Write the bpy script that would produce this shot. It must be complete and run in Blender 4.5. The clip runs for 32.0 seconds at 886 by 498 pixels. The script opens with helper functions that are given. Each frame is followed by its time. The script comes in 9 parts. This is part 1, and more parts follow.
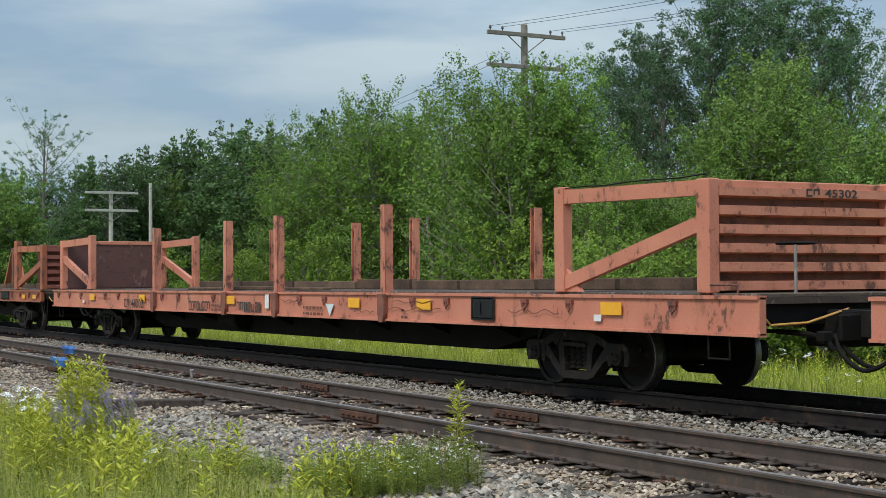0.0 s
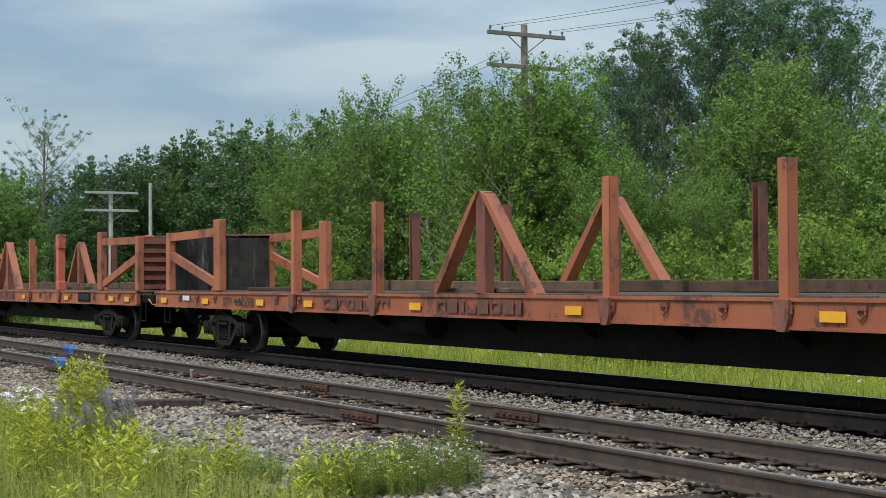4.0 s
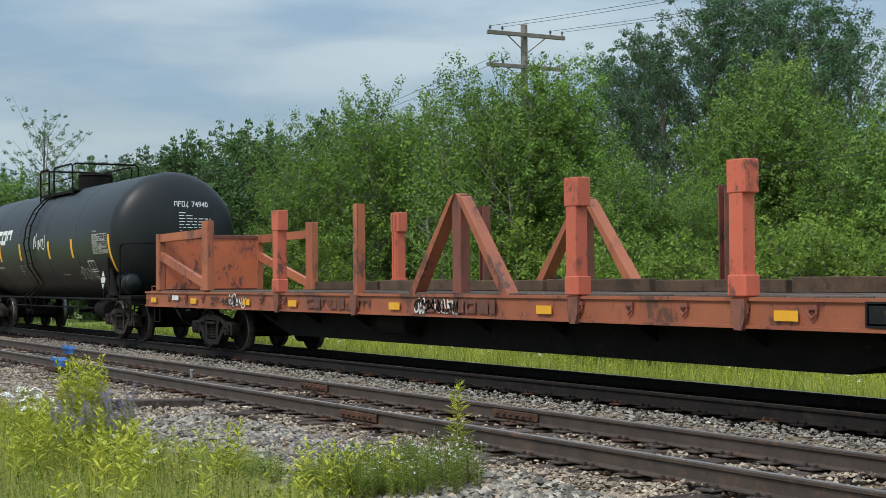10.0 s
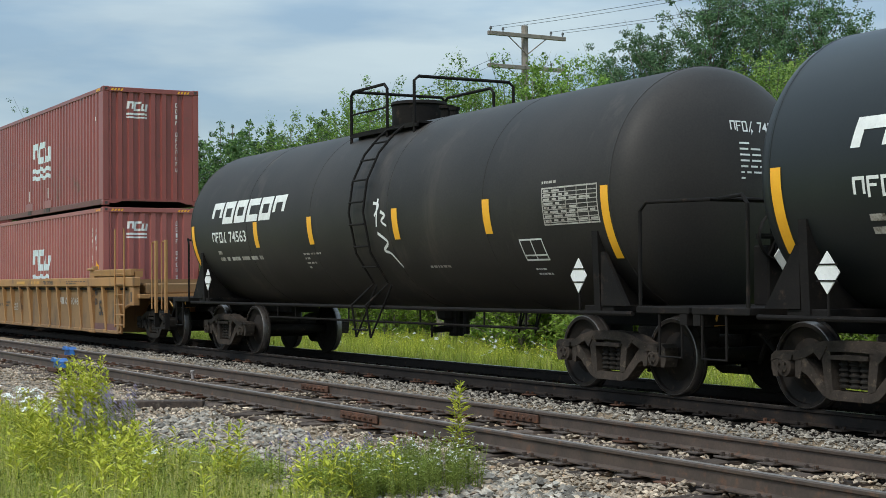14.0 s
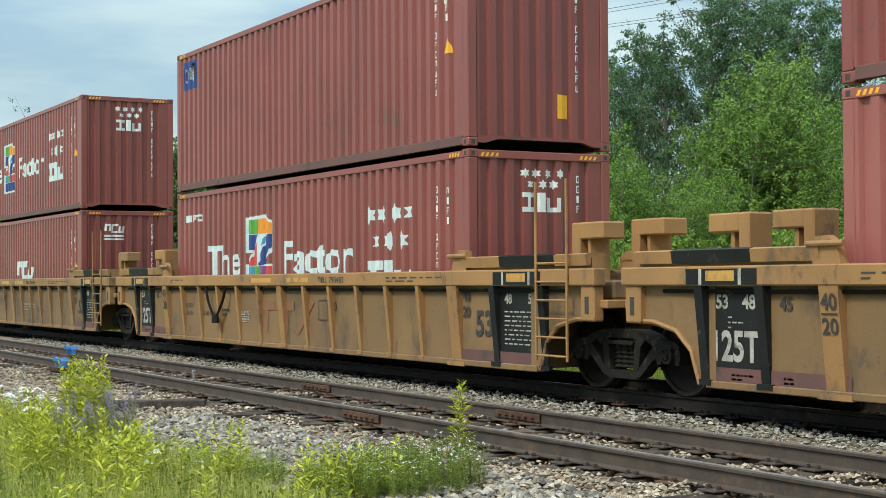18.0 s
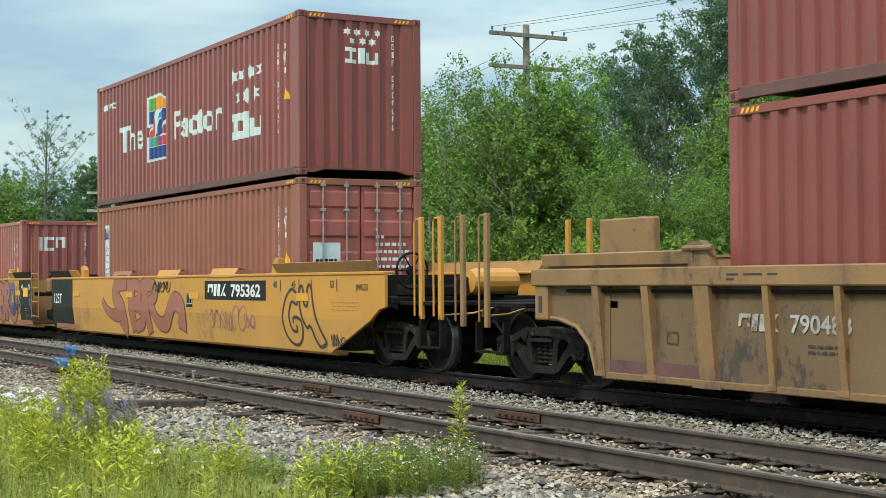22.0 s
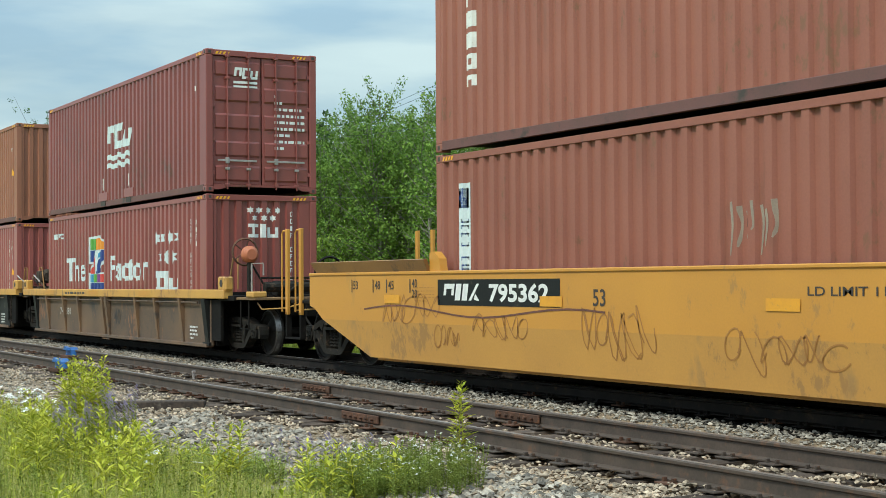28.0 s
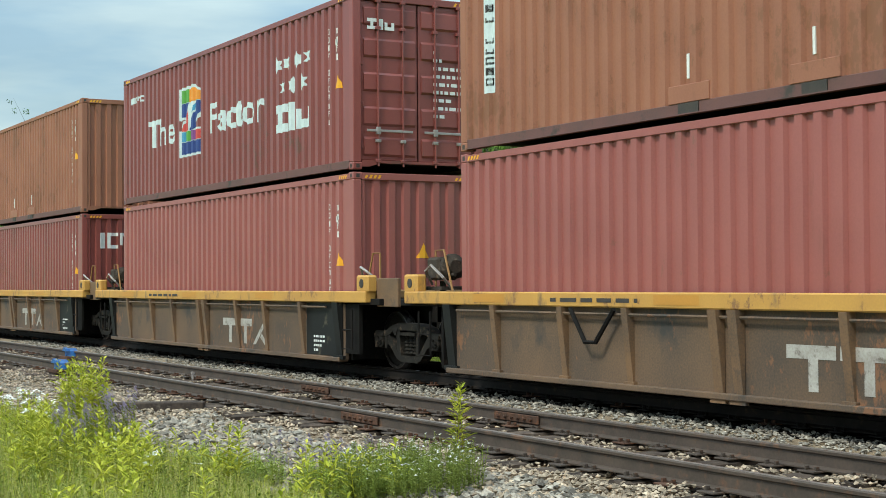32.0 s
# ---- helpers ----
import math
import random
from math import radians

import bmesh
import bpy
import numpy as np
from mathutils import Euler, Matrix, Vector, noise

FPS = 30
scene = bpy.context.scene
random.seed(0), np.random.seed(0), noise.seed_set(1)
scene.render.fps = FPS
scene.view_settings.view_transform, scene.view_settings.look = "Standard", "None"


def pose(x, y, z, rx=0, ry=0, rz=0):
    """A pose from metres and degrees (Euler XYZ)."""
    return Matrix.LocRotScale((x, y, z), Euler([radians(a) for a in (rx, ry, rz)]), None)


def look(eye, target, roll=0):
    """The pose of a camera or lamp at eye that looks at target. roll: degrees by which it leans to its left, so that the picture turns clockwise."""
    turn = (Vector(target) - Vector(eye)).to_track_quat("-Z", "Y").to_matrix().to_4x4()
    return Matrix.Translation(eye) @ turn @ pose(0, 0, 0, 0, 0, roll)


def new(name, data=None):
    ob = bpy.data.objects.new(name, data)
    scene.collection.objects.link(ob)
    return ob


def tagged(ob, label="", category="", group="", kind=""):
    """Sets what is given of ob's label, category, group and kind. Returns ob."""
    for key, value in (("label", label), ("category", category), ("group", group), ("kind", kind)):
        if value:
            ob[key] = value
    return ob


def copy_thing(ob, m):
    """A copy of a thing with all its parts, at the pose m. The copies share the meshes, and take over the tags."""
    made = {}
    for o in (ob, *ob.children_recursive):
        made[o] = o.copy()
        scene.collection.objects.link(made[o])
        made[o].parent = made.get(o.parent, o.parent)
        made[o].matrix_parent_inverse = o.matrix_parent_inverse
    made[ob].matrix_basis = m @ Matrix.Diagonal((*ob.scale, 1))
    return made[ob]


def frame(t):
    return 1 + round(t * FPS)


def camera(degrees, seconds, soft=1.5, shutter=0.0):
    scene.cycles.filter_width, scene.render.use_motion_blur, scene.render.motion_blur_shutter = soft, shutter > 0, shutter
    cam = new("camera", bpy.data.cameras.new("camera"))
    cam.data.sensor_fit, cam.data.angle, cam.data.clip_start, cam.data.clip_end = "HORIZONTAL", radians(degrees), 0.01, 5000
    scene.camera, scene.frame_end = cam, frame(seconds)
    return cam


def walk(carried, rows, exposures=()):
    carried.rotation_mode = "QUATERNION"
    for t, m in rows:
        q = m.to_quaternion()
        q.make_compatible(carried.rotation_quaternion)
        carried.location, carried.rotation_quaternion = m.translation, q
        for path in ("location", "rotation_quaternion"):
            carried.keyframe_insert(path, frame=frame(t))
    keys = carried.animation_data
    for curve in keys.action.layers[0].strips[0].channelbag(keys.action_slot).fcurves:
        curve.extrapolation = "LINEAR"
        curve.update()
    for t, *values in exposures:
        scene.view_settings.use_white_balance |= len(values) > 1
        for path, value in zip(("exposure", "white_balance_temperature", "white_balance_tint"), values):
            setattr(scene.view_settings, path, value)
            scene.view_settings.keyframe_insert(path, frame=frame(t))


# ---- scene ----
# ---------------------------------------------------------------- camera
cam = camera(32.97, 32.0, soft=0.72)
EYE = Vector((0.0, 0.0, 1.36))
YAW, PITCH, ROLL = 60.58, 1.20, -0.374


def aim(dyaw=0.0, dpitch=0.0):
    """The tripod's pose, with a small drift in degrees."""
    a, b = radians(YAW + dyaw), radians(PITCH + dpitch)
    way = Vector((-math.sin(a) * math.cos(b), math.cos(a) * math.cos(b), math.sin(b)))
    return look(EYE, EYE + way * 10, ROLL)


walk(cam, [(0, aim()), (8, aim(-0.005, 0.0)), (13, aim(0.0, 0.01)), (14.5, aim(0.035, 0.045)), (17, aim(0.08, 0.02)),
           (21, aim(0.075, 0.02)), (25, aim(0.07, 0.045)), (28, aim(0.07, 0.05)), (30, aim(0.055, 0.08)), (32, aim(0.04, 0.09))],
     exposures=[(0, 0.0, 6500, 10), (12, 0.0, 6500, 10), (14, 0.12, 6500, 8), (17, 0.42, 6700, 2), (20, 0.45, 6700, 1), (22, 0.42, 6700, 1), (25, 0.3, 6650, 2), (28, 0.36, 6650, 0), (32, 0.40, 6650, 0)])

# ---------------------------------------------------------------- world and sun
SUN_UP, SUN_TURN = 50, 159
world = bpy.data.worlds.new("sky")
scene.world = world
world.use_nodes = True
wn, wl = world.node_tree.nodes, world.node_tree.links
wn.clear()
w_out, w_bg = wn.new("ShaderNodeOutputWorld"), wn.new("ShaderNodeBackground")
w_sky, w_tc, w_map = wn.new("ShaderNodeTexSky"), wn.new("ShaderNodeTexCoord"), wn.new("ShaderNodeMapping")
w_n1, w_n2, w_ramp, w_mix = wn.new("ShaderNodeTexNoise"), wn.new("ShaderNodeTexNoise"), wn.new("ShaderNodeValToRGB"), wn.new("ShaderNodeMix")
w_sky.sky_type, w_sky.sun_disc = "NISHITA", False
w_sky.sun_elevation, w_sky.sun_rotation = radians(SUN_UP), radians(SUN_TURN)
w_sky.air_density, w_sky.dust_density, w_sky.ozone_density = 1.0, 1.5, 1.0
w_map.inputs["Scale"].default_value = (2.2, 2.2, 11.0)
w_map.inputs["Location"].default_value = (0.3, 0.1, 0.45)
w_n1.inputs["Scale"].default_value, w_n1.inputs["Detail"].default_value, w_n1.inputs["Roughness"].default_value = 1.3, 7.0, 0.55
w_n1.inputs["Distortion"].default_value = 0.35
w_ramp.color_ramp.elements[0].position, w_ramp.color_ramp.elements[1].position = 0.36, 0.66
w_ramp.color_ramp.elements[0].color, w_ramp.color_ramp.elements[1].color = (0.42, 0.42, 0.42, 1), (0.97, 0.97, 0.97, 1)
w_n2.inputs["Scale"].default_value, w_n2.inputs["Detail"].default_value = 2.6, 5.0
w_cloud = wn.new("ShaderNodeValToRGB")
w_cloud.color_ramp.elements[0].color, w_cloud.color_ramp.elements[1].color = (3.5, 5.0, 6.5, 1), (5.6, 6.8, 7.5, 1)
w_cloud.color_ramp.elements[0].position, w_cloud.color_ramp.elements[1].position = 0.38, 0.62
w_mix.data_type = "RGBA"
wl.new(w_tc.outputs["Generated"], w_map.inputs["Vector"])
wl.new(w_map.outputs["Vector"], w_n1.inputs["Vector"])
wl.new(w_map.outputs["Vector"], w_n2.inputs["Vector"])
wl.new(w_n1.outputs["Fac"], w_ramp.inputs["Fac"])
wl.new(w_n2.outputs["Fac"], w_cloud.inputs["Fac"])
wl.new(w_ramp.outputs["Color"], w_mix.inputs["Factor"])
wl.new(w_sky.outputs["Color"], w_mix.inputs["A"])
wl.new(w_cloud.outputs["Color"], w_mix.inputs["B"])
# an overcast sky is brighter overhead than at the horizon
w_sep, w_up, w_over = wn.new("ShaderNodeSeparateXYZ"), wn.new("ShaderNodeMapRange"), wn.new("ShaderNodeVectorMath")
wl.new(w_tc.outputs["Generated"], w_sep.inputs["Vector"])
wl.new(w_sep.outputs["Z"], w_up.inputs["Value"])
w_up.inputs["From Min"].default_value, w_up.inputs["From Max"].default_value = 0.15, 1.0
w_up.inputs["To Min"].default_value, w_up.inputs["To Max"].default_value = 1.0, 2.9
w_over.operation = "SCALE"
wl.new(w_mix.outputs["Result"], w_over.inputs[0])
wl.new(w_up.outputs["Result"], w_over.inputs["Scale"])
wl.new(w_over.outputs["Vector"], w_bg.inputs["Color"])
wl.new(w_bg.outputs["Background"], w_out.inputs["Surface"])
w_bg.inputs["Strength"].default_value = 0.095
sun = new("sun", bpy.data.lights.new("sun", "SUN"))
sun.data.energy, sun.data.angle, sun.data.color = 2.0, radians(10), (1.0, 0.95, 0.87)
su, st = radians(SUN_UP), radians(SUN_TURN)
sun.matrix_world = look((0, 0, 60), Vector((0, 0, 60)) - Vector((math.sin(st) * math.cos(su), math.cos(st) * math.cos(su), math.sin(su))))


# ---------------------------------------------------------------- materials
def mat(name, c1, c2=None, scale=3.0, rough=0.7, metal=0.0, bump=0.0, fine=40.0, spot=None, spots=0.5, streak=1.0, vary=0.0, grain=0.25, spec=0.5, island=0.0, wear=None, worn=0.5):
    """Paint, metal, wood or earth: two tones mixed by a broad and a fine noise, with stains (spot) over them.
    spots: the share that stains cover; streak: how far stains run downwards; vary: change from object to object."""
    m = bpy.data.materials.new(name)
    m.use_nodes = True
    n, l = m.node_tree.nodes, m.node_tree.links
    b = n["Principled BSDF"]
    b.inputs["Roughness"].default_value, b.inputs["Metallic"].default_value = rough, metal
    b.inputs["Specular IOR Level"].default_value = spec
    tc = n.new("ShaderNodeTexCoord")
    n1, n2, mx, mf = n.new("ShaderNodeTexNoise"), n.new("ShaderNodeTexNoise"), n.new("ShaderNodeMix"), n.new("ShaderNodeMath")
    n1.inputs["Scale"].default_value, n1.inputs["Detail"].default_value = scale, 6.0
    n2.inputs["Scale"].default_value, n2.inputs["Detail"].default_value = fine, 3.0
    l.new(tc.outputs["Object"], n1.inputs["Vector"])
    l.new(tc.outputs["Object"], n2.inputs["Vector"])
    mx.data_type = "RGBA"
    c2 = c2 or tuple(v * 0.75 for v in c1)
    mx.inputs["A"].default_value, mx.inputs["B"].default_value = (*c1, 1), (*c2, 1)
    rm = n.new("ShaderNodeMapRange")
    rm.inputs["From Min"].default_value, rm.inputs["From Max"].default_value = 0.3, 0.7
    mf.operation = "MULTIPLY_ADD"
    l.new(n2.outputs["Fac"], mf.inputs[0])
    mf.inputs[1].default_value = grain * 2
    sub = n.new("ShaderNodeMath")
    sub.operation = "SUBTRACT"
    l.new(n1.outputs["Fac"], sub.inputs[0])
    sub.inputs[1].default_value = grain
    l.new(sub.outputs[0], mf.inputs[2])
    l.new(mf.outputs[0], rm.inputs["Value"])
    l.new(rm.outputs["Result"], mx.inputs["Factor"])
    col = mx.outputs["Result"]
    if spot:
        mp, n3, rr, m2 = n.new("ShaderNodeMapping"), n.new("ShaderNodeTexNoise"), n.new("ShaderNodeMapRange"), n.new("ShaderNodeMix")
        mp.inputs["Scale"].default_value = (1.0, 1.0, 1.0 / streak)
        n3.inputs["Scale"].default_value, n3.inputs["Detail"].default_value, n3.inputs["Roughness"].default_value = scale * 1.7, 8.0, 0.65
        l.new(tc.outputs["Object"], mp.inputs["Vector"])
        l.new(mp.outputs["Vector"], n3.inputs["Vector"])
        rr.inputs["From Min"].default_value, rr.inputs["From Max"].default_value = 0.72 - 0.35 * spots, 0.82 - 0.3 * spots
        l.new(n3.outputs["Fac"], rr.inputs["Value"])
        m2.data_type = "RGBA"
        l.new(rr.outputs["Result"], m2.inputs["Factor"])
        l.new(col, m2.inputs["A"])
        m2.inputs["B"].default_value = (*spot, 1)
        col = m2.outputs["Result"]
    if wear:
        # chips and scabs that gather in patches
        nw, ad, rw, m3 = n.new("ShaderNodeTexNoise"), n.new("ShaderNodeMath"), n.new("ShaderNodeMapRange"), n.new("ShaderNodeMix")
        nw.inputs["Scale"].default_value, nw.inputs["Detail"].default_value, nw.inputs["Roughness"].default_value = scale * 4 + 5, 9.0, 0.7
        mw = n.new("ShaderNodeMapping")
        mw.inputs["Scale"].default_value = (1.0, 1.0, 0.55)
        l.new(tc.outputs["Object"], mw.inputs["Vector"])
        l.new(mw.outputs["Vector"], nw.inputs["Vector"])
        ad.operation = "ADD"
        l.new(nw.outputs["Fac"], ad.inputs[0])
        l.new(n1.outputs["Fac"], ad.inputs[1])
        rw.inputs["From Min"].default_value, rw.inputs["From Max"].default_value = 1.27 - 0.25 * worn, 1.36 - 0.25 * worn
        l.new(ad.outputs[0], rw.inputs["Value"])
        m3.data_type = "RGBA"
        l.new(rw.outputs["Result"], m3.inputs["Factor"])
        l.new(col, m3.inputs["A"])
        m3.inputs["B"].default_value = (*wear, 1)
        col = m3.outputs["Result"]
    if vary or island:
        oi = n.new("ShaderNodeObjectInfo") if vary else n.new("ShaderNodeNewGeometry")
        rv, hv = n.new("ShaderNodeMapRange"), n.new("ShaderNodeHueSaturation")
        v = vary or island
        rv.inputs["To Min"].default_value, rv.inputs["To Max"].default_value = 1 - v, 1 + v
        l.new(oi.outputs["Random"] if vary else oi.outputs["Random Per Island"], rv.inputs["Value"])
        l.new(rv.outputs["Result"], hv.inputs["Value"])
        l.new(col, hv.inputs["Color"])
        col = hv.outputs["Color"]
    l.new(col, b.inputs["Base Color"])
    if bump:
        bp = n.new("ShaderNodeBump")
        bp.inputs["Strength"].default_value, bp.inputs["Distance"].default_value = min(1.0, bump), 0.01
        l.new(mf.outputs[0], bp.inputs["Height"])
        l.new(bp.outputs["Normal"], b.inputs["Normal"])
    return m


def leaf_mat(name, c1, c2, through_light=0.19, rough=0.55):
    """Leaves: two greens from leaf to leaf, with light that comes through them."""
    m = bpy.data.materials.new(name)
    m.use_nodes = True
    n, l = m.node_tree.nodes, m.node_tree.links
    b, out = n["Principled BSDF"], n["Material Output"]
    b.inputs["Roughness"].default_value = rough
    b.inputs["Specular IOR Level"].default_value = 0.12
    g, mx, tr, ms = n.new("ShaderNodeNewGeometry"), n.new("ShaderNodeMix"), n.new("ShaderNodeBsdfTranslucent"), n.new("ShaderNodeMixShader")
    mx.data_type = "RGBA"
    mx.inputs["A"].default_value, mx.inputs["B"].default_value = (*c1, 1), (*c2, 1)
    l.new(g.outputs["Random Per Island"], mx.inputs["Factor"])
    oi, hv, rv = n.new("ShaderNodeObjectInfo"), n.new("ShaderNodeHueSaturation"), n.new("ShaderNodeMapRange")
    rv.inputs["To Min"].default_value, rv.inputs["To Max"].default_value = 0.82, 1.2
    l.new(oi.outputs["Random"], rv.inputs["Value"])
    l.new(rv.outputs["Result"], hv.inputs["Value"])
    l.new(mx.outputs["Result"], hv.inputs["Color"])
    l.new(hv.outputs["Color"], b.inputs["Base Color"])
    l.new(hv.outputs["Color"], tr.inputs["Color"])
    ms.inputs["Fac"].default_value = through_light
    l.new(b.outputs["BSDF"], ms.inputs[1])
    l.new(tr.outputs["BSDF"], ms.inputs[2])
    l.new(ms.outputs["Shader"], out.inputs["Surface"])
    return m


M_GRAVEL = mat("gravel", (0.34, 0.26, 0.175), (0.14, 0.105, 0.072), 9, 0.95, bump=1.0, fine=55, spot=(0.24, 0.16, 0.10), spots=0.45, grain=0.5, spec=0.2)
M_STONE = mat("ballast_stone", (0.43, 0.345, 0.255), (0.17, 0.136, 0.103), 6, 0.9, bump=0.4, spot=(0.36, 0.225, 0.13), spots=0.45, island=0.6, spec=0.25)
M_STONEGREY = mat("grey_ballast_stone", (0.345, 0.31, 0.26), (0.135, 0.122, 0.105), 6, 0.9, bump=0.4, spot=(0.33, 0.27, 0.20), spots=0.4, island=0.6, spec=0.25)
# near-black ballast: the shade under the train put into the colour
M_BED_SHADE = mat("oily_ballast", (0.016, 0.014, 0.012), (0.008, 0.007, 0.007), 9, 0.95, bump=1.0, fine=55, spot=(0.045, 0.036, 0.03), spots=0.35, grain=0.5, spec=0.06)
M_EARTH = mat("earth_grass", (0.15, 0.24, 0.04), (0.22, 0.29, 0.07), 1.2, 0.95, bump=0.8, fine=25, grain=0.4)
M_RAIL = mat("rail_steel", (0.092, 0.066, 0.051), (0.054, 0.040, 0.032), 4, 0.65, 0.15, bump=0.2, spot=(0.14, 0.075, 0.045), spots=0.45)
# copy of the rail steel, darkened for the train's shade
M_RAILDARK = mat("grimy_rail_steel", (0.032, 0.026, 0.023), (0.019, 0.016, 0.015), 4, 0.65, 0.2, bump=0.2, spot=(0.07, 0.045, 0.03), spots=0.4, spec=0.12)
M_RAILTOP = mat("rail_head", (0.46, 0.44, 0.42), (0.33, 0.30, 0.28), 5, 0.35, 0.9)
M_RAILTOP2 = mat("rail_head_dull", (0.30, 0.26, 0.23), (0.20, 0.17, 0.15), 5, 0.5, 0.7)
M_TIE = mat("tie_wood", (0.13, 0.098, 0.078), (0.055, 0.044, 0.039), 5, 0.9, bump=0.8, fine=30, spot=(0.18, 0.15, 0.125), spots=0.4, vary=0.4, spec=0.15)
# copy of the tie wood, darkened as shade under the train
M_TIE_SHADE = mat("oil_soaked_tie_wood", (0.035, 0.028, 0.024), (0.018, 0.015, 0.014), 5, 0.9, bump=0.8, fine=30, spot=(0.06, 0.045, 0.036), spots=0.35, vary=0.3, spec=0.06)
M_RUST = mat("rusty_steel", (0.125, 0.062, 0.04), (0.065, 0.04, 0.03), 8, 0.85, 0.2, bump=0.5, spot=(0.24, 0.10, 0.05), spots=0.45, vary=0.25, spec=0.25)
M_BLUE = mat("blue_paint", (0.015, 0.075, 0.26), (0.03, 0.15, 0.40), 8, 0.5, spot=(0.08, 0.08, 0.09), spots=0.3)
M_SALMON = mat("salmon_paint", (0.58, 0.22, 0.138), (0.47, 0.16, 0.098), 1.6, 0.6, bump=0.1, spot=(0.17, 0.065, 0.042), spots=0.42, streak=2, wear=(0.15, 0.06, 0.038), worn=0.55)
M_SALMON_RUST = mat("rusted_salmon_paint", (0.62, 0.24, 0.15), (0.48, 0.175, 0.105), 2.4, 0.7, bump=0.15, spot=(0.14, 0.058, 0.036), spots=0.5, streak=1, wear=(0.13, 0.055, 0.036), worn=0.7)
M_STAKE = mat("chipped_salmon_stake_paint", (0.57, 0.215, 0.135), (0.43, 0.145, 0.09), 3.5, 0.62, bump=0.15, spot=(0.12, 0.05, 0.034), spots=0.5, streak=5, vary=0.12, wear=(0.13, 0.052, 0.035), worn=0.75)
# rust of the stake pockets; also paints the shade between bulkhead ribs
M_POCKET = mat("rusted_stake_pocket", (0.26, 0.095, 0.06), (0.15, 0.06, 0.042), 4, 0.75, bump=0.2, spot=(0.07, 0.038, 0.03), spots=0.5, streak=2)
M_ORANGE = mat("worn_orange_paint", (0.42, 0.130, 0.058), (0.31, 0.09, 0.046), 1.4, 0.62, bump=0.12, spot=(0.13, 0.05, 0.034), spots=0.45, streak=2.5, vary=0.14, wear=(0.13, 0.055, 0.036), worn=0.7)
M_OXIDE = mat("oxide_brown_paint", (0.24, 0.075, 0.05), (0.17, 0.055, 0.04), 1.7, 0.6, bump=0.12, spot=(0.08, 0.04, 0.03), spots=0.42, streak=3, vary=0.14, wear=(0.075, 0.04, 0.03), worn=0.6)
M_CORAL = mat("coral_paint", (0.60, 0.135, 0.075), (0.52, 0.11, 0.06), 2.0, 0.55, spot=(0.22, 0.07, 0.045), spots=0.36, streak=2, vary=0.1, wear=(0.16, 0.06, 0.042), worn=0.55)
M_CORAL_WORN = mat("worn_coral_sheet", (0.58, 0.15, 0.06), (0.46, 0.12, 0.055), 1.8, 0.65, spot=(0.10, 0.05, 0.04), spots=0.5, streak=3, wear=(0.14, 0.06, 0.045), worn=0.8)
M_DARKWOOD = mat("grey_black_planks", (0.060, 0.052, 0.046), (0.025, 0.022, 0.020), 4.5, 0.9, bump=0.6, fine=30, spot=(0.15, 0.13, 0.115), spots=0.46, streak=9, vary=0.4, spec=0.2)
M_MAROONWOOD = mat("maroon_plywood", (0.13, 0.055, 0.045), (0.09, 0.045, 0.04), 2.0, 0.85, bump=0.2, spot=(0.06, 0.04, 0.036), spots=0.45, streak=0.3, wear=(0.2, 0.1, 0.08), worn=0.6)
M_DECK = mat("deck_planks", (0.12, 0.09, 0.07), (0.065, 0.05, 0.042), 2.5, 0.9, bump=0.5, spot=(0.20, 0.17, 0.14), spots=0.35, vary=0.25, wear=(0.22, 0.19, 0.16), worn=0.5, spec=0.2)
M_TIMBER = mat("brown_bearing_timber", (0.15, 0.095, 0.062), (0.07, 0.047, 0.034), 2.5, 0.9, bump=0.5, spot=(0.05, 0.038, 0.03), spots=0.4, vary=0.3, spec=0.2)
# grimy black parts, set darker still for the shade beneath the cars
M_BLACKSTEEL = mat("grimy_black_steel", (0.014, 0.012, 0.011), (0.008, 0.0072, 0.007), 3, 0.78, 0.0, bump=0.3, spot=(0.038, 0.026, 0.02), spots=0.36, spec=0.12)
M_TRUCK = mat("truck_casting", (0.023, 0.020, 0.017), (0.013, 0.012, 0.011), 5, 0.78, 0.1, bump=0.4, spot=(0.075, 0.052, 0.037), spots=0.44, vary=0.2, spec=0.15)
M_TRUCKDUST = mat("dusty_truck_casting", (0.064, 0.050, 0.041), (0.03, 0.025, 0.021), 6, 0.85, 0.1, bump=0.5, spot=(0.12, 0.092, 0.07), spots=0.45, vary=0.15, spec=0.15)
M_WHEEL = mat("wheel_steel", (0.026, 0.021, 0.018), (0.016, 0.014, 0.013), 5, 0.7, 0.2, spot=(0.06, 0.042, 0.03), spots=0.4, spec=0.15)
M_TREAD = mat("polished_tread", (0.22, 0.205, 0.195), (0.14, 0.125, 0.12), 6, 0.42, 0.9, spot=(0.09, 0.07, 0.055), spots=0.45)
M_TANK = mat("black_tank_paint", (0.0125, 0.0145, 0.0155), (0.018, 0.0195, 0.020), 0.9, 0.42, spot=(0.032, 0.031, 0.030), spots=0.3, streak=4, spec=0.3)
M_TANK2 = mat("weathered_black_tank_paint", (0.021, 0.019, 0.018), (0.038, 0.033, 0.030), 0.6, 0.55, spot=(0.062, 0.051, 0.044), spots=0.42, streak=6, spec=0.22)
M_WHITE = mat("white_lettering", (0.74, 0.74, 0.72), (0.62, 0.62, 0.60), 6, 0.6, spot=(0.32, 0.30, 0.29), spots=0.25)
M_PALE = mat("pale_blue_white_lettering", (0.60, 0.68, 0.69), (0.50, 0.58, 0.60), 5, 0.6, spot=(0.30, 0.22, 0.20), spots=0.22)
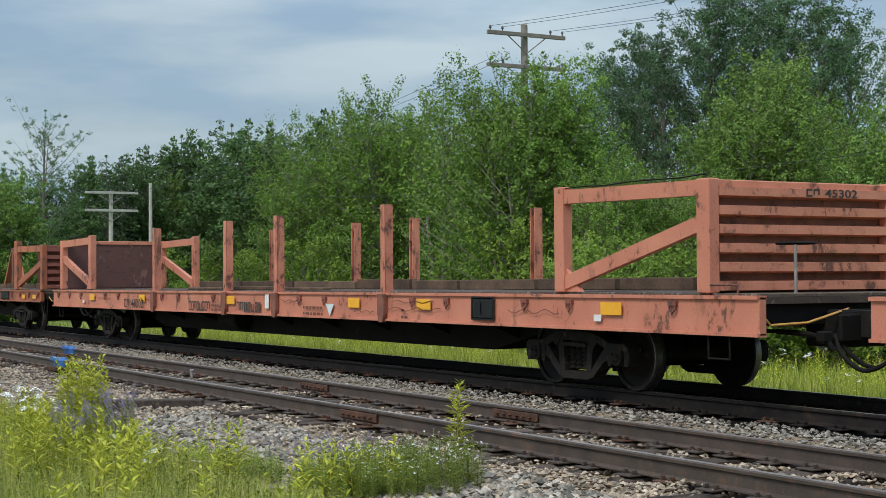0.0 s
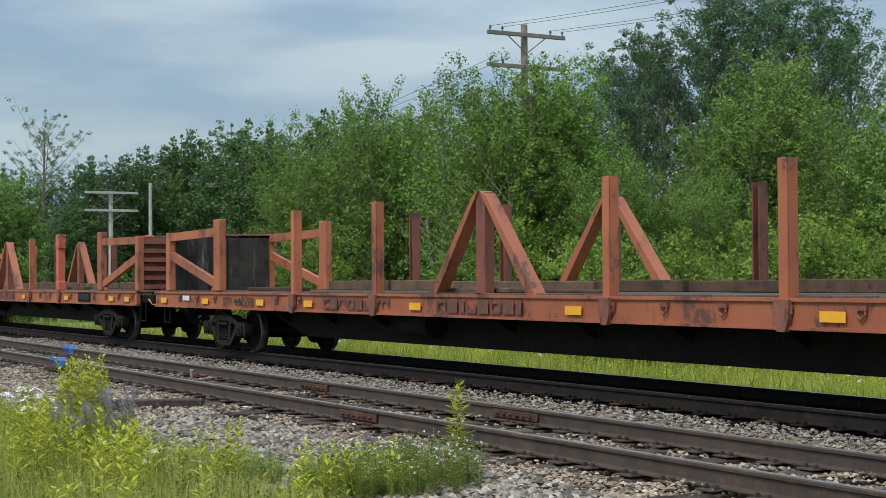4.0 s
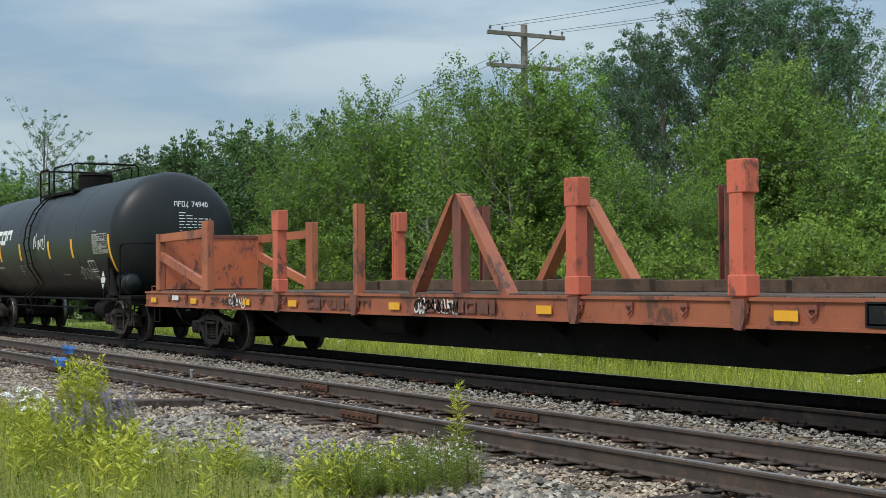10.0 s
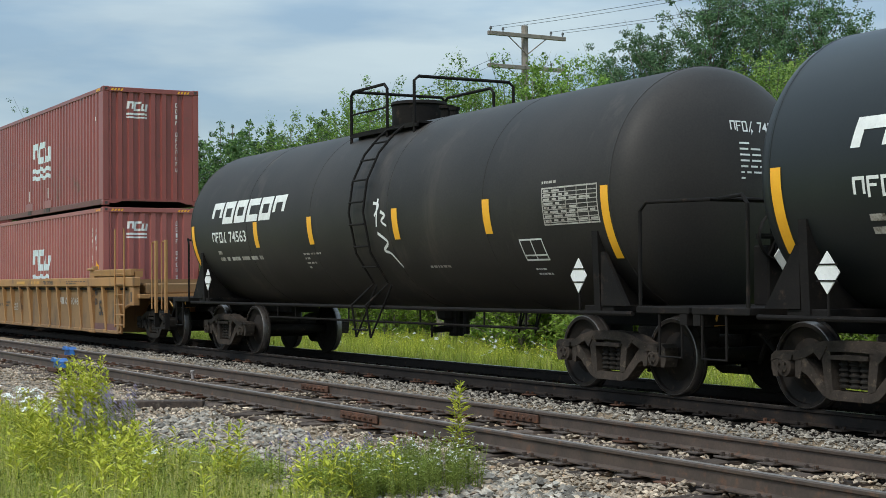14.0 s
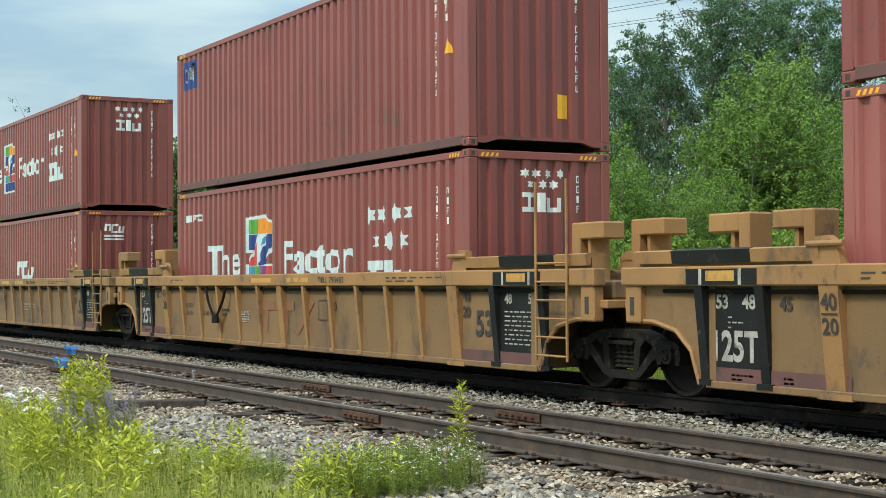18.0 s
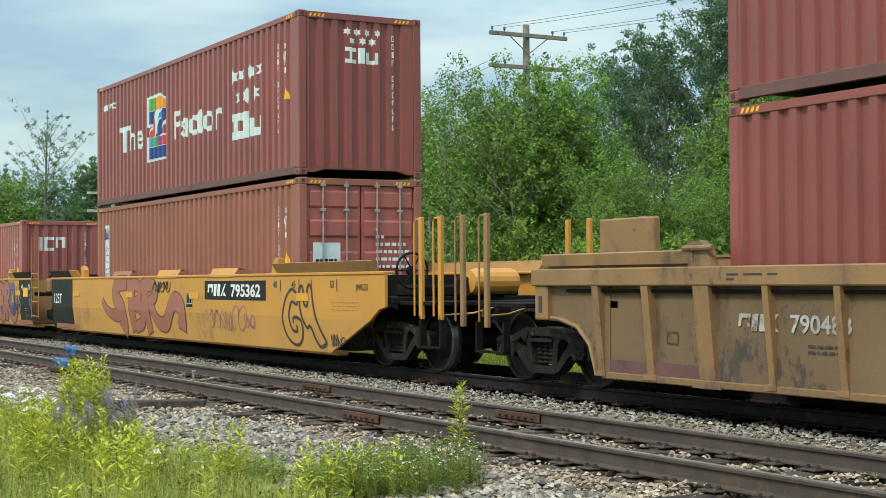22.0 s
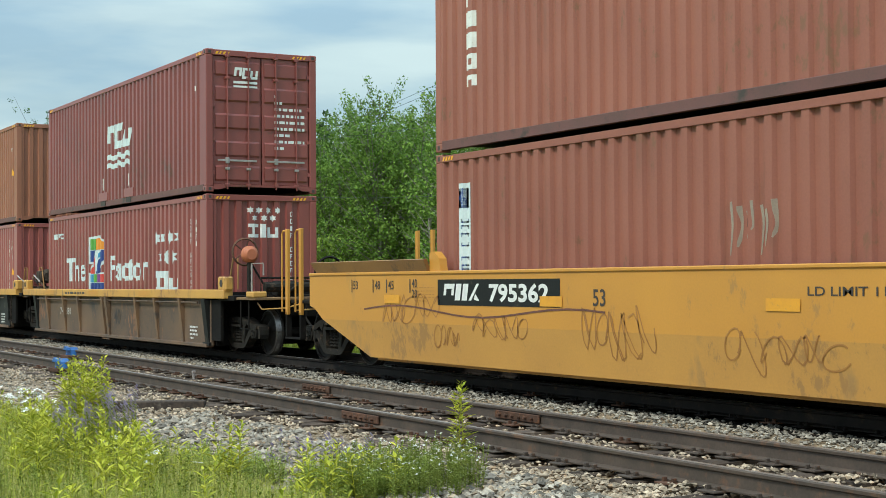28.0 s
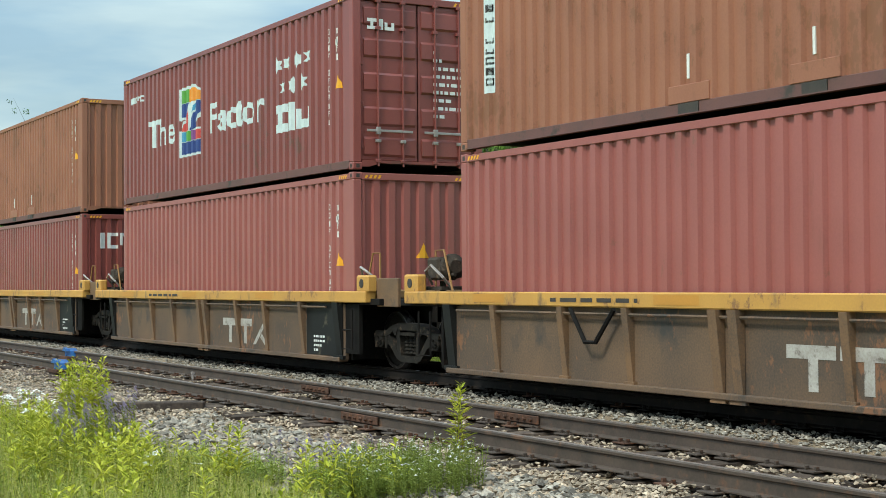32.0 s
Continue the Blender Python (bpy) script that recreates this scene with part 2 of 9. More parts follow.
M_FAINT = mat("faint_lettering", (0.30, 0.24, 0.19), (0.22, 0.18, 0.145), 4, 0.7)
M_GRIMEWHITE = mat("grimy_white_lettering", (0.46, 0.44, 0.40), (0.30, 0.27, 0.24), 4, 0.7, spot=(0.10, 0.075, 0.055), spots=0.5)
M_YELLOW = mat("yellow_reflector", (0.85, 0.42, 0.02), (0.78, 0.36, 0.02), 6, 0.45, spot=(0.40, 0.22, 0.06), spots=0.22)
M_DARKLET = mat("dark_lettering", (0.035, 0.03, 0.028), (0.055, 0.042, 0.035), 6, 0.7)
M_FADEDARK = mat("worn_dark_lettering", (0.16, 0.06, 0.04), (0.10, 0.045, 0.035), 6, 0.7, spot=(0.26, 0.09, 0.05), spots=0.5)
M_BLEACH = mat("bleached_wood", (0.50, 0.47, 0.42), (0.36, 0.33, 0.30), 3, 0.9, bump=0.3)
M_SOOT = mat("black_stencil_panel", (0.0115, 0.012, 0.012), (0.019, 0.019, 0.0185), 2, 0.55, spot=(0.10, 0.085, 0.06), spots=0.3, spec=0.18)
M_MAROON = mat("maroon_container_paint", (0.25, 0.066, 0.056), (0.20, 0.053, 0.046), 0.7, 0.34, bump=0.06, spot=(0.15, 0.060, 0.046), spots=0.36, streak=4, vary=0.1, wear=(0.15, 0.062, 0.046), worn=0.4)
M_BROWNRED = mat("brown_red_container_paint", (0.295, 0.105, 0.072), (0.245, 0.085, 0.06), 0.7, 0.55, bump=0.06, spot=(0.19, 0.075, 0.05), spots=0.34, streak=4, vary=0.08, wear=(0.19, 0.085, 0.05), worn=0.5)
M_RUSTRED = mat("faded_rust_red_container_paint", (0.315, 0.125, 0.073), (0.255, 0.098, 0.058), 0.8, 0.6, bump=0.08, spot=(0.20, 0.085, 0.05), spots=0.42, streak=4, wear=(0.21, 0.085, 0.045), worn=0.65)
M_ROSE = mat("rose_red_container_paint", (0.322, 0.100, 0.087), (0.268, 0.082, 0.073), 0.7, 0.38, bump=0.06, spot=(0.23, 0.08, 0.065), spots=0.28, streak=4, wear=(0.22, 0.085, 0.065), worn=0.4)
# grimy rail colour, darkened too for the shade on the recessed rail
M_BOTRAIL = mat("grimy_rail_paint", (0.15, 0.062, 0.056), (0.105, 0.052, 0.047), 1.5, 0.65, bump=0.08, spot=(0.05, 0.038, 0.033), spots=0.45)
M_REDDOOR = mat("bright_red_door_paint", (0.36, 0.10, 0.08), (0.31, 0.082, 0.066), 1.2, 0.5, spot=(0.26, 0.08, 0.06), spots=0.3, wear=(0.22, 0.08, 0.055), worn=0.4)
M_GALV = mat("galvanised_rod", (0.42, 0.38, 0.36), (0.30, 0.26, 0.25), 6, 0.5, 0.5, spot=(0.22, 0.13, 0.10), spots=0.35)
M_TAN = mat("dirty_tan_yellow_paint", (0.36, 0.185, 0.062), (0.27, 0.14, 0.055), 1.1, 0.65, bump=0.1, spot=(0.135, 0.085, 0.05), spots=0.42, streak=2.5, wear=(0.15, 0.085, 0.045), worn=0.36)
M_TANBROWN = mat("brown_grimed_tan_paint", (0.30, 0.165, 0.066), (0.215, 0.12, 0.055), 1.1, 0.68, bump=0.1, spot=(0.11, 0.072, 0.044), spots=0.45, streak=2.5, wear=(0.12, 0.072, 0.042), worn=0.4)
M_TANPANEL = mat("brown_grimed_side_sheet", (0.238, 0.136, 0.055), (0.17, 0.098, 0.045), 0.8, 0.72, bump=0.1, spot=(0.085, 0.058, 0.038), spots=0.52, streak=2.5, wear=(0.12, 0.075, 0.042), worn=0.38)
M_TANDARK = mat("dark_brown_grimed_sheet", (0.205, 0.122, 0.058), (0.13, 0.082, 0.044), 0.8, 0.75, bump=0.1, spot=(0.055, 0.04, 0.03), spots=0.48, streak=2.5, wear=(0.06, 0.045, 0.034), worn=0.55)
M_GRAFTHIN = mat("thin_brown_spray_paint", (0.39, 0.18, 0.045), (0.30, 0.135, 0.04), 3, 0.6)
M_AMBER = mat("amber_yellow_paint", (0.545, 0.252, 0.040), (0.475, 0.218, 0.038), 0.7, 0.5, bump=0.05, spot=(0.34, 0.19, 0.06), spots=0.3, streak=3, wear=(0.36, 0.18, 0.05), worn=0.35)
M_AMBERLOW = mat("dusty_amber_paint", (0.55, 0.278, 0.064), (0.47, 0.238, 0.06), 0.7, 0.6, bump=0.05, spot=(0.28, 0.17, 0.075), spots=0.4, streak=2, wear=(0.34, 0.18, 0.06), worn=0.5)
M_OCHRE = mat("ochre_top_chord", (0.56, 0.30, 0.065), (0.46, 0.24, 0.06), 1.5, 0.6, spot=(0.22, 0.13, 0.06), spots=0.4, streak=2, wear=(0.24, 0.12, 0.05), worn=0.6)
M_SOOTBROWN = mat("sooty_brown_side_sheet", (0.165, 0.098, 0.055), (0.068, 0.050, 0.038), 0.7, 0.75, bump=0.1, spot=(0.045, 0.040, 0.036), spots=0.45, streak=1.4, wear=(0.2, 0.095, 0.048), worn=0.5)
M_SOOTRIB = mat("rusty_brown_rib", (0.21, 0.115, 0.055), (0.10, 0.065, 0.043), 1.5, 0.75, bump=0.1, spot=(0.06, 0.048, 0.04), spots=0.4)
M_GRAFRED = mat("dull_red_spray_paint", (0.34, 0.12, 0.075), (0.29, 0.105, 0.07), 2, 0.6)
M_FAINTRED = mat("faint_red_lettering", (0.24, 0.10, 0.05), (0.20, 0.09, 0.046), 2, 0.7, spot=(0.2, 0.12, 0.06), spots=0.45)
M_AMBERMARK = mat("weathered_reflector", (0.68, 0.31, 0.025), (0.60, 0.27, 0.03), 6, 0.5, spot=(0.42, 0.22, 0.06), spots=0.35)
M_GRAFPURP = mat("faded_purple_spray_paint", (0.36, 0.16, 0.14), (0.30, 0.14, 0.14), 3, 0.6)
M_GRAFBLUE = mat("blue_spray_paint", (0.055, 0.085, 0.22), (0.08, 0.10, 0.24), 2, 0.6)
M_GRAFGREY = mat("grey_spray_paint", (0.22, 0.235, 0.235), (0.18, 0.19, 0.19), 2, 0.6)
M_BARK = mat("grey_bark", (0.17, 0.145, 0.12), (0.10, 0.085, 0.07), 5, 0.9, bump=0.6)
M_BIRCH = mat("birch_bark", (0.30, 0.275, 0.24), (0.15, 0.135, 0.115), 6, 0.85, bump=0.3, spot=(0.09, 0.08, 0.07), spots=0.45, streak=0.3)
M_POLE = mat("weathered_pole_wood", (0.26, 0.22, 0.185), (0.17, 0.145, 0.125), 3, 0.9, bump=0.4, spot=(0.10, 0.085, 0.075), spots=0.4, streak=8)
M_WIRE = mat("wire", (0.055, 0.06, 0.065), (0.045, 0.05, 0.05), 6, 0.6, 0.5)
M_GLASSY = mat("insulator", (0.10, 0.09, 0.08), (0.06, 0.06, 0.06), 9, 0.3)
ZC = {k: mat(k + "_logo_paint", c, tuple(v * 0.85 for v in c), 5, 0.55) for k, c in dict(
    green=(0.10, 0.33, 0.05), orange=(0.75, 0.28, 0.03), navy=(0.02, 0.05, 0.22), sky=(0.06, 0.28, 0.48), red=(0.55, 0.06, 0.05), violet=(0.22, 0.06, 0.24)).items()}
L_BIRCH = leaf_mat("birch_leaves", (0.072, 0.145, 0.024), (0.225, 0.35, 0.062))
L_MAPLE = leaf_mat("maple_leaves", (0.059, 0.122, 0.025), (0.198, 0.302, 0.061))
L_OLIVE = leaf_mat("willow_leaves", (0.085, 0.155, 0.034), (0.225, 0.32, 0.072))
L_DARK = leaf_mat("poplar_leaves", (0.045, 0.098, 0.044), (0.125, 0.205, 0.09))
L_DEEP = leaf_mat("elm_leaves", (0.036, 0.082, 0.026), (0.115, 0.19, 0.055))
L_SPRUCE = leaf_mat("spruce_needles", (0.045, 0.095, 0.04), (0.095, 0.16, 0.062), 0.25)
L_SHRUB = leaf_mat("shrub_leaves", (0.117, 0.198, 0.031), (0.261, 0.351, 0.063), 0.4)
L_GRASS = leaf_mat("meadow_grass", (0.22, 0.28, 0.032), (0.48, 0.49, 0.10), 0.35)
L_HAY = leaf_mat("fine_grass", (0.24, 0.25, 0.055), (0.50, 0.46, 0.17), 0.3)
L_WEED = leaf_mat("weed_leaves", (0.23, 0.27, 0.024), (0.57, 0.55, 0.08), 0.3)
L_VETCH = leaf_mat("vetch_leaves", (0.12, 0.17, 0.026), (0.35, 0.37, 0.065), 0.28)
L_FERNY = leaf_mat("feathery_leaves", (0.165, 0.225, 0.045), (0.39, 0.44, 0.11), 0.28)
L_PURPLE = leaf_mat("purple_petals", (0.36, 0.29, 0.44), (0.52, 0.45, 0.58), 0.4)
L_DAISY = leaf_mat("white_petals", (0.72, 0.74, 0.70), (0.85, 0.85, 0.82), 0.2)


# ---------------------------------------------------------------- mesh tools
class G:
    """A mesh in the making."""

    def __init__(self):
        self.v, self.f = [], []

    def add(self, pts, faces):
        k = len(self.v)
        self.v.extend(tuple(p) for p in pts)
        self.f.extend(tuple(i + k for i in f) for f in faces)
        return self

    def box(self, x0, x1, y0, y1, z0, z1, c=0.0):
        """A box; c chamfers its long upright outline in x and y."""
        if c <= 0:
            return self.add([(x0, y0, z0), (x1, y0, z0), (x1, y1, z0), (x0, y1, z0), (x0, y0, z1), (x1, y0, z1), (x1, y1, z1), (x0, y1, z1)],
                            [(0, 3, 2, 1), (4, 5, 6, 7), (0, 1, 5, 4), (1, 2, 6, 5), (2, 3, 7, 6), (3, 0, 4, 7)])
        ring = lambda d, z: [(x0 + c, y0 + d, z), (x1 - c, y0 + d, z), (x1 - d, y0 + c, z), (x1 - d, y1 - c, z), (x1 - c, y1 - d, z), (x0 + c, y1 - d, z), (x0 + d, y1 - c, z), (x0 + d, y0 + c, z)]
        pts = ring(c * 0.8, z0) + ring(0, z0 + c) + ring(0, z1 - c) + ring(c * 0.8, z1)
        faces = [tuple(range(7, -1, -1)), tuple(range(24, 32))]
        for r in range(3):
            faces += [(r * 8 + i, r * 8 + (i + 1) % 8, r * 8 + 8 + (i + 1) % 8, r * 8 + 8 + i) for i in range(8)]
        return self.add(pts, faces)

    def prism(self, poly, a, b, axis="y"):
        """A polygon pushed along an axis from a to b. poly is in x, z for axis y; y, z for axis x; x, y for axis z."""
        put = {"y": lambda p, q: (p[0], q, p[1]), "x": lambda p, q: (q, p[0], p[1]), "z": lambda p, q: (p[0], p[1], q)}[axis]
        n = len(poly)
        pts = [put(p, a) for p in poly] + [put(p, b) for p in poly]
        return self.add(pts, [tuple(range(n)), tuple(range(2 * n - 1, n - 1, -1))] + [(i, i + n, (i + 1) % n + n, (i + 1) % n) for i in range(n)])

    def tube(self, pts, r, n=8, r2=None, caps=True):
        """A round bar along points; r2: its radius at the far end."""
        pts = [Vector(p) for p in pts]
        r2 = r if r2 is None else r2
        ring, prev = [], None
        for i, p in enumerate(pts):
            d = (pts[min(i + 1, len(pts) - 1)] - pts[max(i - 1, 0)]).normalized()
            if prev is None:
                a = d.cross(Vector((0, 0, 1)) if abs(d.z) < 0.9 else Vector((1, 0, 0))).normalized()
            else:
                a = (prev - d * prev.dot(d)).normalized()
            prev = a
            b = d.cross(a)
            rr = r + (r2 - r) * i / max(1, len(pts) - 1)
            ring += [p + (a * math.cos(2 * math.pi * k / n) + b * math.sin(2 * math.pi * k / n)) * rr for k in range(n)]
        f = []
        for i in range(len(pts) - 1):
            f += [(i * n + k, i * n + (k + 1) % n, i * n + n + (k + 1) % n, i * n + n + k) for k in range(n)]
        if caps:
            f += [tuple(range(n - 1, -1, -1)), tuple(range(len(pts) * n - n, len(pts) * n))]
        return self.add(ring, f)

    def lathe(self, prof, n=24, axis="y", at=(0, 0, 0)):
        """A profile of (radius, along) turned about an axis."""
        pts, f = [], []
        for r, a in prof:
            for k in range(n):
                c, s = r * math.cos(2 * math.pi * k / n), r * math.sin(2 * math.pi * k / n)
                q = {"y": (c, a, s), "x": (a, c, s), "z": (c, s, a)}[axis]
                pts.append((q[0] + at[0], q[1] + at[1], q[2] + at[2]))
        for i in range(len(prof) - 1):
            f += [(i * n + k, i * n + (k + 1) % n, i * n + n + (k + 1) % n, i * n + n + k) for k in range(n)]
        return self.add(pts, f)

    def mesh(self, name, smooth=0.0):
        me = bpy.data.meshes.new(name)
        me.from_pydata(self.v, [], self.f)
        bm = bmesh.new()
        bm.from_mesh(me)
        bmesh.ops.recalc_face_normals(bm, faces=bm.faces)
        if smooth:
            for f in bm.faces:
                f.smooth = True
            for e in bm.edges:
                if len(e.link_faces) == 2 and e.calc_face_angle(0) > radians(smooth):
                    e.smooth = False
        bm.to_mesh(me)
        bm.free()
        return me


def part(name, g, material, parent=None, label="", at=None, smooth=0.0):
    """One mesh object under a thing or a part; g may be a mesh already made."""
    me = g.mesh(name, smooth) if isinstance(g, G) else g
    ob = new(name, me)
    if not me.materials:
        me.materials.append(material)
    elif me.materials[0] != material:
        ob.material_slots[0].link = "OBJECT"
        ob.material_slots[0].material = material
    ob.parent = parent
    if at is not None:
        ob.matrix_basis = at if isinstance(at, Matrix) else Matrix.Translation(at)
    if label:
        ob["label"] = label
    return ob


def thing(name, at, label, category, group="", kind=""):
    ob = new(name)
    ob.empty_display_size = 0.2
    ob.matrix_basis = at if isinstance(at, Matrix) else Matrix.Translation(at)
    return tagged(ob, label, category, group, kind)


# ---------------------------------------------------------------- the ground
YC, YS, ZS = 11.82, 8.20, -0.06      # centre of the main track, centre and rail height of the siding
rnd = random.Random(7)


def ground_z(x, y):
    """Height of the ballast and verge."""
    if y > 14.9:
        z = -0.62 - 0.02 * min(y - 14.9, 8) + 0.02 * max(0, y - 30)
    elif y > 13.3:
        z = -0.22 - 0.40 * (y - 13.3) / 1.6
    elif y > 10.3:
        z = -0.22
    elif y > 9.4:
        z = -0.22 - 0.09 * (10.3 - y) / 0.9
    elif y > 6.6:
        z = -0.31
    elif y > 5.0:
        z = -0.31 - 0.13 * (6.6 - y) / 1.6
    else:
        z = -0.44
    return z


def grid_lines(lo, hi, mid_lo, mid_hi, step):
    out, v, d = [], mid_lo, step
    while v > lo:
        d *= 1.7
        v -= d
        out.insert(0, max(v, lo))
    v = mid_lo
    while v < mid_hi:
        out.append(v)
        v += step
    d = step
    while v < hi:
        out.append(v)
        d *= 1.7
        v += d
    return out + [hi]


gx = grid_lines(-2600, 2600, -60, 0, 0.5)
gy = grid_lines(-2600, 2600, 0, 26, 0.25)
gv = [(x, y, ground_z(x, y) + 0.03 * noise.noise((x * 0.7, y * 0.7, 0))) for y in gy for x in gx]
nx = len(gx)
gf = [(j * nx + i, j * nx + i + 1, j * nx + nx + i + 1, j * nx + nx + i) for j in range(len(gy) - 1) for i in range(nx - 1)]
me = bpy.data.meshes.new("ground")
me.from_pydata(gv, [], gf)
me.materials.append(M_GRAVEL)
me.materials.append(M_EARTH)
me.materials.append(M_BED_SHADE)
for p in me.polygons:
    c = p.center
    edge = 4.3 + 0.5 * noise.noise((c.x * 0.35, 3.0, 0)) + (0.9 if c.x < -22 else 0)
    # index 2 paints the train's shade along the main track
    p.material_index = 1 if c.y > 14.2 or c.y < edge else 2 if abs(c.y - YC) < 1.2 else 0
    p.use_smooth = True
ground = tagged(new("ground", me), "grey ballast gravel with green grassy verges beside the tracks", "ground", kind="structure")


# ---------------------------------------------------------------- the tracks
def rail_profile(cx, top, inner):
    """Flat-bottomed rail in section (y, z)."""
    h = 0.171
    half = [(0.066, 0.0), (0.066, 0.012), (0.012, 0.03), (0.009, 0.125), (0.034, 0.137), (0.036, 0.16), (0.028, h)]
    pts = [(cx + a, top - h + b) for a, b in half] + [(cx - a, top - h + b) for a, b in reversed(half)]
    return pts


def worn_tie(r, length):
    """A tie with a cupped, uneven top, ragged ends and a split."""
    pts, faces, n, cols = [], [], 10, 7
    ends = [length / 2 - r.uniform(0, 0.07) for k in range(2 * cols)]
    split = r.randrange(2, 5)
    for i in range(n + 1):
        f = i / n
        for j in range(cols):
            x = -0.112 + 0.224 * j / (cols - 1) + r.uniform(-0.006, 0.006)
            y = -ends[j] + (ends[j] + ends[cols + j]) * f
            drop = (0.016 if j in (0, cols - 1) else 0.0) + (0.03 if j == split and (f < 0.25 or f > 0.8) else 0.0) + r.uniform(0, 0.008)
            pts.append((x, y, -drop))
    for i in range(n):
        faces += [(i * cols + j, i * cols + j + 1, i * cols + cols + j + 1, i * cols + cols + j) for j in range(cols - 1)]
    rim = [j for j in range(cols)] + [i * cols + cols - 1 for i in range(1, n + 1)] + [n * cols + j for j in range(cols - 2, -1, -1)] + [i * cols for i in range(n - 1, 0, -1)]
    k = len(pts)
    pts += [(pts[i][0], pts[i][1], -0.17) for i in rim]
    m = len(rim)
    faces += [(rim[i], k + i, k + (i + 1) % m, rim[(i + 1) % m]) for i in range(m)]
    return G().add(pts, faces).mesh("tie")


def track(name, yc, top, label, head, far_x, tie_lo, tie_hi, tie_len, sink, wander=0.08):
    t = thing(name, (0, yc, 0), label, "railway track", kind="structure")
    for s in (-1, 1):
        cy = s * 0.7535
        # main-track rails carry the under-train shade in their colour
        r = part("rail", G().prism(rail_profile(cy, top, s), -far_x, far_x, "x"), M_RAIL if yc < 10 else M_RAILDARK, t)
        part("rail_head", G().prism([(cy - 0.027, top + 0.0005), (cy + 0.027, top + 0.0005), (cy + 0.02, top + 0.003), (cy - 0.02, top + 0.003)], -far_x, far_x, "x"), head, r, "polished running surface")
    ties = [worn_tie(rnd, tie_len - 0.25 * k / 5) for k in range(6)]
    plate = G().box(-0.10, 0.10, -0.17, 0.17, 0.0, 0.016, 0.004)
    for a, b in ((-0.06, 0.095), (0.06, 0.095), (-0.06, -0.095), (0.06, -0.095)):
        plate.box(a - 0.012, a + 0.012, b - 0.02, b + 0.02, 0.016, 0.05, 0.003)
    plate = plate.mesh("tie_plate")
    x, i = tie_lo, 0
    while x < tie_hi:
        jx, jr = rnd.uniform(-0.05, 0.05), rnd.uniform(-2.2, 2.2)
        # main-track ties and plates take the shade-darkened copies
        part("tie", ties[rnd.randrange(6)], M_TIE if yc < 10 else M_TIE_SHADE, t, at=pose(x + jx, rnd.uniform(-wander, wander), top - 0.187 - sink * rnd.uniform(0.4, 1.0), 0, 0, jr))
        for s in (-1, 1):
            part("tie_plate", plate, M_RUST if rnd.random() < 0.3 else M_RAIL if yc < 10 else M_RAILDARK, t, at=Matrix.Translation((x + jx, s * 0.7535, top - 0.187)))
        x += 0.53
    return t


main_track = track("railway_main", YC, 0.0, "main railway track with brown rails on stone ballast", M_RAILTOP, 420, -50, -8, 2.6, 0.03)
siding = track("railway_siding", YS, ZS, "rusty siding track with weathered wooden ties", M_RAILTOP2, 420, -46, -6.5, 2.6, 0.012, 0.2)


def joint(parent, x, side, top):
    """A bolted pair of joint bars."""
    y = side * 0.7535
    g = G()
    for s in (-1, 1):
        g.box(x - 0.46, x + 0.46, y + s * 0.036 - 0.012, y + s * 0.036 + 0.012, top - 0.135, top - 0.045, 0.006)
    j = part("joint_bar", g, M_RUST, parent, "rusty bolted joint bar")
    for k in (-0.34, -0.2, -0.07, 0.07, 0.2, 0.34):
        part("bolt", G().tube([(x + k, y - 0.085, top - 0.09), (x + k, y + 0.085, top - 0.09)], 0.018, 6), M_RUST, j)


for jx, side in ((-15.1, -1), (-14.2, 1), (-19.6, 1)):
    joint(siding, jx, side, ZS)
# the derail: two blue castings on the siding's rails
for side, x in ((-1, -27.5), (1, -32.3)):
    d = thing("derail", Matrix.Translation((x, YS + side * 0.7535, ZS - 0.13)) @ Matrix.Scale(0.72, 4), "blue painted cast derail block clamped on the siding rail", "derail", "derail blocks")
    part("casting", G().prism([(-0.34, 0.02), (0.34, 0.02), (0.30, 0.17), (0.10, 0.25), (-0.12, 0.25), (-0.30, 0.15)], -0.16, 0.06, "y"), M_BLUE, d)
    part("wedge", G().prism([(-0.25, 0.17), (0.2, 0.17), (0.16, 0.24), (-0.1, 0.28)], -0.26, -0.165, "y"), M_BLUE, d)
    part("base", G().box(-0.45, 0.45, -0.3, 0.3, -0.08, 0.015, 0.01), M_RUST, d)
    part("clamp", G().box(-0.06, 0.06, 0.065, 0.2, 0.0, 0.12, 0.01).box(-0.2, -0.12, -0.2, 0.2, 0.0, 0.05, 0.008), M_BLUE, d)
# loose ties and stubs beside the siding
for x, y, z, l, rz in ((-19.3, 6.35, -0.30, 1.5, 62), (-11.8, 6.72, -0.37, 0.9, 96), (-12.9, 6.6, -0.39, 0.7, 84)):
    tagged(part("old_tie", G().box(-l / 2, l / 2, -0.11, 0.11, -0.08, 0.10, 0.012), M_TIE, at=pose(x, y, z, 0, 0, rz)), "old dark weathered wooden tie half buried in gravel", "railway tie", "old ties")
tagged(part("marker_stub", G().tube([(0, 0, -0.2), (0, 0, 0.10)], 0.025, 8).box(-0.03, 0.03, -0.03, 0.03, 0.10, 0.14, 0.008), M_GALV, at=Matrix.Translation((-24.2, 8.75, ZS - 0.2))), "small pale metal stub standing between the rails", "marker")

# ---------------------------------------------------------------- marks on surfaces
def rect(x0, x1, z0, z1, lean=0.0):
    return [(x0, z0), (x1, z0), (x1 + lean, z1), (x0 + lean, z1)]


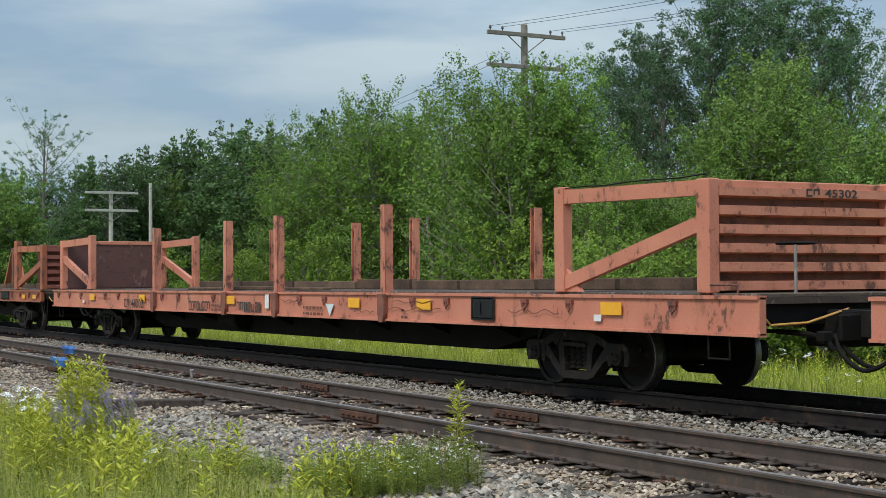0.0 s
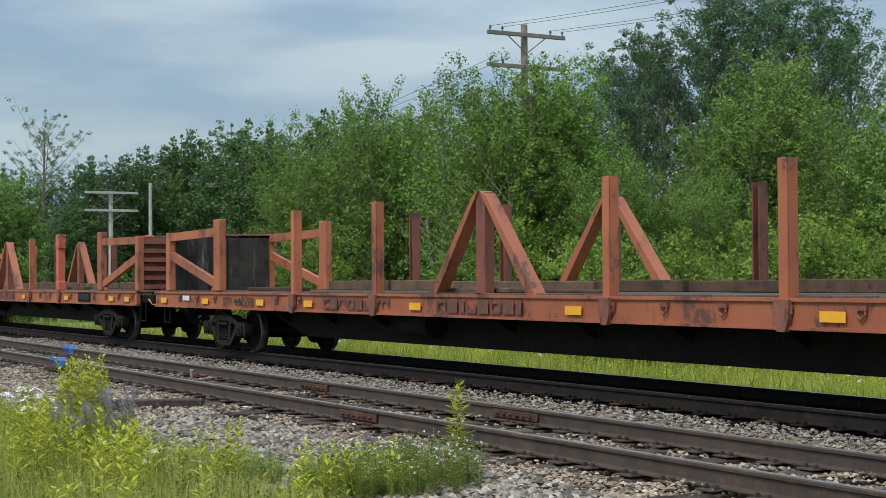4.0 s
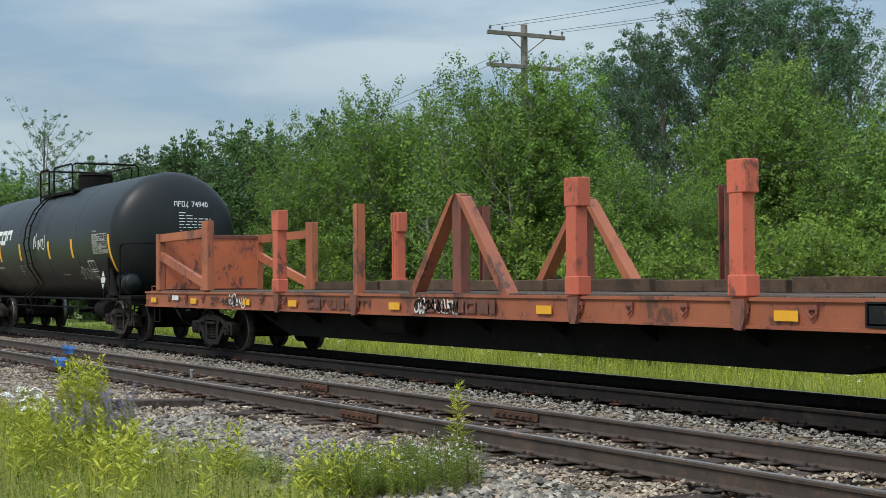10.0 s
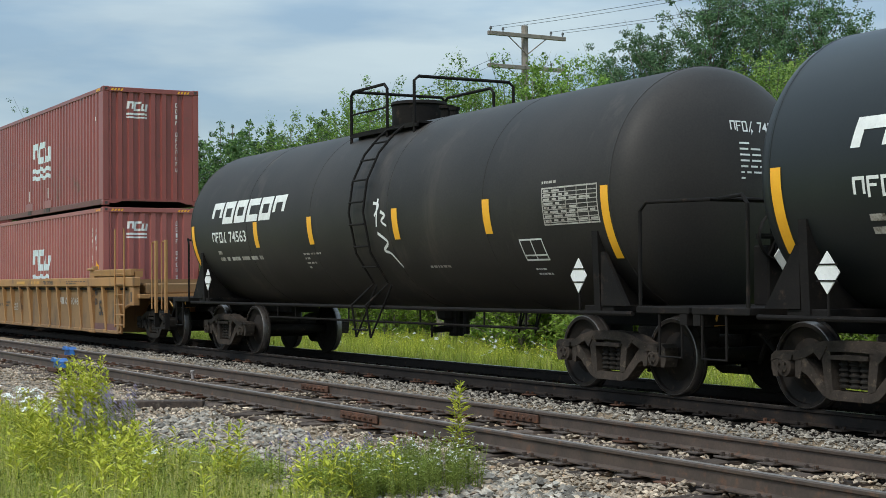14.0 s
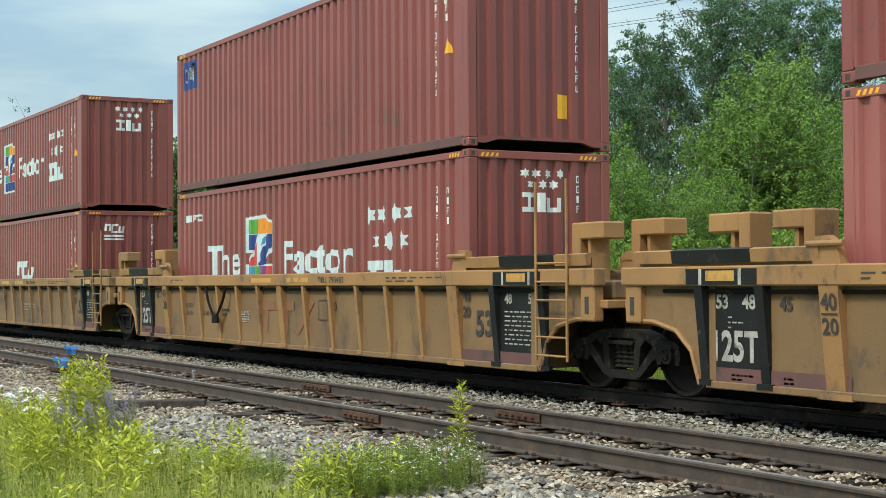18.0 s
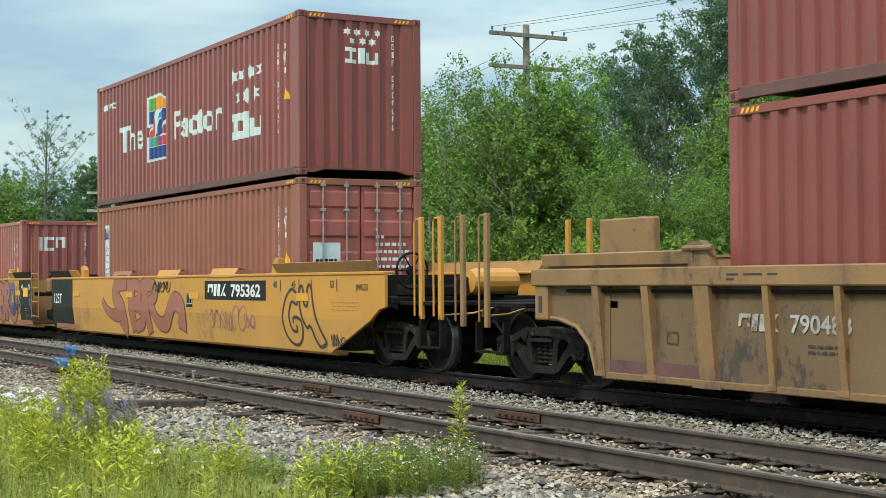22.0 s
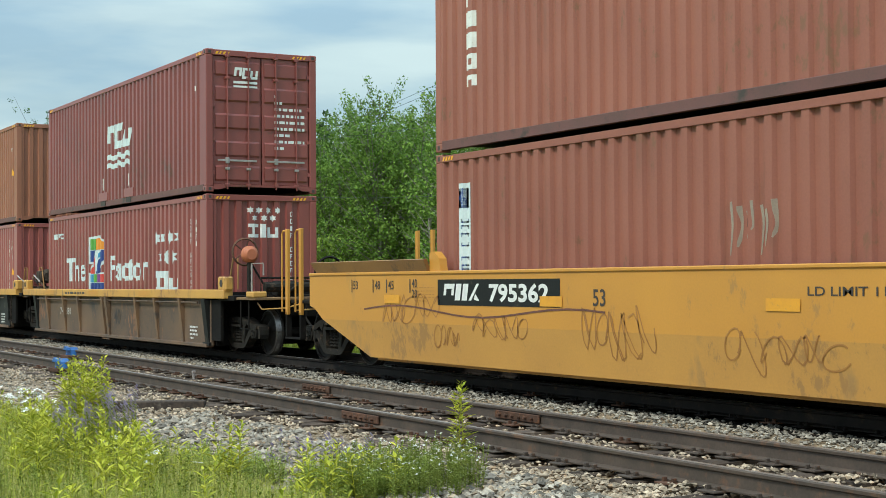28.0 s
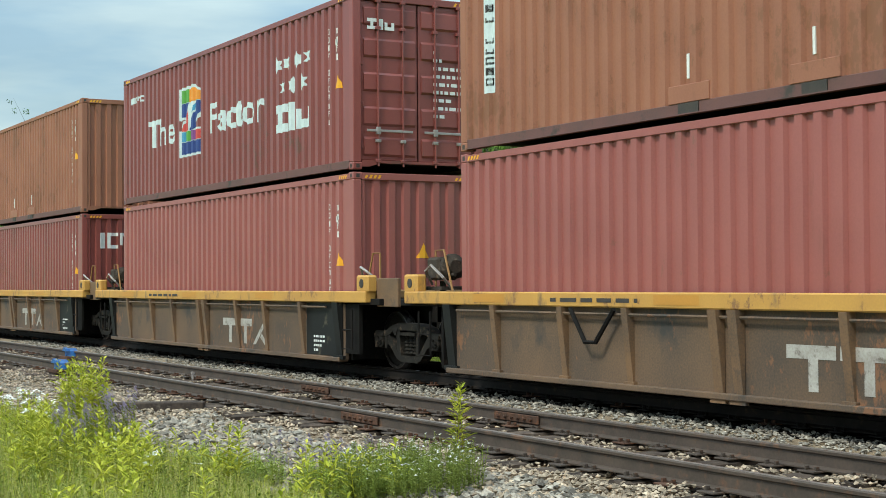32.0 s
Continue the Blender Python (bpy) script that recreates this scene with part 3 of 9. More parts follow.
def frame_of(x0, x1, z0, z1, t, lean=0.0):
    """A hollow rectangle as four bars."""
    q = lambda z: lean * (z - z0) / max(1e-6, z1 - z0)
    bar = lambda a, b, c, d: [(a + q(c), c), (b + q(c), c), (b + q(d), d), (a + q(d), d)]
    return [bar(x0, x1, z0, z0 + t), bar(x0, x1, z1 - t, z1), bar(x0, x0 + t, z0 + t, z1 - t), bar(x1 - t, x1, z0 + t, z1 - t)]


def blocks(kinds, x0, x1, z0, z1, stroke=0.28, lean=0.0, gap=0.16):
    """A row of plain blocks, one for each sign of a painted name: o hollow, b full, u and n open, l a bar, s two bars, e and f combs."""
    out, n = [], len(kinds)
    wide = [0.5 if k in "l" else 1.0 for k in kinds]
    unit = (x1 - x0) / (sum(wide) + gap * (n - 1))
    x = x0
    for k, w in zip(kinds, wide):
        a, b = x, x + unit * w
        t = min(unit * stroke, (z1 - z0) * 0.3)
        if k == "o":
            out += frame_of(a, b, z0, z1, t, lean)
        elif k == "u":
            out += [r for i, r in enumerate(frame_of(a, b, z0, z1, t, lean)) if i != 1]
        elif k == "n":
            out += [r for i, r in enumerate(frame_of(a, b, z0, z1, t, lean)) if i != 0]
        elif k == "c":
            out += [r for i, r in enumerate(frame_of(a, b, z0, z1, t, lean)) if i != 3]
        elif k == "s":
            out += [rect(a, b, z0, z0 + t, lean * 0.3), rect(a, b, z1 - t, z1, lean), rect(a + unit * 0.35, a + unit * 0.35 + t, z0 + t, z1 - t, lean)]
        elif k == "g":
            out += [rect(a, b, z1 - t, z1, 0), rect(a + unit * 0.45, a + unit * 0.45 + t, z0, z1 - t, 0)]
        elif k == "x":
            h = z1 - z0
            out += [[(a, z0), (a + t, z0), (b, z1), (b - t, z1)], [(b - t, z0), (b, z0), (a + unit * w / 2 + t / 2, z0 + h / 2 - 0.02), (a + unit * w / 2, z0 + h / 2 - 0.1)]]
        elif k == "f":
            out += [rect(a, a + t, z0, z1, lean), rect(a + t, b, z1 - t, z1, lean), rect(a + t, b - unit * 0.2, (z0 + z1) / 2, (z0 + z1) / 2 + t * 0.8, lean)]
        else:
            out += [rect(a, b, z0, z1, lean)]
        x = b + unit * gap
    return out


def star(x, z, r):
    """A six-pointed star as two triangles and a core."""
    tri = lambda a0: [(x + r * math.cos(a0 + 2.0944 * k), z + r * math.sin(a0 + 2.0944 * k)) for k in range(3)]
    p = [(x + (r if k % 2 == 0 else r * 0.577) * math.cos(math.pi / 2 + k * math.pi / 6), z + (r if k % 2 == 0 else r * 0.577) * math.sin(math.pi / 2 + k * math.pi / 6)) for k in range(12)]
    return [p]


def bars(x0, x1, z0, z1, rows, seed=1, fill=0.55):
    """Small print that cannot be read: rows of short bars."""
    r, out = random.Random(seed), []
    h = (z1 - z0) / rows
    for i in range(rows):
        x, z = x0, z1 - (i + 1) * h
        while x < x1 - 0.02:
            w = r.uniform(0.06, 0.2) * max(0.4, (x1 - x0))
            out.append(rect(x, min(x1, x + w), z, z + h * fill))
            x += w + 0.05 * max(0.4, (x1 - x0))
            if r.random() < 0.12:
                break
    return out


def column(x, z0, z1, n, w=0.07, seed=1):
    """A column of small open and closed marks, one for each sign of an upright row of figures."""
    r, out = random.Random(seed * 7 + n), []
    h = (z1 - z0) / n
    for i in range(n):
        if i != 4:
            z = z1 - (i + 1) * h
            out += blocks(r.choice("ocunfol"), x, x + w, z, z + h * 0.72, 0.27)
    return out


TEXTS = {}


def lettering(text, x0, z0, height, width=None, fat=0.0):
    """Faces of a written text, its foot at x0, z0, in the built-in font."""
    key = (text, fat)
    if key not in TEXTS:
        cu = bpy.data.curves.new("text", "FONT")
        cu.body, cu.size, cu.resolution_u, cu.offset = text, 1.0, 3, fat or 0.012
        ob = bpy.data.objects.new("text", cu)
        me = bpy.data.meshes.new_from_object(ob)
        TEXTS[key] = ([(v.co.x, v.co.y) for v in me.vertices], [tuple(p.vertices) for p in me.polygons])
        bpy.data.objects.remove(ob)
        bpy.data.curves.remove(cu)
        bpy.data.meshes.remove(me)
    vs, fs = TEXTS[key]
    lo, hi = min(v[0] for v in vs), max(v[0] for v in vs)
    top = max(v[1] for v in vs)
    sz = height / top
    sx = (width / (hi - lo)) if width else sz
    return [[(x0 + (vs[i][0] - lo) * sx, z0 + vs[i][1] * sz) for i in f] for f in fs]


def decal(name, parent, polys, material, place, cuts=(), axis=0, label=""):
    """Paint laid on a surface: 2D faces, cut at the surface's own folds (cuts along axis 0 or 1) and put on it by place(a, b)."""
    if name in ("owner_name", "stars", "hazard_stripe") and len(polys) > 1:
        first = decal("star" if name == "stars" else name + " ", parent, polys[:1], material, place, cuts, axis, label)
        for p in polys[1:]:
            decal("block" if name == "owner_name" else "star" if name == "stars" else "stripe", first, [p], material, place, cuts, axis)
        return first
    name = name.strip()
    bm = bmesh.new()
    for p in polys:
        vs = [bm.verts.new((a, b, 0)) for a, b in p]
        if len(set((round(a, 6), round(b, 6)) for a, b in p)) >= 3:
            try:
                bm.faces.new(vs)
            except ValueError:
                pass
    bmesh.ops.remove_doubles(bm, verts=bm.verts[:], dist=2e-5)
    bmesh.ops.triangulate(bm, faces=bm.faces[:])
    if cuts:
        lo = min(v.co[axis] for v in bm.verts)
        hi = max(v.co[axis] for v in bm.verts)
        no = (1, 0, 0) if axis == 0 else (0, 1, 0)
        for c in cuts:
            if lo < c < hi:
                co = (c, 0, 0) if axis == 0 else (0, c, 0)
                bmesh.ops.bisect_plane(bm, geom=bm.verts[:] + bm.edges[:] + bm.faces[:], dist=1e-5, plane_co=co, plane_no=no)
    for v in bm.verts:
        v.co = place(v.co.x, v.co.y)
    bmesh.ops.triangulate(bm, faces=bm.faces[:])
    me = bpy.data.meshes.new(name)
    bm.to_mesh(me)
    bm.free()
    ob = part(name, me, material, parent, label)
    return tagged(ob, kind="stuff") if "print" in name or name in ("number", "data_grid", "graffiti_ground", "scrawl") else ob


def bend(pts, n=5):
    """A smooth curve through points."""
    p = [Vector(q) for q in pts]
    out = []
    for i in range(len(p) - 1):
        a, b, c, d = p[max(i - 1, 0)], p[i], p[i + 1], p[min(i + 2, len(p) - 1)]
        for k in range(n):
            t = k / n
            out.append(0.5 * ((2 * b) + (c - a) * t + (2 * a - 5 * b + 4 * c - d) * t * t + (3 * b - 3 * c + d - a) * t ** 3))
    return out + [p[-1]]


def stroke(pts, w0, w1=None, n=6):
    """One pull of the spray can: a smooth ribbon through points, its width going from w0 to w1."""
    line = bend([(a, b, 0) for a, b in pts], n)
    w1, m, rows = w0 if w1 is None else w1, len(line) - 1, []
    for i, p in enumerate(line):
        d = (line[min(i + 1, m)] - line[max(i - 1, 0)]).normalized()
        w = (w0 + (w1 - w0) * i / m) / 2
        edge = []
        for k in (-1, 1):
            q = (p.x + k * d.y * w, p.y - k * d.x * w)
            if rows:
                # an inner bend holds its corner and does not fold back
                o = rows[-1][0 if k < 0 else 1]
                if (q[0] - o[0]) * d.x + (q[1] - o[1]) * d.y < 0.001:
                    q = o
            edge.append(q)
        rows.append(tuple(edge))
    return [[a[0], a[1], b[1], b[0]] for a, b in zip(rows, rows[1:])]


# ---------------------------------------------------------------- running gear
MOVERS, WHEELS, CACHE = [], [], {}


def gear_meshes(R):
    """The meshes of a truck and a wheelset with wheels of radius R."""
    if R in CACHE:
        return CACHE[R]
    m = {}
    m["axle"] = G().lathe([(0.0, -1.0), (0.075, -1.0), (0.075, -0.8), (0.095, -0.7), (0.085, 0.0), (0.095, 0.7), (0.075, 0.8), (0.075, 1.0), (0.0, 1.0)], 14).mesh("axle", 30)
    web = [(R - 0.012, -0.073), (R - 0.052, -0.072), (R - 0.056, -0.034), (R - 0.07, -0.028), (R * 0.62, 0.015), (0.19, -0.03), (0.125, -0.075), (0.09, -0.08), (0.09, 0.09), (0.13, 0.085), (0.2, 0.035), (R * 0.62, 0.045), (R - 0.075, 0.04), (R - 0.055, 0.06), (R - 0.055, 0.075), (R + 0.025, 0.07), (R + 0.026, 0.045), (R + 0.002, 0.03)]
    m["wheel"] = G().lathe(web, 36).mesh("wheel", 30)
    m["tread"] = G().lathe([(R - 0.014, -0.074), (R - 0.004, -0.07), (R + 0.002, -0.06), (R + 0.004, 0.03)], 40).mesh("tread", 30)
    cap = G().lathe([(0.0, -0.10), (0.06, -0.10), (0.075, -0.085), (0.105, -0.08), (0.115, -0.03), (0.115, 0.08), (0.0, 0.08)], 18)
    for k in range(3):
        a = 2.094 * k + 0.4
        cap.tube([(0.05 * math.cos(a), -0.125, 0.05 * math.sin(a)), (0.05 * math.cos(a), -0.09, 0.05 * math.sin(a))], 0.016, 6)
    m["cap"] = cap.mesh("bearing_cap", 30)
    f = G()
    for s in (-1, 1):
        at = lambda pts: [(a * s, R + b) for a, b in pts]
        f.prism(at(((0.0, 0.29), (0.34, 0.28), (0.56, 0.23), (0.70, 0.17), (0.80, 0.155), (1.06, 0.155), (1.12, 0.11), (1.13, 0.05), (1.06, 0.075), (0.76, 0.07), (0.62, 0.10), (0.46, 0.17), (0.0, 0.18))), -0.1, 0.1)
        f.prism(at(((0.0, -0.31), (0.27, -0.31), (0.38, -0.27), (0.60, -0.08), (0.78, 0.0), (0.78, 0.075), (0.64, 0.11), (0.55, 0.03), (0.36, -0.16), (0.29, -0.21), (0.0, -0.215))), -0.085, 0.085)
        f.prism(at(((0.235, -0.22), (0.34, -0.19), (0.40, 0.19), (0.27, 0.20))), -0.09, 0.09)
        f.prism(at(((0.0, 0.10), (0.27, 0.10), (0.28, 0.14), (0.0, 0.15))), -0.125, -0.02)
        f.prism(at(((0.69, 0.08), (0.77, 0.08), (0.775, -0.10), (0.71, -0.12), (0.67, -0.02))), -0.09, 0.09)
        f.prism(at(((1.03, 0.09), (1.13, 0.07), (1.13, -0.03), (1.10, -0.11), (1.035, -0.11))), -0.09, 0.09)
        f.prism(at(((0.79, 0.12), (1.01, 0.12), (1.0, 0.07), (0.8, 0.07))), -0.12, 0.1)
        f.prism(at(((0.30, 0.22), (0.52, 0.19), (0.40, 0.08))), -0.105, -0.08)
    m["frame"] = f.mesh("side_frame")
    for x in (0.0,):
        sp = G()
        prof = [(0.0, R - 0.19)]
        for i in range(6):
            z = R - 0.19 + i * 0.055
            prof += [(0.05, z), (0.068, z + 0.012), (0.068, z + 0.026), (0.05, z + 0.038)]
        prof.append((0.0, R + 0.14))
        sp.lathe(prof, 10, "z", (x, 0, 0))
    m["spring"] = sp.mesh("spring", 40)
    m["bolster"] = G().box(-0.2, 0.2, -1.02, 1.02, R + 0.06, R + 0.2, 0.02).box(-0.28, 0.28, -0.45, 0.45, R + 0.1, R + 0.33, 0.03).tube([(0, 0, R + 0.3), (0, 0, R + 0.42)], 0.2, 16).mesh("bolster")
    b = G()
    for s in (-1, 1):
        b.box(s * 0.44 - 0.05, s * 0.44 + 0.05, -0.9, 0.9, R - 0.16, R - 0.06, 0.01).box(s * 0.47 - 0.02, s * 0.47 + 0.02, -0.85, -0.6, R - 0.2, R + 0.05, 0.01).box(s * 0.47 - 0.02, s * 0.47 + 0.02, 0.6, 0.85, R - 0.2, R + 0.05, 0.01)
    m["brake"] = b.mesh("brake_beam")
    CACHE[R] = m
    return m


def truck(car, x, R=0.457, base=0.89, dark=M_TRUCK):
    """A two-axle truck under a car at x; its wheelsets turn."""
    m = gear_meshes(R)
    b = part("truck", m["bolster"], dark, car, "cast steel two-axle truck", at=(x, 0, 0))
    for s in (-1, 1):
        part("side_frame", m["frame"], dark, b, at=(0, s * 1.0, 0))
        for k in (-0.14, 0.0, 0.14):
            part("spring", m["spring"], M_TRUCK, b, at=(k, s * 1.0, 0))
    part("brake_beam", m["brake"], M_BLACKSTEEL, b)
    for s in (-1, 1):
        w = part("wheelset", m["axle"], M_WHEEL, car, "pair of steel wheels on an axle", at=(x + s * base, 0, R))
        for q in (-1, 1):
            at = pose(0, q * 0.755, 0, 0, 0, 0 if q < 0 else 180)
            part("wheel", m["wheel"], M_WHEEL, w, at=at)
            part("tread", m["tread"], M_TREAD, w, "bright worn tread", at=at)
            part("bearing_cap", m["cap"], dark, w, at=pose(0, q * 1.03, 0, 0, 0, 0 if q < 0 else 180))
        WHEELS.append((w, x + s * base, R))
    return b


def coupler(car, x, s, z=0.87, material=M_TRUCK, hose=True):
    """A knuckle coupler with its air hose and uncoupling lever; s points out of the car."""
    g = G().box(min(x - s * 0.5, x + s * 0.2), max(x - s * 0.5, x + s * 0.2), -0.075, 0.075, z - 0.08, z + 0.08, 0.015)
    g.prism([(x + s * 0.15, -0.12), (x + s * 0.42, -0.18), (x + s * 0.44, -0.06), (x + s * 0.33, 0.0), (x + s * 0.44, 0.08), (x + s * 0.40, 0.17), (x + s * 0.2, 0.15)], z - 0.14, z + 0.14, "z")
    c = part("coupler", g, material, car, "rusty knuckle coupler")
    if hose:
        pts = [(x - s * 0.15, -0.35, z - 0.1), (x + s * 0.05, -0.36, z - 0.14), (x + s * 0.2, -0.33, z - 0.28), (x + s * 0.35, -0.25, z - 0.42), (x + s * 0.47, -0.16, z - 0.46)]
        part("air_hose", G().tube(bend(pts), 0.024, 8), M_BLACKSTEEL, c)
    part("cut_lever", G().tube([(x - s * 0.1, -1.25, z + 0.12), (x + s * 0.0, -1.2, z + 0.0), (x + s * 0.06, -0.75, z + 0.02), (x + s * 0.1, -0.2, z + 0.16)], 0.014, 6), M_OCHRE, c)
    return c


def start_car(name, u, label, category="rail car", group=""):
    car = thing(name, (u, YC, 0), label, category, group)
    MOVERS.append((car, u, YC, 0.0))
    return car


# ---------------------------------------------------------------- bulkhead flat cars
def stake(car, x, y, z0, z1, material, wide=False, label=""):
    s = 1 if y > 0 else -1
    g = G().box(x - 0.07, x + 0.07, min(y, y - s * 0.02), max(y, y - s * 0.02), z0, z1, 0.006)
    for q in (-1, 1):
        g.box(x + q * 0.06 - 0.01, x + q * 0.06 + 0.01, min(y - s * 0.021, y - s * 0.15), max(y - s * 0.021, y - s * 0.15), z0, z1)
    if wide:
        g.box(x - 0.15, x + 0.15, y - s * 0.05 - 0.1, y - s * 0.05 + 0.1, z1 - 0.33, z1 + 0.03, 0.01)
        g.box(x - 0.15, x + 0.15, y - s * 0.05 - 0.1, y - s * 0.05 + 0.1, z0 + 0.1, z0 + 0.33, 0.01)
        g.box(x - 0.13, x + 0.09, y - s * 0.05 - 0.09, y - s * 0.05 + 0.09, z0 + 0.3, z1 - 0.3, 0.01)
    return part("stake", g, material, car, label)


def bulkhead(car, xe, xi, hy, zd, zt, frame_m, rib_m, wood_m, sheet=False):
    """An end wall: ribbed outside, boarded inside, with two braced side frames. xe: the end, xi: the inner posts."""
    s = 1 if xe > 0 else -1
    # behind salmon ribs the sheet's dark colour stands for shade in the gaps
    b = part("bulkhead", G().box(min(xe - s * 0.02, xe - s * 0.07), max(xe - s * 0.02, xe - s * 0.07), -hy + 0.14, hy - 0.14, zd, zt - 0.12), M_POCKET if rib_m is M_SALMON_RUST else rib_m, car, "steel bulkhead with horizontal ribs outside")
    h = (zt - zd - 0.12) / 5.6
    for i in range(6):
        z = zd + 0.02 + i * h
        part("rib", G().prism([(xe - s * 0.02, z), (xe + s * 0.11, z + 0.02), (xe + s * 0.11, z + h * 0.56), (xe - s * 0.02, z + h * 0.62)], -hy + 0.15, hy - 0.15), rib_m, b)
    part("top_channel", G().box(min(xe - s * 0.12, xe + s * 0.06), max(xe - s * 0.12, xe + s * 0.06), -hy + 0.1, hy - 0.1, zt - 0.12, zt - 0.03, 0.01), rib_m, b)
    if sheet:
        part("liner", G().box(min(xe - s * 0.072, xe - s * 0.1), max(xe - s * 0.072, xe - s * 0.1), -hy + 0.15, hy - 0.15, zd + 0.04, zt - 0.08), wood_m, b, "stained liner sheet")
    else:
        n = 9
        for i in range(n):
            y0, y1 = -hy + 0.15 + i * (2 * hy - 0.3) / n, -hy + 0.15 + (i + 1) * (2 * hy - 0.3) / n
            part("plank", G().box(min(xe - s * 0.072, xe - s * 0.12), max(xe - s * 0.072, xe - s * 0.12), y0 + 0.004, y1 - 0.004, zd + 0.02, zt - 0.06 - rnd.uniform(0, 0.02)), wood_m, b)
    for q in (-1, 1):
        y = q * hy
        yi, yo = (y, y + 0.15) if q < 0 else (y - 0.15, y)
        part("end_post", G().box(xe - 0.11, xe + 0.11, yi, yo, zd + 0.013, zt - 0.02, 0.012), frame_m, b)
        wide = 0.1 if frame_m is M_SALMON else 0.16
        ip = part("inner_post", G().box(xi - wide, xi + wide, yi, yo, zd + 0.013, zt + (0.16 if zt < 2.45 else 0.04), 0.012), frame_m, b)
        part("top_beam", G().prism([(xe - s * 0.1, zt - 0.03), (xi + s * 0.1, zt + 0.0), (xi + s * 0.1, zt - 0.17), (xe - s * 0.1, zt - 0.2)], yi + 0.02, yo - 0.02), frame_m, b)
        part("brace", G().prism([(xe - s * 0.11, zt - 0.42), (xe - s * 0.11, zt - 0.60), (xi + s * 0.1, zd + 0.05), (xi + s * 0.1, zd + 0.22)], yi + 0.03, yo - 0.03), frame_m, b)
        part("gusset", G().prism([(xi + s * 0.1, zd + 0.02), (xi + s * 0.42, zd + 0.02), (xi + s * 0.1, zd + 0.3)], yi + 0.05, yo - 0.05), frame_m, b)
    # the sagging tie-down cable on the top beam
    pts = [(xi + (xe - xi) * k / 6, -hy + 0.05, zt + 0.02 + 0.008 * math.sin(k * 2.3)) for k in range(7)]
    part("cable", G().tube(pts, 0.008, 5), M_BLACKSTEEL, b)
    return b


def flat_car(u, hl, hy, zs, zd, body_m, label, posts, aframe, zt, ztop, ends, wheel, marks, front_gap=0.0):
    """A long flat car with end bulkheads, side stakes and a deep centre sill."""
    car = start_car("bulkhead_flat_car", u, label, "flat car", "flat cars of the train")
    plates = [(min(q[0] for q in p), max(q[0] for q in p)) for n, polys, mm, lab in marks if n in ("reflector", "data_panel", "tag", "number", "owner_name") for p in polys]
    for q in (-1, 1):
        y0, y1 = (q * hy, q * hy + 0.1) if q < 0 else (q * hy - 0.1, q * hy)
        sill = part("side_sill", G().box(-hl, hl - front_gap, y0, y1, zs, zd - 0.02, 0.008).box(-hl, hl - front_gap, y0 - 0.03 * (q < 0), y1 + 0.03 * (q > 0), zd - 0.05, zd - 0.01).box(-hl, hl - front_gap, y0 - 0.03 * (q < 0), y1 + 0.03 * (q > 0), zs - 0.01, zs + 0.025), body_m, car)
        if q < 0:
            for i in range(int(2 * hl / 1.02)):
                x = -hl + 0.6 + i * 1.02
                if any(p - 0.09 < x < q + 0.09 for p, q in plates):
                    continue
                part("tie_down_ring", G().tube([(x - 0.05, y0 - 0.025, zd - 0.1), (x - 0.055, y0 - 0.03, zd - 0.17), (x, y0 - 0.035, zd - 0.215), (x + 0.055, y0 - 0.03, zd - 0.17), (x + 0.05, y0 - 0.025, zd - 0.1)], 0.014, 6).box(x - 0.07, x + 0.07, y0 - 0.04, y0, zd - 0.13, zd - 0.08), M_OXIDE, sill)
    for s in (-1, 1):
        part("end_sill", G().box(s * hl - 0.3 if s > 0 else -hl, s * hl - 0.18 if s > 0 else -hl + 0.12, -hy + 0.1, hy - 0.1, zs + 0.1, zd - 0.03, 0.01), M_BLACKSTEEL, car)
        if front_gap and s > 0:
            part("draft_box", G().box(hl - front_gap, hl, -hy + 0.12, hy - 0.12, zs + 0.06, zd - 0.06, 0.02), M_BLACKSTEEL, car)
    part("deck", G().box(-hl + 0.12, hl - 0.12, -hy + 0.1, hy - 0.1, zd - 0.10, zd - 0.03), M_DECK, car)
    n = int(2 * hl / 0.62)
    board = G().box(-0.3, 0.3, -hy + 0.06, hy - 0.06, zd - 0.028, zd + 0.012, 0.006).mesh("deck_plank")
    for i in range(n):
        part("deck_plank", board, M_DECK, car, at=(-hl + 0.45 + i * (2 * hl - 0.9) / (n - 1), 0, rnd.uniform(-0.004, 0.004)))
    a = hl - 4.4
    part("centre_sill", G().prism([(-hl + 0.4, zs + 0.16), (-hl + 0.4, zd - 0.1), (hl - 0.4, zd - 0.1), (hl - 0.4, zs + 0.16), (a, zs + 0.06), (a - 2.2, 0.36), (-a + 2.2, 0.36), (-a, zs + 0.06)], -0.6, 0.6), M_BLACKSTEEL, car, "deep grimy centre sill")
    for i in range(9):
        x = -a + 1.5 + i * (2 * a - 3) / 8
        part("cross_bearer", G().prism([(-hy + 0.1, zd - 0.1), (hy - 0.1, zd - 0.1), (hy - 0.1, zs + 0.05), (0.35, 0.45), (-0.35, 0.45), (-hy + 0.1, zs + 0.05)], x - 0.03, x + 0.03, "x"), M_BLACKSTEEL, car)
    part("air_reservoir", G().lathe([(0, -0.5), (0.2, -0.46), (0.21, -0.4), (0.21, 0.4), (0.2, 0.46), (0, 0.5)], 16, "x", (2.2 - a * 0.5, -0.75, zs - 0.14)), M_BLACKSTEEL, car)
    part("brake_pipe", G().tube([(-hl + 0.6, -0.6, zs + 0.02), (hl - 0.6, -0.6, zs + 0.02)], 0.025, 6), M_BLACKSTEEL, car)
    # low timbers along the deck's edge
    for q in (-1, 1):
        x = -hl + 4.6
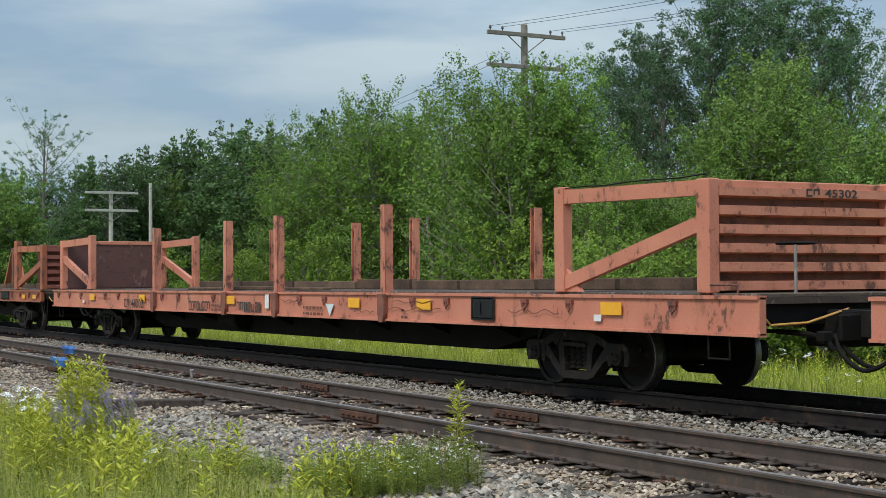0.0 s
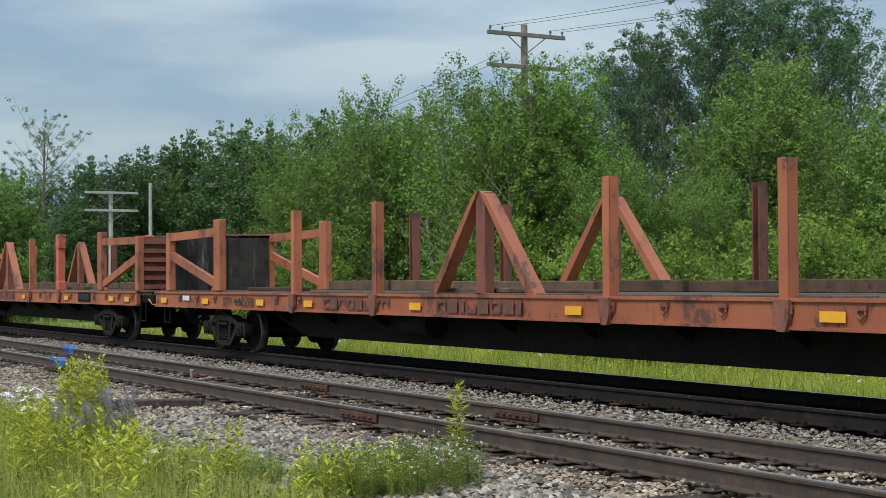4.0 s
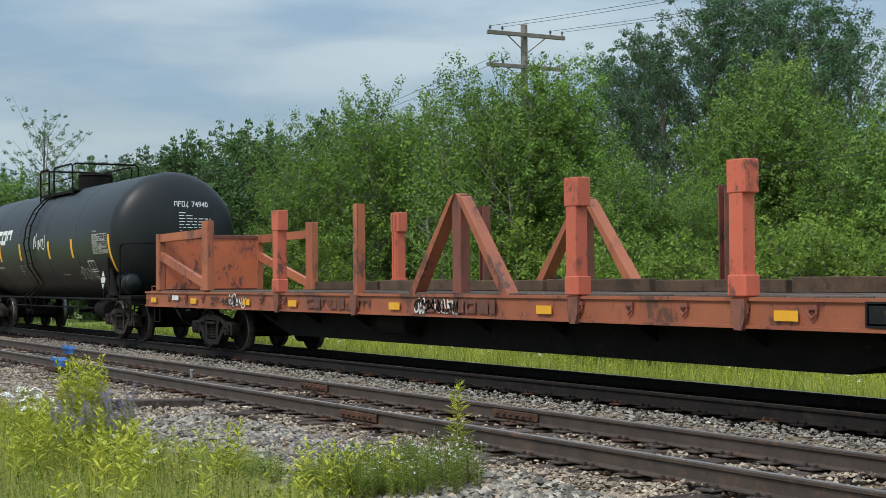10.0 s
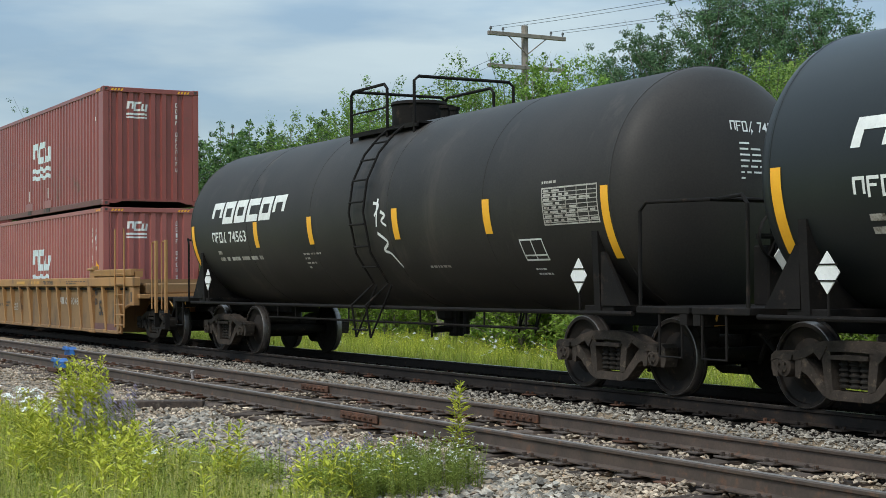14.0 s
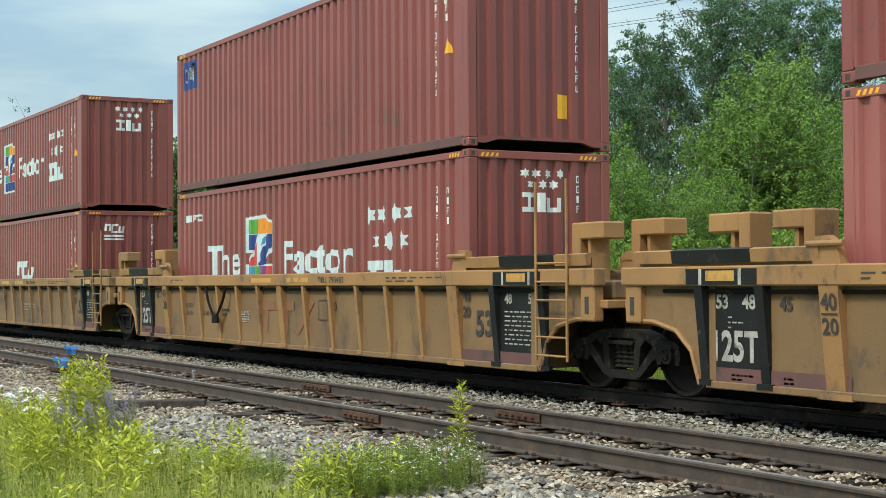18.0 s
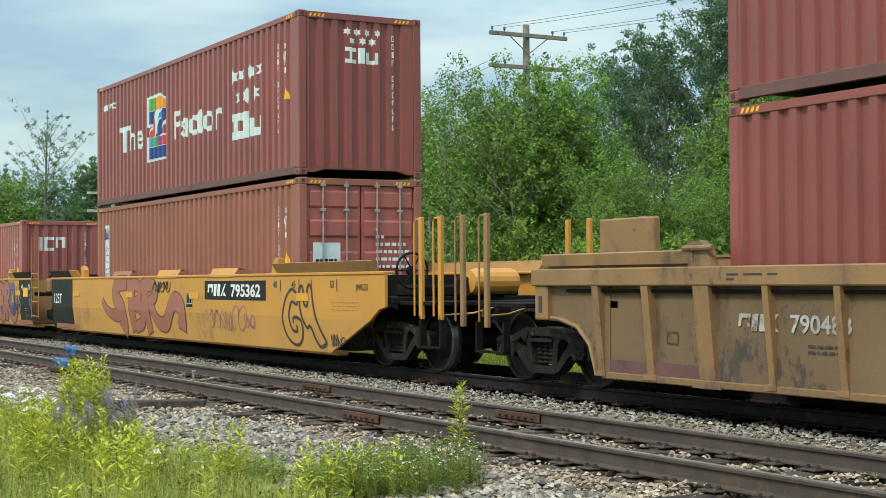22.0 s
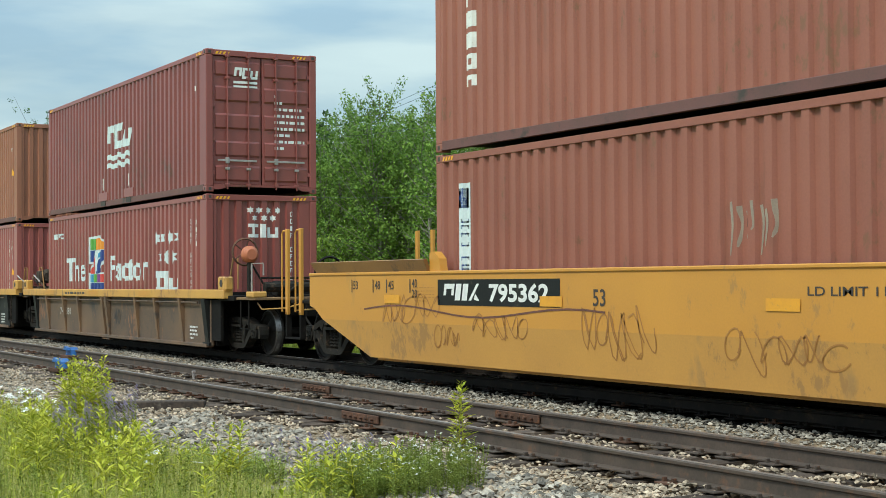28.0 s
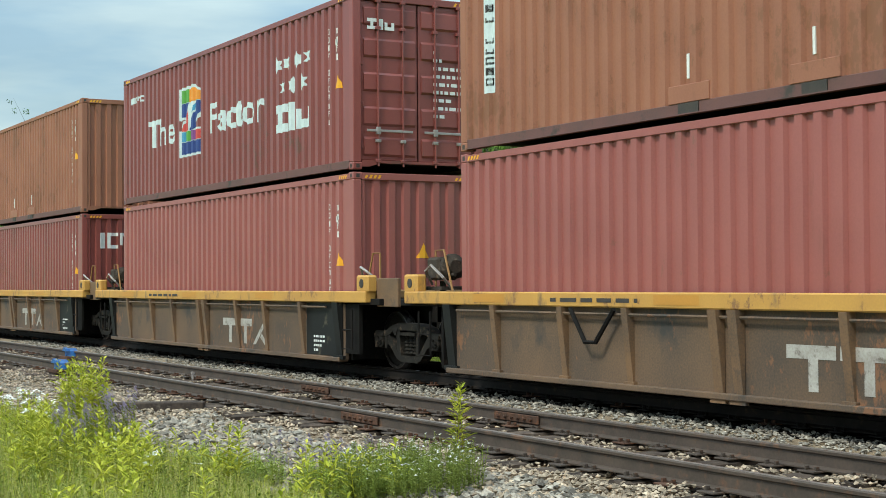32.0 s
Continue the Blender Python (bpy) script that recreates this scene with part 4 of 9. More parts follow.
        while x < hl - 5.5:
            l = rnd.uniform(1.6, 2.9)
            if rnd.random() < (0.97 if q > 0 else 0.3):
                part("bearing_timber", G().box(x, min(x + l, hl - 4), q * (hy - 0.35) - 0.09, q * (hy - 0.35) + 0.09, zd + 0.012, zd + 0.012 + (rnd.uniform(0.15, 0.2) if q > 0 else rnd.choice((0.05, 0.07))), 0.012), M_TIMBER, car)
            x += l + 0.12
    for x, q, mname, wide in posts:
        stake(car, x, q * (hy + 0.035), zd - 0.33 if not wide else zd - 0.1, ztop, mname, wide)
        part("stake_pocket", G().prism([(x - 0.11, zd - 0.03), (x + 0.11, zd - 0.03), (x + 0.105, zs + 0.1), (x + 0.06, zs - 0.03), (x - 0.06, zs - 0.03), (x - 0.105, zs + 0.1)], q * (hy + 0.045) - 0.03, q * (hy + 0.045) + 0.03), M_POCKET, car, "rusted stake pocket")
    if aframe is not None:
        for q in (-1, 1):
            y0 = q * (hy - 0.14)
            af = part("side_brace_frame", G().box(aframe - 0.12, aframe + 0.12, y0 - 0.08, y0 + 0.08, zd - 0.02, ztop - 0.02, 0.01), M_OXIDE, car, "a-shaped steel side brace")
            for s in (-1, 1):
                part("raker", G().prism([(aframe + s * 0.02, ztop), (aframe + s * 0.17, ztop - 0.06), (aframe + s * 1.42, zd - 0.01), (aframe + s * 1.22, zd - 0.01)], y0 - 0.085 - 0.02 * (q < 0), y0 + 0.085 + 0.02 * (q > 0)), M_ORANGE, af)
    (xe1, xi1, f1, r1, w1, sh1), (xe2, xi2, f2, r2, w2, sh2) = ends
    bulkhead(car, xe1, xi1, hy, zd, zt, f1, r1, w1, sh1)
    bulkhead(car, xe2, xi2, hy, zd, zt, f2, r2, w2, sh2)
    for s in (-1, 1):
        truck(car, s * wheel, 0.42, 0.89, M_TRUCK)
        coupler(car, s * (hl - 0.05), s)
        st = part("sill_step", G().tube([(s * (hl - 0.5), -hy + 0.03, zs + 0.05), (s * (hl - 0.5), -hy + 0.03, 0.5), (s * (hl - 0.85), -hy + 0.03, 0.5), (s * (hl - 0.85), -hy + 0.03, zs + 0.05)], 0.016, 6), M_BLACKSTEEL, car)
        part("grab_iron", G().tube([(s * (hl - 0.35), -hy + 0.02, zd), (s * (hl - 0.35), -hy + 0.02, zd + 0.1), (s * (hl - 0.85), -hy + 0.02, zd + 0.1), (s * (hl - 0.85), -hy + 0.02, zd)], 0.014, 6), M_OXIDE, car)
    if body_m is M_SALMON:
        st = part("brake_staff", G().tube([(hl - 0.3, -0.62, zd - 0.2), (hl - 0.3, -0.62, 1.72)], 0.018, 8), M_GALV, car, "hand brake staff with a flat wheel")
        part("brake_wheel", G().lathe([(0.2, 1.72), (0.22, 1.735), (0.2, 1.75), (0.18, 1.735), (0.2, 1.72)], 20, "z", (hl - 0.3, -0.62, 0)), M_BLACKSTEEL, st)
        for k in range(4):
            part("spoke", G().tube([(hl - 0.3, -0.62, 1.735), (hl - 0.3 + 0.2 * math.cos(k * 1.571), -0.62 + 0.2 * math.sin(k * 1.571), 1.735)], 0.01, 5), M_BLACKSTEEL, st)
        decal("number", car, blocks("cn", 0.0, 0.2, 2.275, 2.365, 0.24) + lettering("45302", 0.28, 2.275, 0.09, 0.5, 0.02), M_DARKLET, lambda a, b: (12.85 + 0.115, a, b), label="dark car number")
    # gear at the front end
    part("draft_gear", G().box(hl - 0.5, hl + 0.1, -0.32, 0.32, 0.62, 1.02, 0.03).box(hl + 0.1, hl + 0.16, -0.42, 0.42, 0.68, 0.98, 0.02), M_BLACKSTEEL, car)
    part("angle_cock", G().tube(bend([(hl - 0.6, -0.62, zs + 0.02), (hl - 0.1, -0.62, zs), (hl + 0.12, -0.6, zs - 0.06), (hl + 0.2, -0.56, zs - 0.16)]), 0.03, 8).box(hl + 0.05, hl + 0.17, -0.68, -0.54, zs - 0.08, zs + 0.04, 0.015), M_BLACKSTEEL, car)
    hose = [(hl + 0.1, -0.45, zs), (hl + 0.25, -0.5, zs - 0.2), (hl + 0.5, -0.45, zs - 0.36), (hl + 0.75, -0.35, zs - 0.26), (hl + 0.95, -0.3, zs - 0.05)]
    part("brake_hose", G().tube(bend(hose), 0.026, 8), M_BLACKSTEEL, car)
    face = lambda a, b: (a, -hy - 0.036, b)
    for mname, polys, mm, lab in marks:
        for group in ([p] for p in polys) if mname in ("reflector", "tag") else (polys,):
            decal(mname, car, group, mm, face, label=lab)
    return car


def reflectors(xs, zd, w=0.34, h=0.14):
    return [rect(x - w / 2, x + w / 2, zd - 0.25, zd - 0.25 + h) for x in xs]


ZD1, ZD2 = 1.19, 1.17
post_rows = [(x, q, M_STAKE, False) for x in (5.3, 1.15, -1.3, -5.5) for q in (-1, 1)]
marks1 = [("reflector", reflectors((11.2, 6.6, 4.3, -1.0, -6.3, -10.1), ZD1, 0.42, 0.15), M_YELLOW, "yellow reflector patches"),
          ("number", blocks("cn", -7.55, -7.2, 0.80, 0.99, 0.22) + lettering("45302", -7.05, 0.80, 0.19, 0.85), M_DARKLET, "dark car number"),
          ("owner_name", blocks("conouccn", -3.28, -2.1, 0.79, 0.98, 0.24) + blocks("nnllouol", -0.68, 0.45, 0.80, 0.99, 0.24), M_DARKLET, "worn dark blocks of a painted name"),
          ("data_panel", [rect(7.95, 8.55, 0.82, 1.14)], M_SOOT, "black data panel"),
          ("data_print", frame_of(7.98, 8.52, 0.84, 1.12, 0.015) + [rect(8.2, 8.23, 0.9, 1.06)], M_WHITE, ""),
          ("tag", [rect(10.85, 11.0, 0.86, 0.94), rect(0.68, 0.86, 0.88, 1.13), rect(-10.9, -10.75, 0.86, 0.94)], M_WHITE, ""),
          ("arrow", [[(3.25, 0.99), (3.57, 0.99), (3.41, 0.79)]], M_PALE, "pale painted triangle"), ("fine_print", bars(2.35, 3.15, 0.8, 1.0, 2, 14, 0.4) + bars(5.9, 6.4, 0.8, 1.0, 2, 15, 0.4) + bars(-2.0, -1.4, 0.8, 0.98, 2, 16, 0.4), M_FADEDARK, "")] + [("rust_line", [[(x0 + l * k / 12, z0 + w * math.sin(k * 1.3 + x0)), (x0 + l * (k + 1) / 12, z0 + w * math.sin(k * 1.3 + 1.3 + x0)), (x0 + l * (k + 1) / 12, z0 + w * math.sin(k * 1.3 + 1.3 + x0) + 0.014), (x0 + l * k / 12, z0 + w * math.sin(k * 1.3 + x0) + 0.014)] for k in range(12)], M_POCKET, "dark rusty scrape line") for x0, l, z0, w in ((1.4, 0.9, 1.02, 0.018), (5.5, 1.6, 0.93, 0.03), (5.6, 1.3, 1.04, 0.02), (-6.4, 0.8, 0.98, 0.025), (8.9, 1.2, 0.95, 0.03), (-9.6, 1.0, 1.0, 0.02), (4.3, 0.7, 0.88, 0.015))]
end1 = ((12.85, 10.05, M_SALMON, M_SALMON_RUST, M_MAROONWOOD, False), (-13.0, -10.45, M_SALMON, M_SALMON_RUST, M_MAROONWOOD, True))
flat_car(-25.6, 13.75, 1.40, 0.76, ZD1, M_SALMON, "long salmon-pink flat car with rust-streaked end bulkheads and stakes", post_rows, None, 2.47, 2.52, end1, 9.95, marks1)
flat_car(3.45, 13.75, 1.40, 0.76, ZD1, M_SALMON, "salmon-pink bulkhead flat car running ahead of its twin", post_rows, None, 2.47, 2.52, end1, 9.95, marks1)


def brown_flat(u, label, coral, liner, sheet, num, near_gone=(), frame_m=M_ORANGE, scrawl=()):
    posts = []
    for x in (6.2, 3.1, -3.1, -6.25):
        for q in (-1, 1):
            w = (x, q) in coral
            posts.append((x, q, M_CORAL if w else M_ORANGE if q < 0 else M_OXIDE, w))
    marks = [("reflector", reflectors((12.0, 10.8, 6.9, 2.4, -1.75, -5.6, -7.75, -10.6, -13.1), ZD2, 0.36, 0.11), M_YELLOW, "yellow reflector patches"),
             ("number", blocks("cn", -9.6, -9.2, 0.90, 1.07, 0.22) + lettering(num, -9.05, 0.90, 0.17, 0.95), M_DARKLET, "dark car number"),
             ("owner_name", blocks("cbnobufn", -5.0, -2.6, 0.90, 1.09, 0.2) + blocks("nblubobl", -1.1, 1.2, 0.90, 1.09, 0.2), M_FADEDARK, "worn dark blocks of a painted name"),
             ("data_panel", [rect(8.0, 9.0, 0.88, 1.13)], M_SOOT, "black data panel"),
             ("data_print", frame_of(8.03, 8.48, 0.9, 1.11, 0.018) + frame_of(8.53, 8.97, 0.9, 1.11, 0.018), M_GRIMEWHITE, ""),
             ("tag", [rect(-11.9, -11.5, 0.98, 1.08)], M_WHITE, "")]
    if scrawl:
        marks.append(("scrawl", list(scrawl), M_WHITE, "white spray-painted scrawl"))
    ends = ((12.62, 9.72, frame_m, M_OXIDE, M_DARKWOOD, False), (-12.95, -10.05, frame_m, M_OXIDE, liner, sheet))
    return flat_car(u, 13.72, 1.22, 0.84, ZD2, M_ORANGE, label, posts, 0.0, 2.43, 2.60, ends, 10.0, marks, 1.1)


def scrawl(x0, x1, z0, z1, seed, n=9, w=0.03):
    """A tangle of looping spray strokes."""
    r, out = random.Random(seed), []
    for i in range(n):
        cx, rx = x0 + (x1 - x0) * (i + 0.5) / n, (x1 - x0) / n * r.uniform(0.4, 0.75)
        cz, rz = (z0 + z1) / 2 + (z1 - z0) * r.uniform(-0.12, 0.12), (z1 - z0) * r.uniform(0.25, 0.5)
        p, q, turns = r.uniform(0, 6.28), r.choice((1.0, 1.5, 2.0)), r.uniform(0.7, 1.3)
        pts = []
        for k in range(15):
            a = p + turns * 2 * math.pi * k / 14
            pts.append((cx + rx * math.cos(a) + 0.2 * rx * k / 14, cz + rz * math.sin(a * q + 0.4)))
        for (xa, za), (xb, zb) in zip(pts, pts[1:]):
            d = math.hypot(xb - xa, zb - za) or 1
            ox, oz = -(zb - za) / d * w / 2, (xb - xa) / d * w / 2
            out.append([(xa + ox, za + oz), (xb + ox, zb + oz), (xb - ox, zb - oz), (xa - ox, za - oz)])
    return out


brown_flat(-53.95, "long rusty orange flat car with a-frame braces and plank bulkheads", (), M_DARKWOOD, False, "44278", scrawl=())
brown_flat(-81.65, "rusty orange-brown flat car with coral capped stakes and dark plank bulkhead", ((6.2, -1), (6.2, 1), (-6.25, -1), (-6.25, 1)), M_DARKWOOD, False, "44269", scrawl=scrawl(-7.2, -6.1, 0.86, 1.13, 3))
brown_flat(-109.1, "worn orange-brown flat car with coral stakes and orange lined bulkhead", ((6.2, -1), (-6.25, -1), (-6.25, 1), (3.1, -1)), M_CORAL_WORN, True, "44291", scrawl=scrawl(-1.1, 0.2, 0.88, 1.12, 4) + scrawl(-8.6, -7.8, 0.86, 1.12, 5, 5))


# ---------------------------------------------------------------- tank cars
def tank_car(u, label, paint, num, cap_label, top):
    car = start_car("tank_car", u, label, "tank car", "tank cars of the train")
    R, zc, hl = 1.525, 2.44, 7.1
    prof = [(0.0, -hl - 0.62)]
    for i in range(1, 10):
        a = math.pi / 2 * i / 9
        prof.append((R * math.sin(a), -hl - 0.62 * math.cos(a)))
    body = prof + [(R, x) for x in (-4.7, -2.35, 0, 2.35, 4.7)] + [(r, -a) for r, a in reversed(prof)]
    shell = part("tank_shell", G().lathe(body, 72, "x", (0, 0, zc)), paint, car, smooth=50)
    for x in (-hl, -4.2, -1.4, 1.4, 4.2, hl):
        part("weld_seam", G().lathe([(R - 0.01, x - 0.02), (R + 0.004, x - 0.012), (R + 0.004, x + 0.012), (R - 0.01, x + 0.02)], 72, "x", (0, 0, zc)), paint, shell, smooth=60)
    # running boards, sills and saddles
    for s in (-1, 1):
        part("stub_sill", G().box(min(s * 5.0, s * 8.5), max(s * 5.0, s * 8.5), -0.3, 0.3, 0.78, 1.05, 0.02), M_BLACKSTEEL, car)
        part("end_platform", G().box(min(s * 7.5, s * 8.45), max(s * 7.5, s * 8.45), -1.45, 1.45, 0.98, 1.06, 0.01).box(min(s * 8.3, s * 8.42), max(s * 8.3, s * 8.42), -1.45, 1.45, 0.86, 0.98), M_BLACKSTEEL, car)
        part("saddle", G().prism([(-1.42, 1.0), (1.42, 1.0), (1.46, 1.95), (1.36, 1.95), (1.28, 1.62), (0.9, 1.21), (0.0, 0.93), (-0.9, 1.21), (-1.28, 1.62), (-1.36, 1.95), (-1.46, 1.95)], s * 6.7 - 0.06, s * 6.7 + 0.06, "x").box(s * 6.7 - 0.3, s * 6.7 + 0.3, -1.4, 1.4, 0.98, 1.06, 0.01), M_BLACKSTEEL, car)
        rail = [(s * 7.55, -1.42, 1.05), (s * 7.55, -1.42, 2.15), (s * 7.65, -1.40, 2.25), (s * 8.4, -1.1, 2.25), (s * 8.4, 1.1, 2.25), (s * 7.65, 1.40, 2.25), (s * 7.55, 1.42, 2.15), (s * 7.55, 1.42, 1.05)]
        part("end_railing", G().tube(rail, 0.022, 8), M_BLACKSTEEL, car)
        truck(car, s * 6.45, 0.457, 0.92, M_TRUCKDUST)
        coupler(car, s * 8.35, s, 0.86)
        part("sill_step", G().tube([(s * 7.9, -1.42, 0.98), (s * 7.9, -1.42, 0.5), (s * 8.3, -1.42, 0.5), (s * 8.3, -1.42, 0.98)], 0.018, 6), M_BLACKSTEEL, car)
        for q in (-1, 1):
            x = s * 6.36
            pl = part("placard", G().prism([(x - 0.17, 1.42), (x, 1.21), (x + 0.17, 1.42), (x, 1.63)], q * 1.455 - 0.006, q * 1.455 + 0.006), M_WHITE, car, "white diamond placard")
            for z in (1.34, 1.5):
                part("placard_slot", G().box(x - 0.14, x + 0.14, q * 1.462 - 0.006, q * 1.462 + 0.006, z - 0.008, z + 0.008), M_BLACKSTEEL, pl)
            part("placard_bracket", G().tube([(x, q * 1.44, 1.0), (x, q * 1.44, 1.5)], 0.016, 6), M_BLACKSTEEL, car)
    part("placard", G().prism([(-0.2, 1.62), (0.0, 1.38), (0.2, 1.62), (0.0, 1.86)], 8.43, 8.445, "x"), M_WHITE, car, "white diamond placard")
    for q in (-1, 1):
        part("side_rail", G().tube([(-7.4, q * 1.42, 0.97), (7.4, q * 1.42, 0.97)], 0.028, 8), M_BLACKSTEEL, car)
    part("walkway_rod", G().tube([(-4.6, -0.9, 0.72), (4.6, -0.9, 0.72)], 0.02, 6), M_BLACKSTEEL, car)
    for x in (-4.2, -3.4, -1.2, 1.3, 3.2, 4.3):
        part("hanger", G().tube([(x, -0.9, 0.97), (x, -0.9, 0.72)], 0.016, 6).box(x - 0.03, x + 0.03, -0.95, 0.0, 0.93, 0.97), M_BLACKSTEEL, car)
    part("outlet_valve", G().lathe([(0.0, 0.5), (0.12, 0.5), (0.12, 0.62), (0.2, 0.64), (0.2, 0.74), (0.3, 0.78), (0.34, 1.0), (0, 1.0)], 16, "z", (0.85, 0, 0)).tube([(0.85, 0, 0.62), (0.85, -0.45, 0.6)], 0.05, 8).tube([(0.85, -0.45, 0.72), (0.85, -0.45, 0.48)], 0.02, 6), M_BLACKSTEEL, car, "bottom outlet valve")
    for x in (1.2, 1.5):
        part("drain_pipe", G().tube([(x, -0.2, 1.0), (x, -0.2, 0.55)], 0.05, 8), M_BLACKSTEEL, car)
    part("brake_cylinder", G().lathe([(0, -0.42), (0.19, -0.4), (0.22, -0.33), (0.22, 0.33), (0.19, 0.4), (0, 0.42)], 18, "x", (4.3, -0.75 if cap_label == "a" else 0.4, 0.7)), M_BLACKSTEEL, car, "round brake reservoir")
    part("hand_brake", G().lathe([(0.27, 8.35), (0.285, 8.38), (0.27, 8.41), (0.25, 8.38), (0.27, 8.35)], 20, "x", (0, -0.1, 1.85)).box(8.3, 8.38, -0.13, -0.07, 1.6, 2.1).box(8.3, 8.38, -0.35, 0.15, 1.82, 1.88).box(8.1, 8.36, -0.22, 0.02, 1.05, 1.75, 0.02), M_BLACKSTEEL, car, "hand brake wheel on its housing")
    for k in range(6):
        part("spoke", G().tube([(8.38, -0.1, 1.85), (8.38, -0.1 + 0.27 * math.cos(k * 1.047), 1.85 + 0.27 * math.sin(k * 1.047))], 0.012, 5), M_BLACKSTEEL, car)
    if cap_label == "a":
        rs = part("air_reservoir", G().lathe([(0, -0.56), (0.16, -0.54), (0.24, -0.46), (0.25, -0.4), (0.25, 0.4), (0.24, 0.46), (0.16, 0.54), (0, 0.56)], 20, "x", (7.0, -1.1, 1.33)), M_TANK, car, "black air reservoir on the end platform", smooth=40)
        for x in (6.65, 7.35):
            part("strap", G().lathe([(0.252, x - 0.03), (0.262, x - 0.03), (0.262, x + 0.03), (0.252, x + 0.03)], 20, "x", (0, -1.1, 1.33)), M_BLACKSTEEL, rs)
        part("gauge_cap", G().lathe([(0.0, 8.42), (0.06, 8.42), (0.06, 8.38)], 12, "x", (0, 0.02, 1.87)), M_GRIMEWHITE, car)
    for q in (-1, 1):
        for s in (-1, 1):
            part("saddle_gusset", G().prism([(s * 6.78, 1.06), (s * 7.3, 1.06), (s * 6.84, 1.7), (s * 6.78, 1.7)], q * 1.40 - 0.025, q * 1.40 + 0.025), M_BLACKSTEEL, car)
    # top platform, dome and fittings
    p0, p1, xl, xd = top
    for y in (-0.66, 0.66):
        part("walkway", G().box(p0, p1 + 0.1, y - 0.22, y + 0.22, 3.80, 3.83), M_BLACKSTEEL, car)
        part("platform_edge", G().box(p0, p1 + 0.1, y * 1.36 - 0.02, y * 1.36 + 0.02, 3.75, 3.80), M_BLACKSTEEL, car)
    for x in (p0 + 0.2, p1 - 0.1):
        part("platform_leg", G().box(x - 0.04, x + 0.04, -0.85, 0.85, 3.68, 3.80), M_BLACKSTEEL, car)
    part("manway_dome", G().lathe([(0, 4.32), (0.46, 4.32), (0.48, 4.27), (0.45, 4.25), (0.45, 3.82)], 28, "z", (xd, 0, 0)), M_BLACKSTEEL, car, smooth=40)
    for x, r, h in ((xd + 0.75, 0.1, 0.2), (xd + 1.0, 0.07, 0.15), (xd - 0.75, 0.09, 0.18)):
        part("valve", G().tube([(x, 0.1, 3.9), (x, 0.1, 3.95 + h)], r, 10).tube([(x, 0.1, 3.95 + h), (x, 0.1, 4.0 + h)], r * 1.3, 10), M_BLACKSTEEL, car)
    for y in (-0.9, 0.9):
        spans = [(p0, xl - 0.32)] + ([(xl + 0.2, p1)] if p1 - xl > 1.2 else []) if y < 0 else [(p0, p1 - 0.6)]
        for x0, x1 in spans:
            p = [(x0, y, 3.62), (x0, y, 4.46), (x0 + 0.08, y, 4.52), (x1 - 0.1, y, 4.52), (x1, y, 4.44), (x1, y, 3.66)]
            part("guard_rail", G().tube(p, 0.026, 8), M_BLACKSTEEL, car)
            part("knee_rail", G().tube([(x0, y, 4.14), (x1, y, 4.14)], 0.016, 6), M_BLACKSTEEL, car)
    for x in (p0, p1):
        part("cross_rail", G().tube([(x, -0.9, 3.62), (x, -0.9, 4.46), (x, -0.82, 4.53), (x, 0.82, 4.53), (x, 0.9, 4.46), (x, 0.9, 3.66)], 0.026, 8), M_BLACKSTEEL, car)
    # ladder bent round the shell
    for q in (-1, 1):
        lad = None
        for x in (xl - 0.25, xl + 0.25):
            pts = [(x, q * 1.5, 0.5), (x, q * 1.58, 1.0)] + [(x, q * (R + 0.1) * math.cos(a), zc + (R + 0.1) * math.sin(a)) for a in (-0.75, -0.4, 0.0, 0.3, 0.6, 0.85, 1.0)]
            g = G().tube(pts, 0.02, 6)
            if lad is None:
                lad = part("ladder", g, M_BLACKSTEEL, car)
            else:
                part("ladder_rail", g, M_BLACKSTEEL, lad)
        for k in range(10):
            a = -0.98 + k * 0.215
            y, z = ((R + 0.1) * math.cos(a), zc + (R + 0.1) * math.sin(a)) if k > 1 else (1.56, 0.62 + 0.35 * k)
            part("rung", G().tube([(xl - 0.25, q * y, z), (xl + 0.25, q * y, z)], 0.016, 6), M_BLACKSTEEL, lad)
        for s in (-1, 1):
            part("ladder_stay", G().tube([(xl + s * 0.25, q * 1.5, 0.5), (xl + s * 0.25 + 0.55, q * 1.42, 1.3)], 0.016, 6), M_BLACKSTEEL, lad)
    # paint on the shell
    def on_shell(a, b):
        d = min(1.0, max(-1.0, (b - zc) / R))
        return (a, -math.sqrt(max(0.0, 1 - d * d)) * (R + 0.005), zc + d * (R + 0.005))
    cuts = [zc - 1.3 + 0.09 * i for i in range(29)]
    sh = lambda n, p, m, lab="": decal(n, car, p, m, on_shell, cuts, 1, lab)
    sh("owner_name", blocks("noocon", -6.0, -2.5, 2.47, 2.88, 0.24, 0.10, 0.14), M_WHITE, "large white blocks of a painted name")
    sh("number", blocks("nfox", -5.95, -5.25, 2.12, 2.32, 0.22) + lettering(num, -5.1, 2.12, 0.20, 0.85), M_WHITE, "white car number")
    sh("small_print", bars(-5.8, -3.7, 1.78, 2.02, 2, 4), M_GRIMEWHITE)
    sh("data_grid", frame_of(5.66, 6.86, 2.05, 2.52, 0.018) + [rect(5.66, 6.86, 2.08 + 0.0525 * k, 2.09 + 0.0525 * k) for k in range(9)] + [rect(x, x + 0.014, 2.06, 2.51) for x in (6.18, 6.42, 6.64)] + bars(5.7, 6.84, 2.095, 2.515, 8, 7, 0.5) + bars(5.66, 6.0, 2.57, 2.61, 1, 8, 0.8), M_GRIMEWHITE, "white stencilled data table")
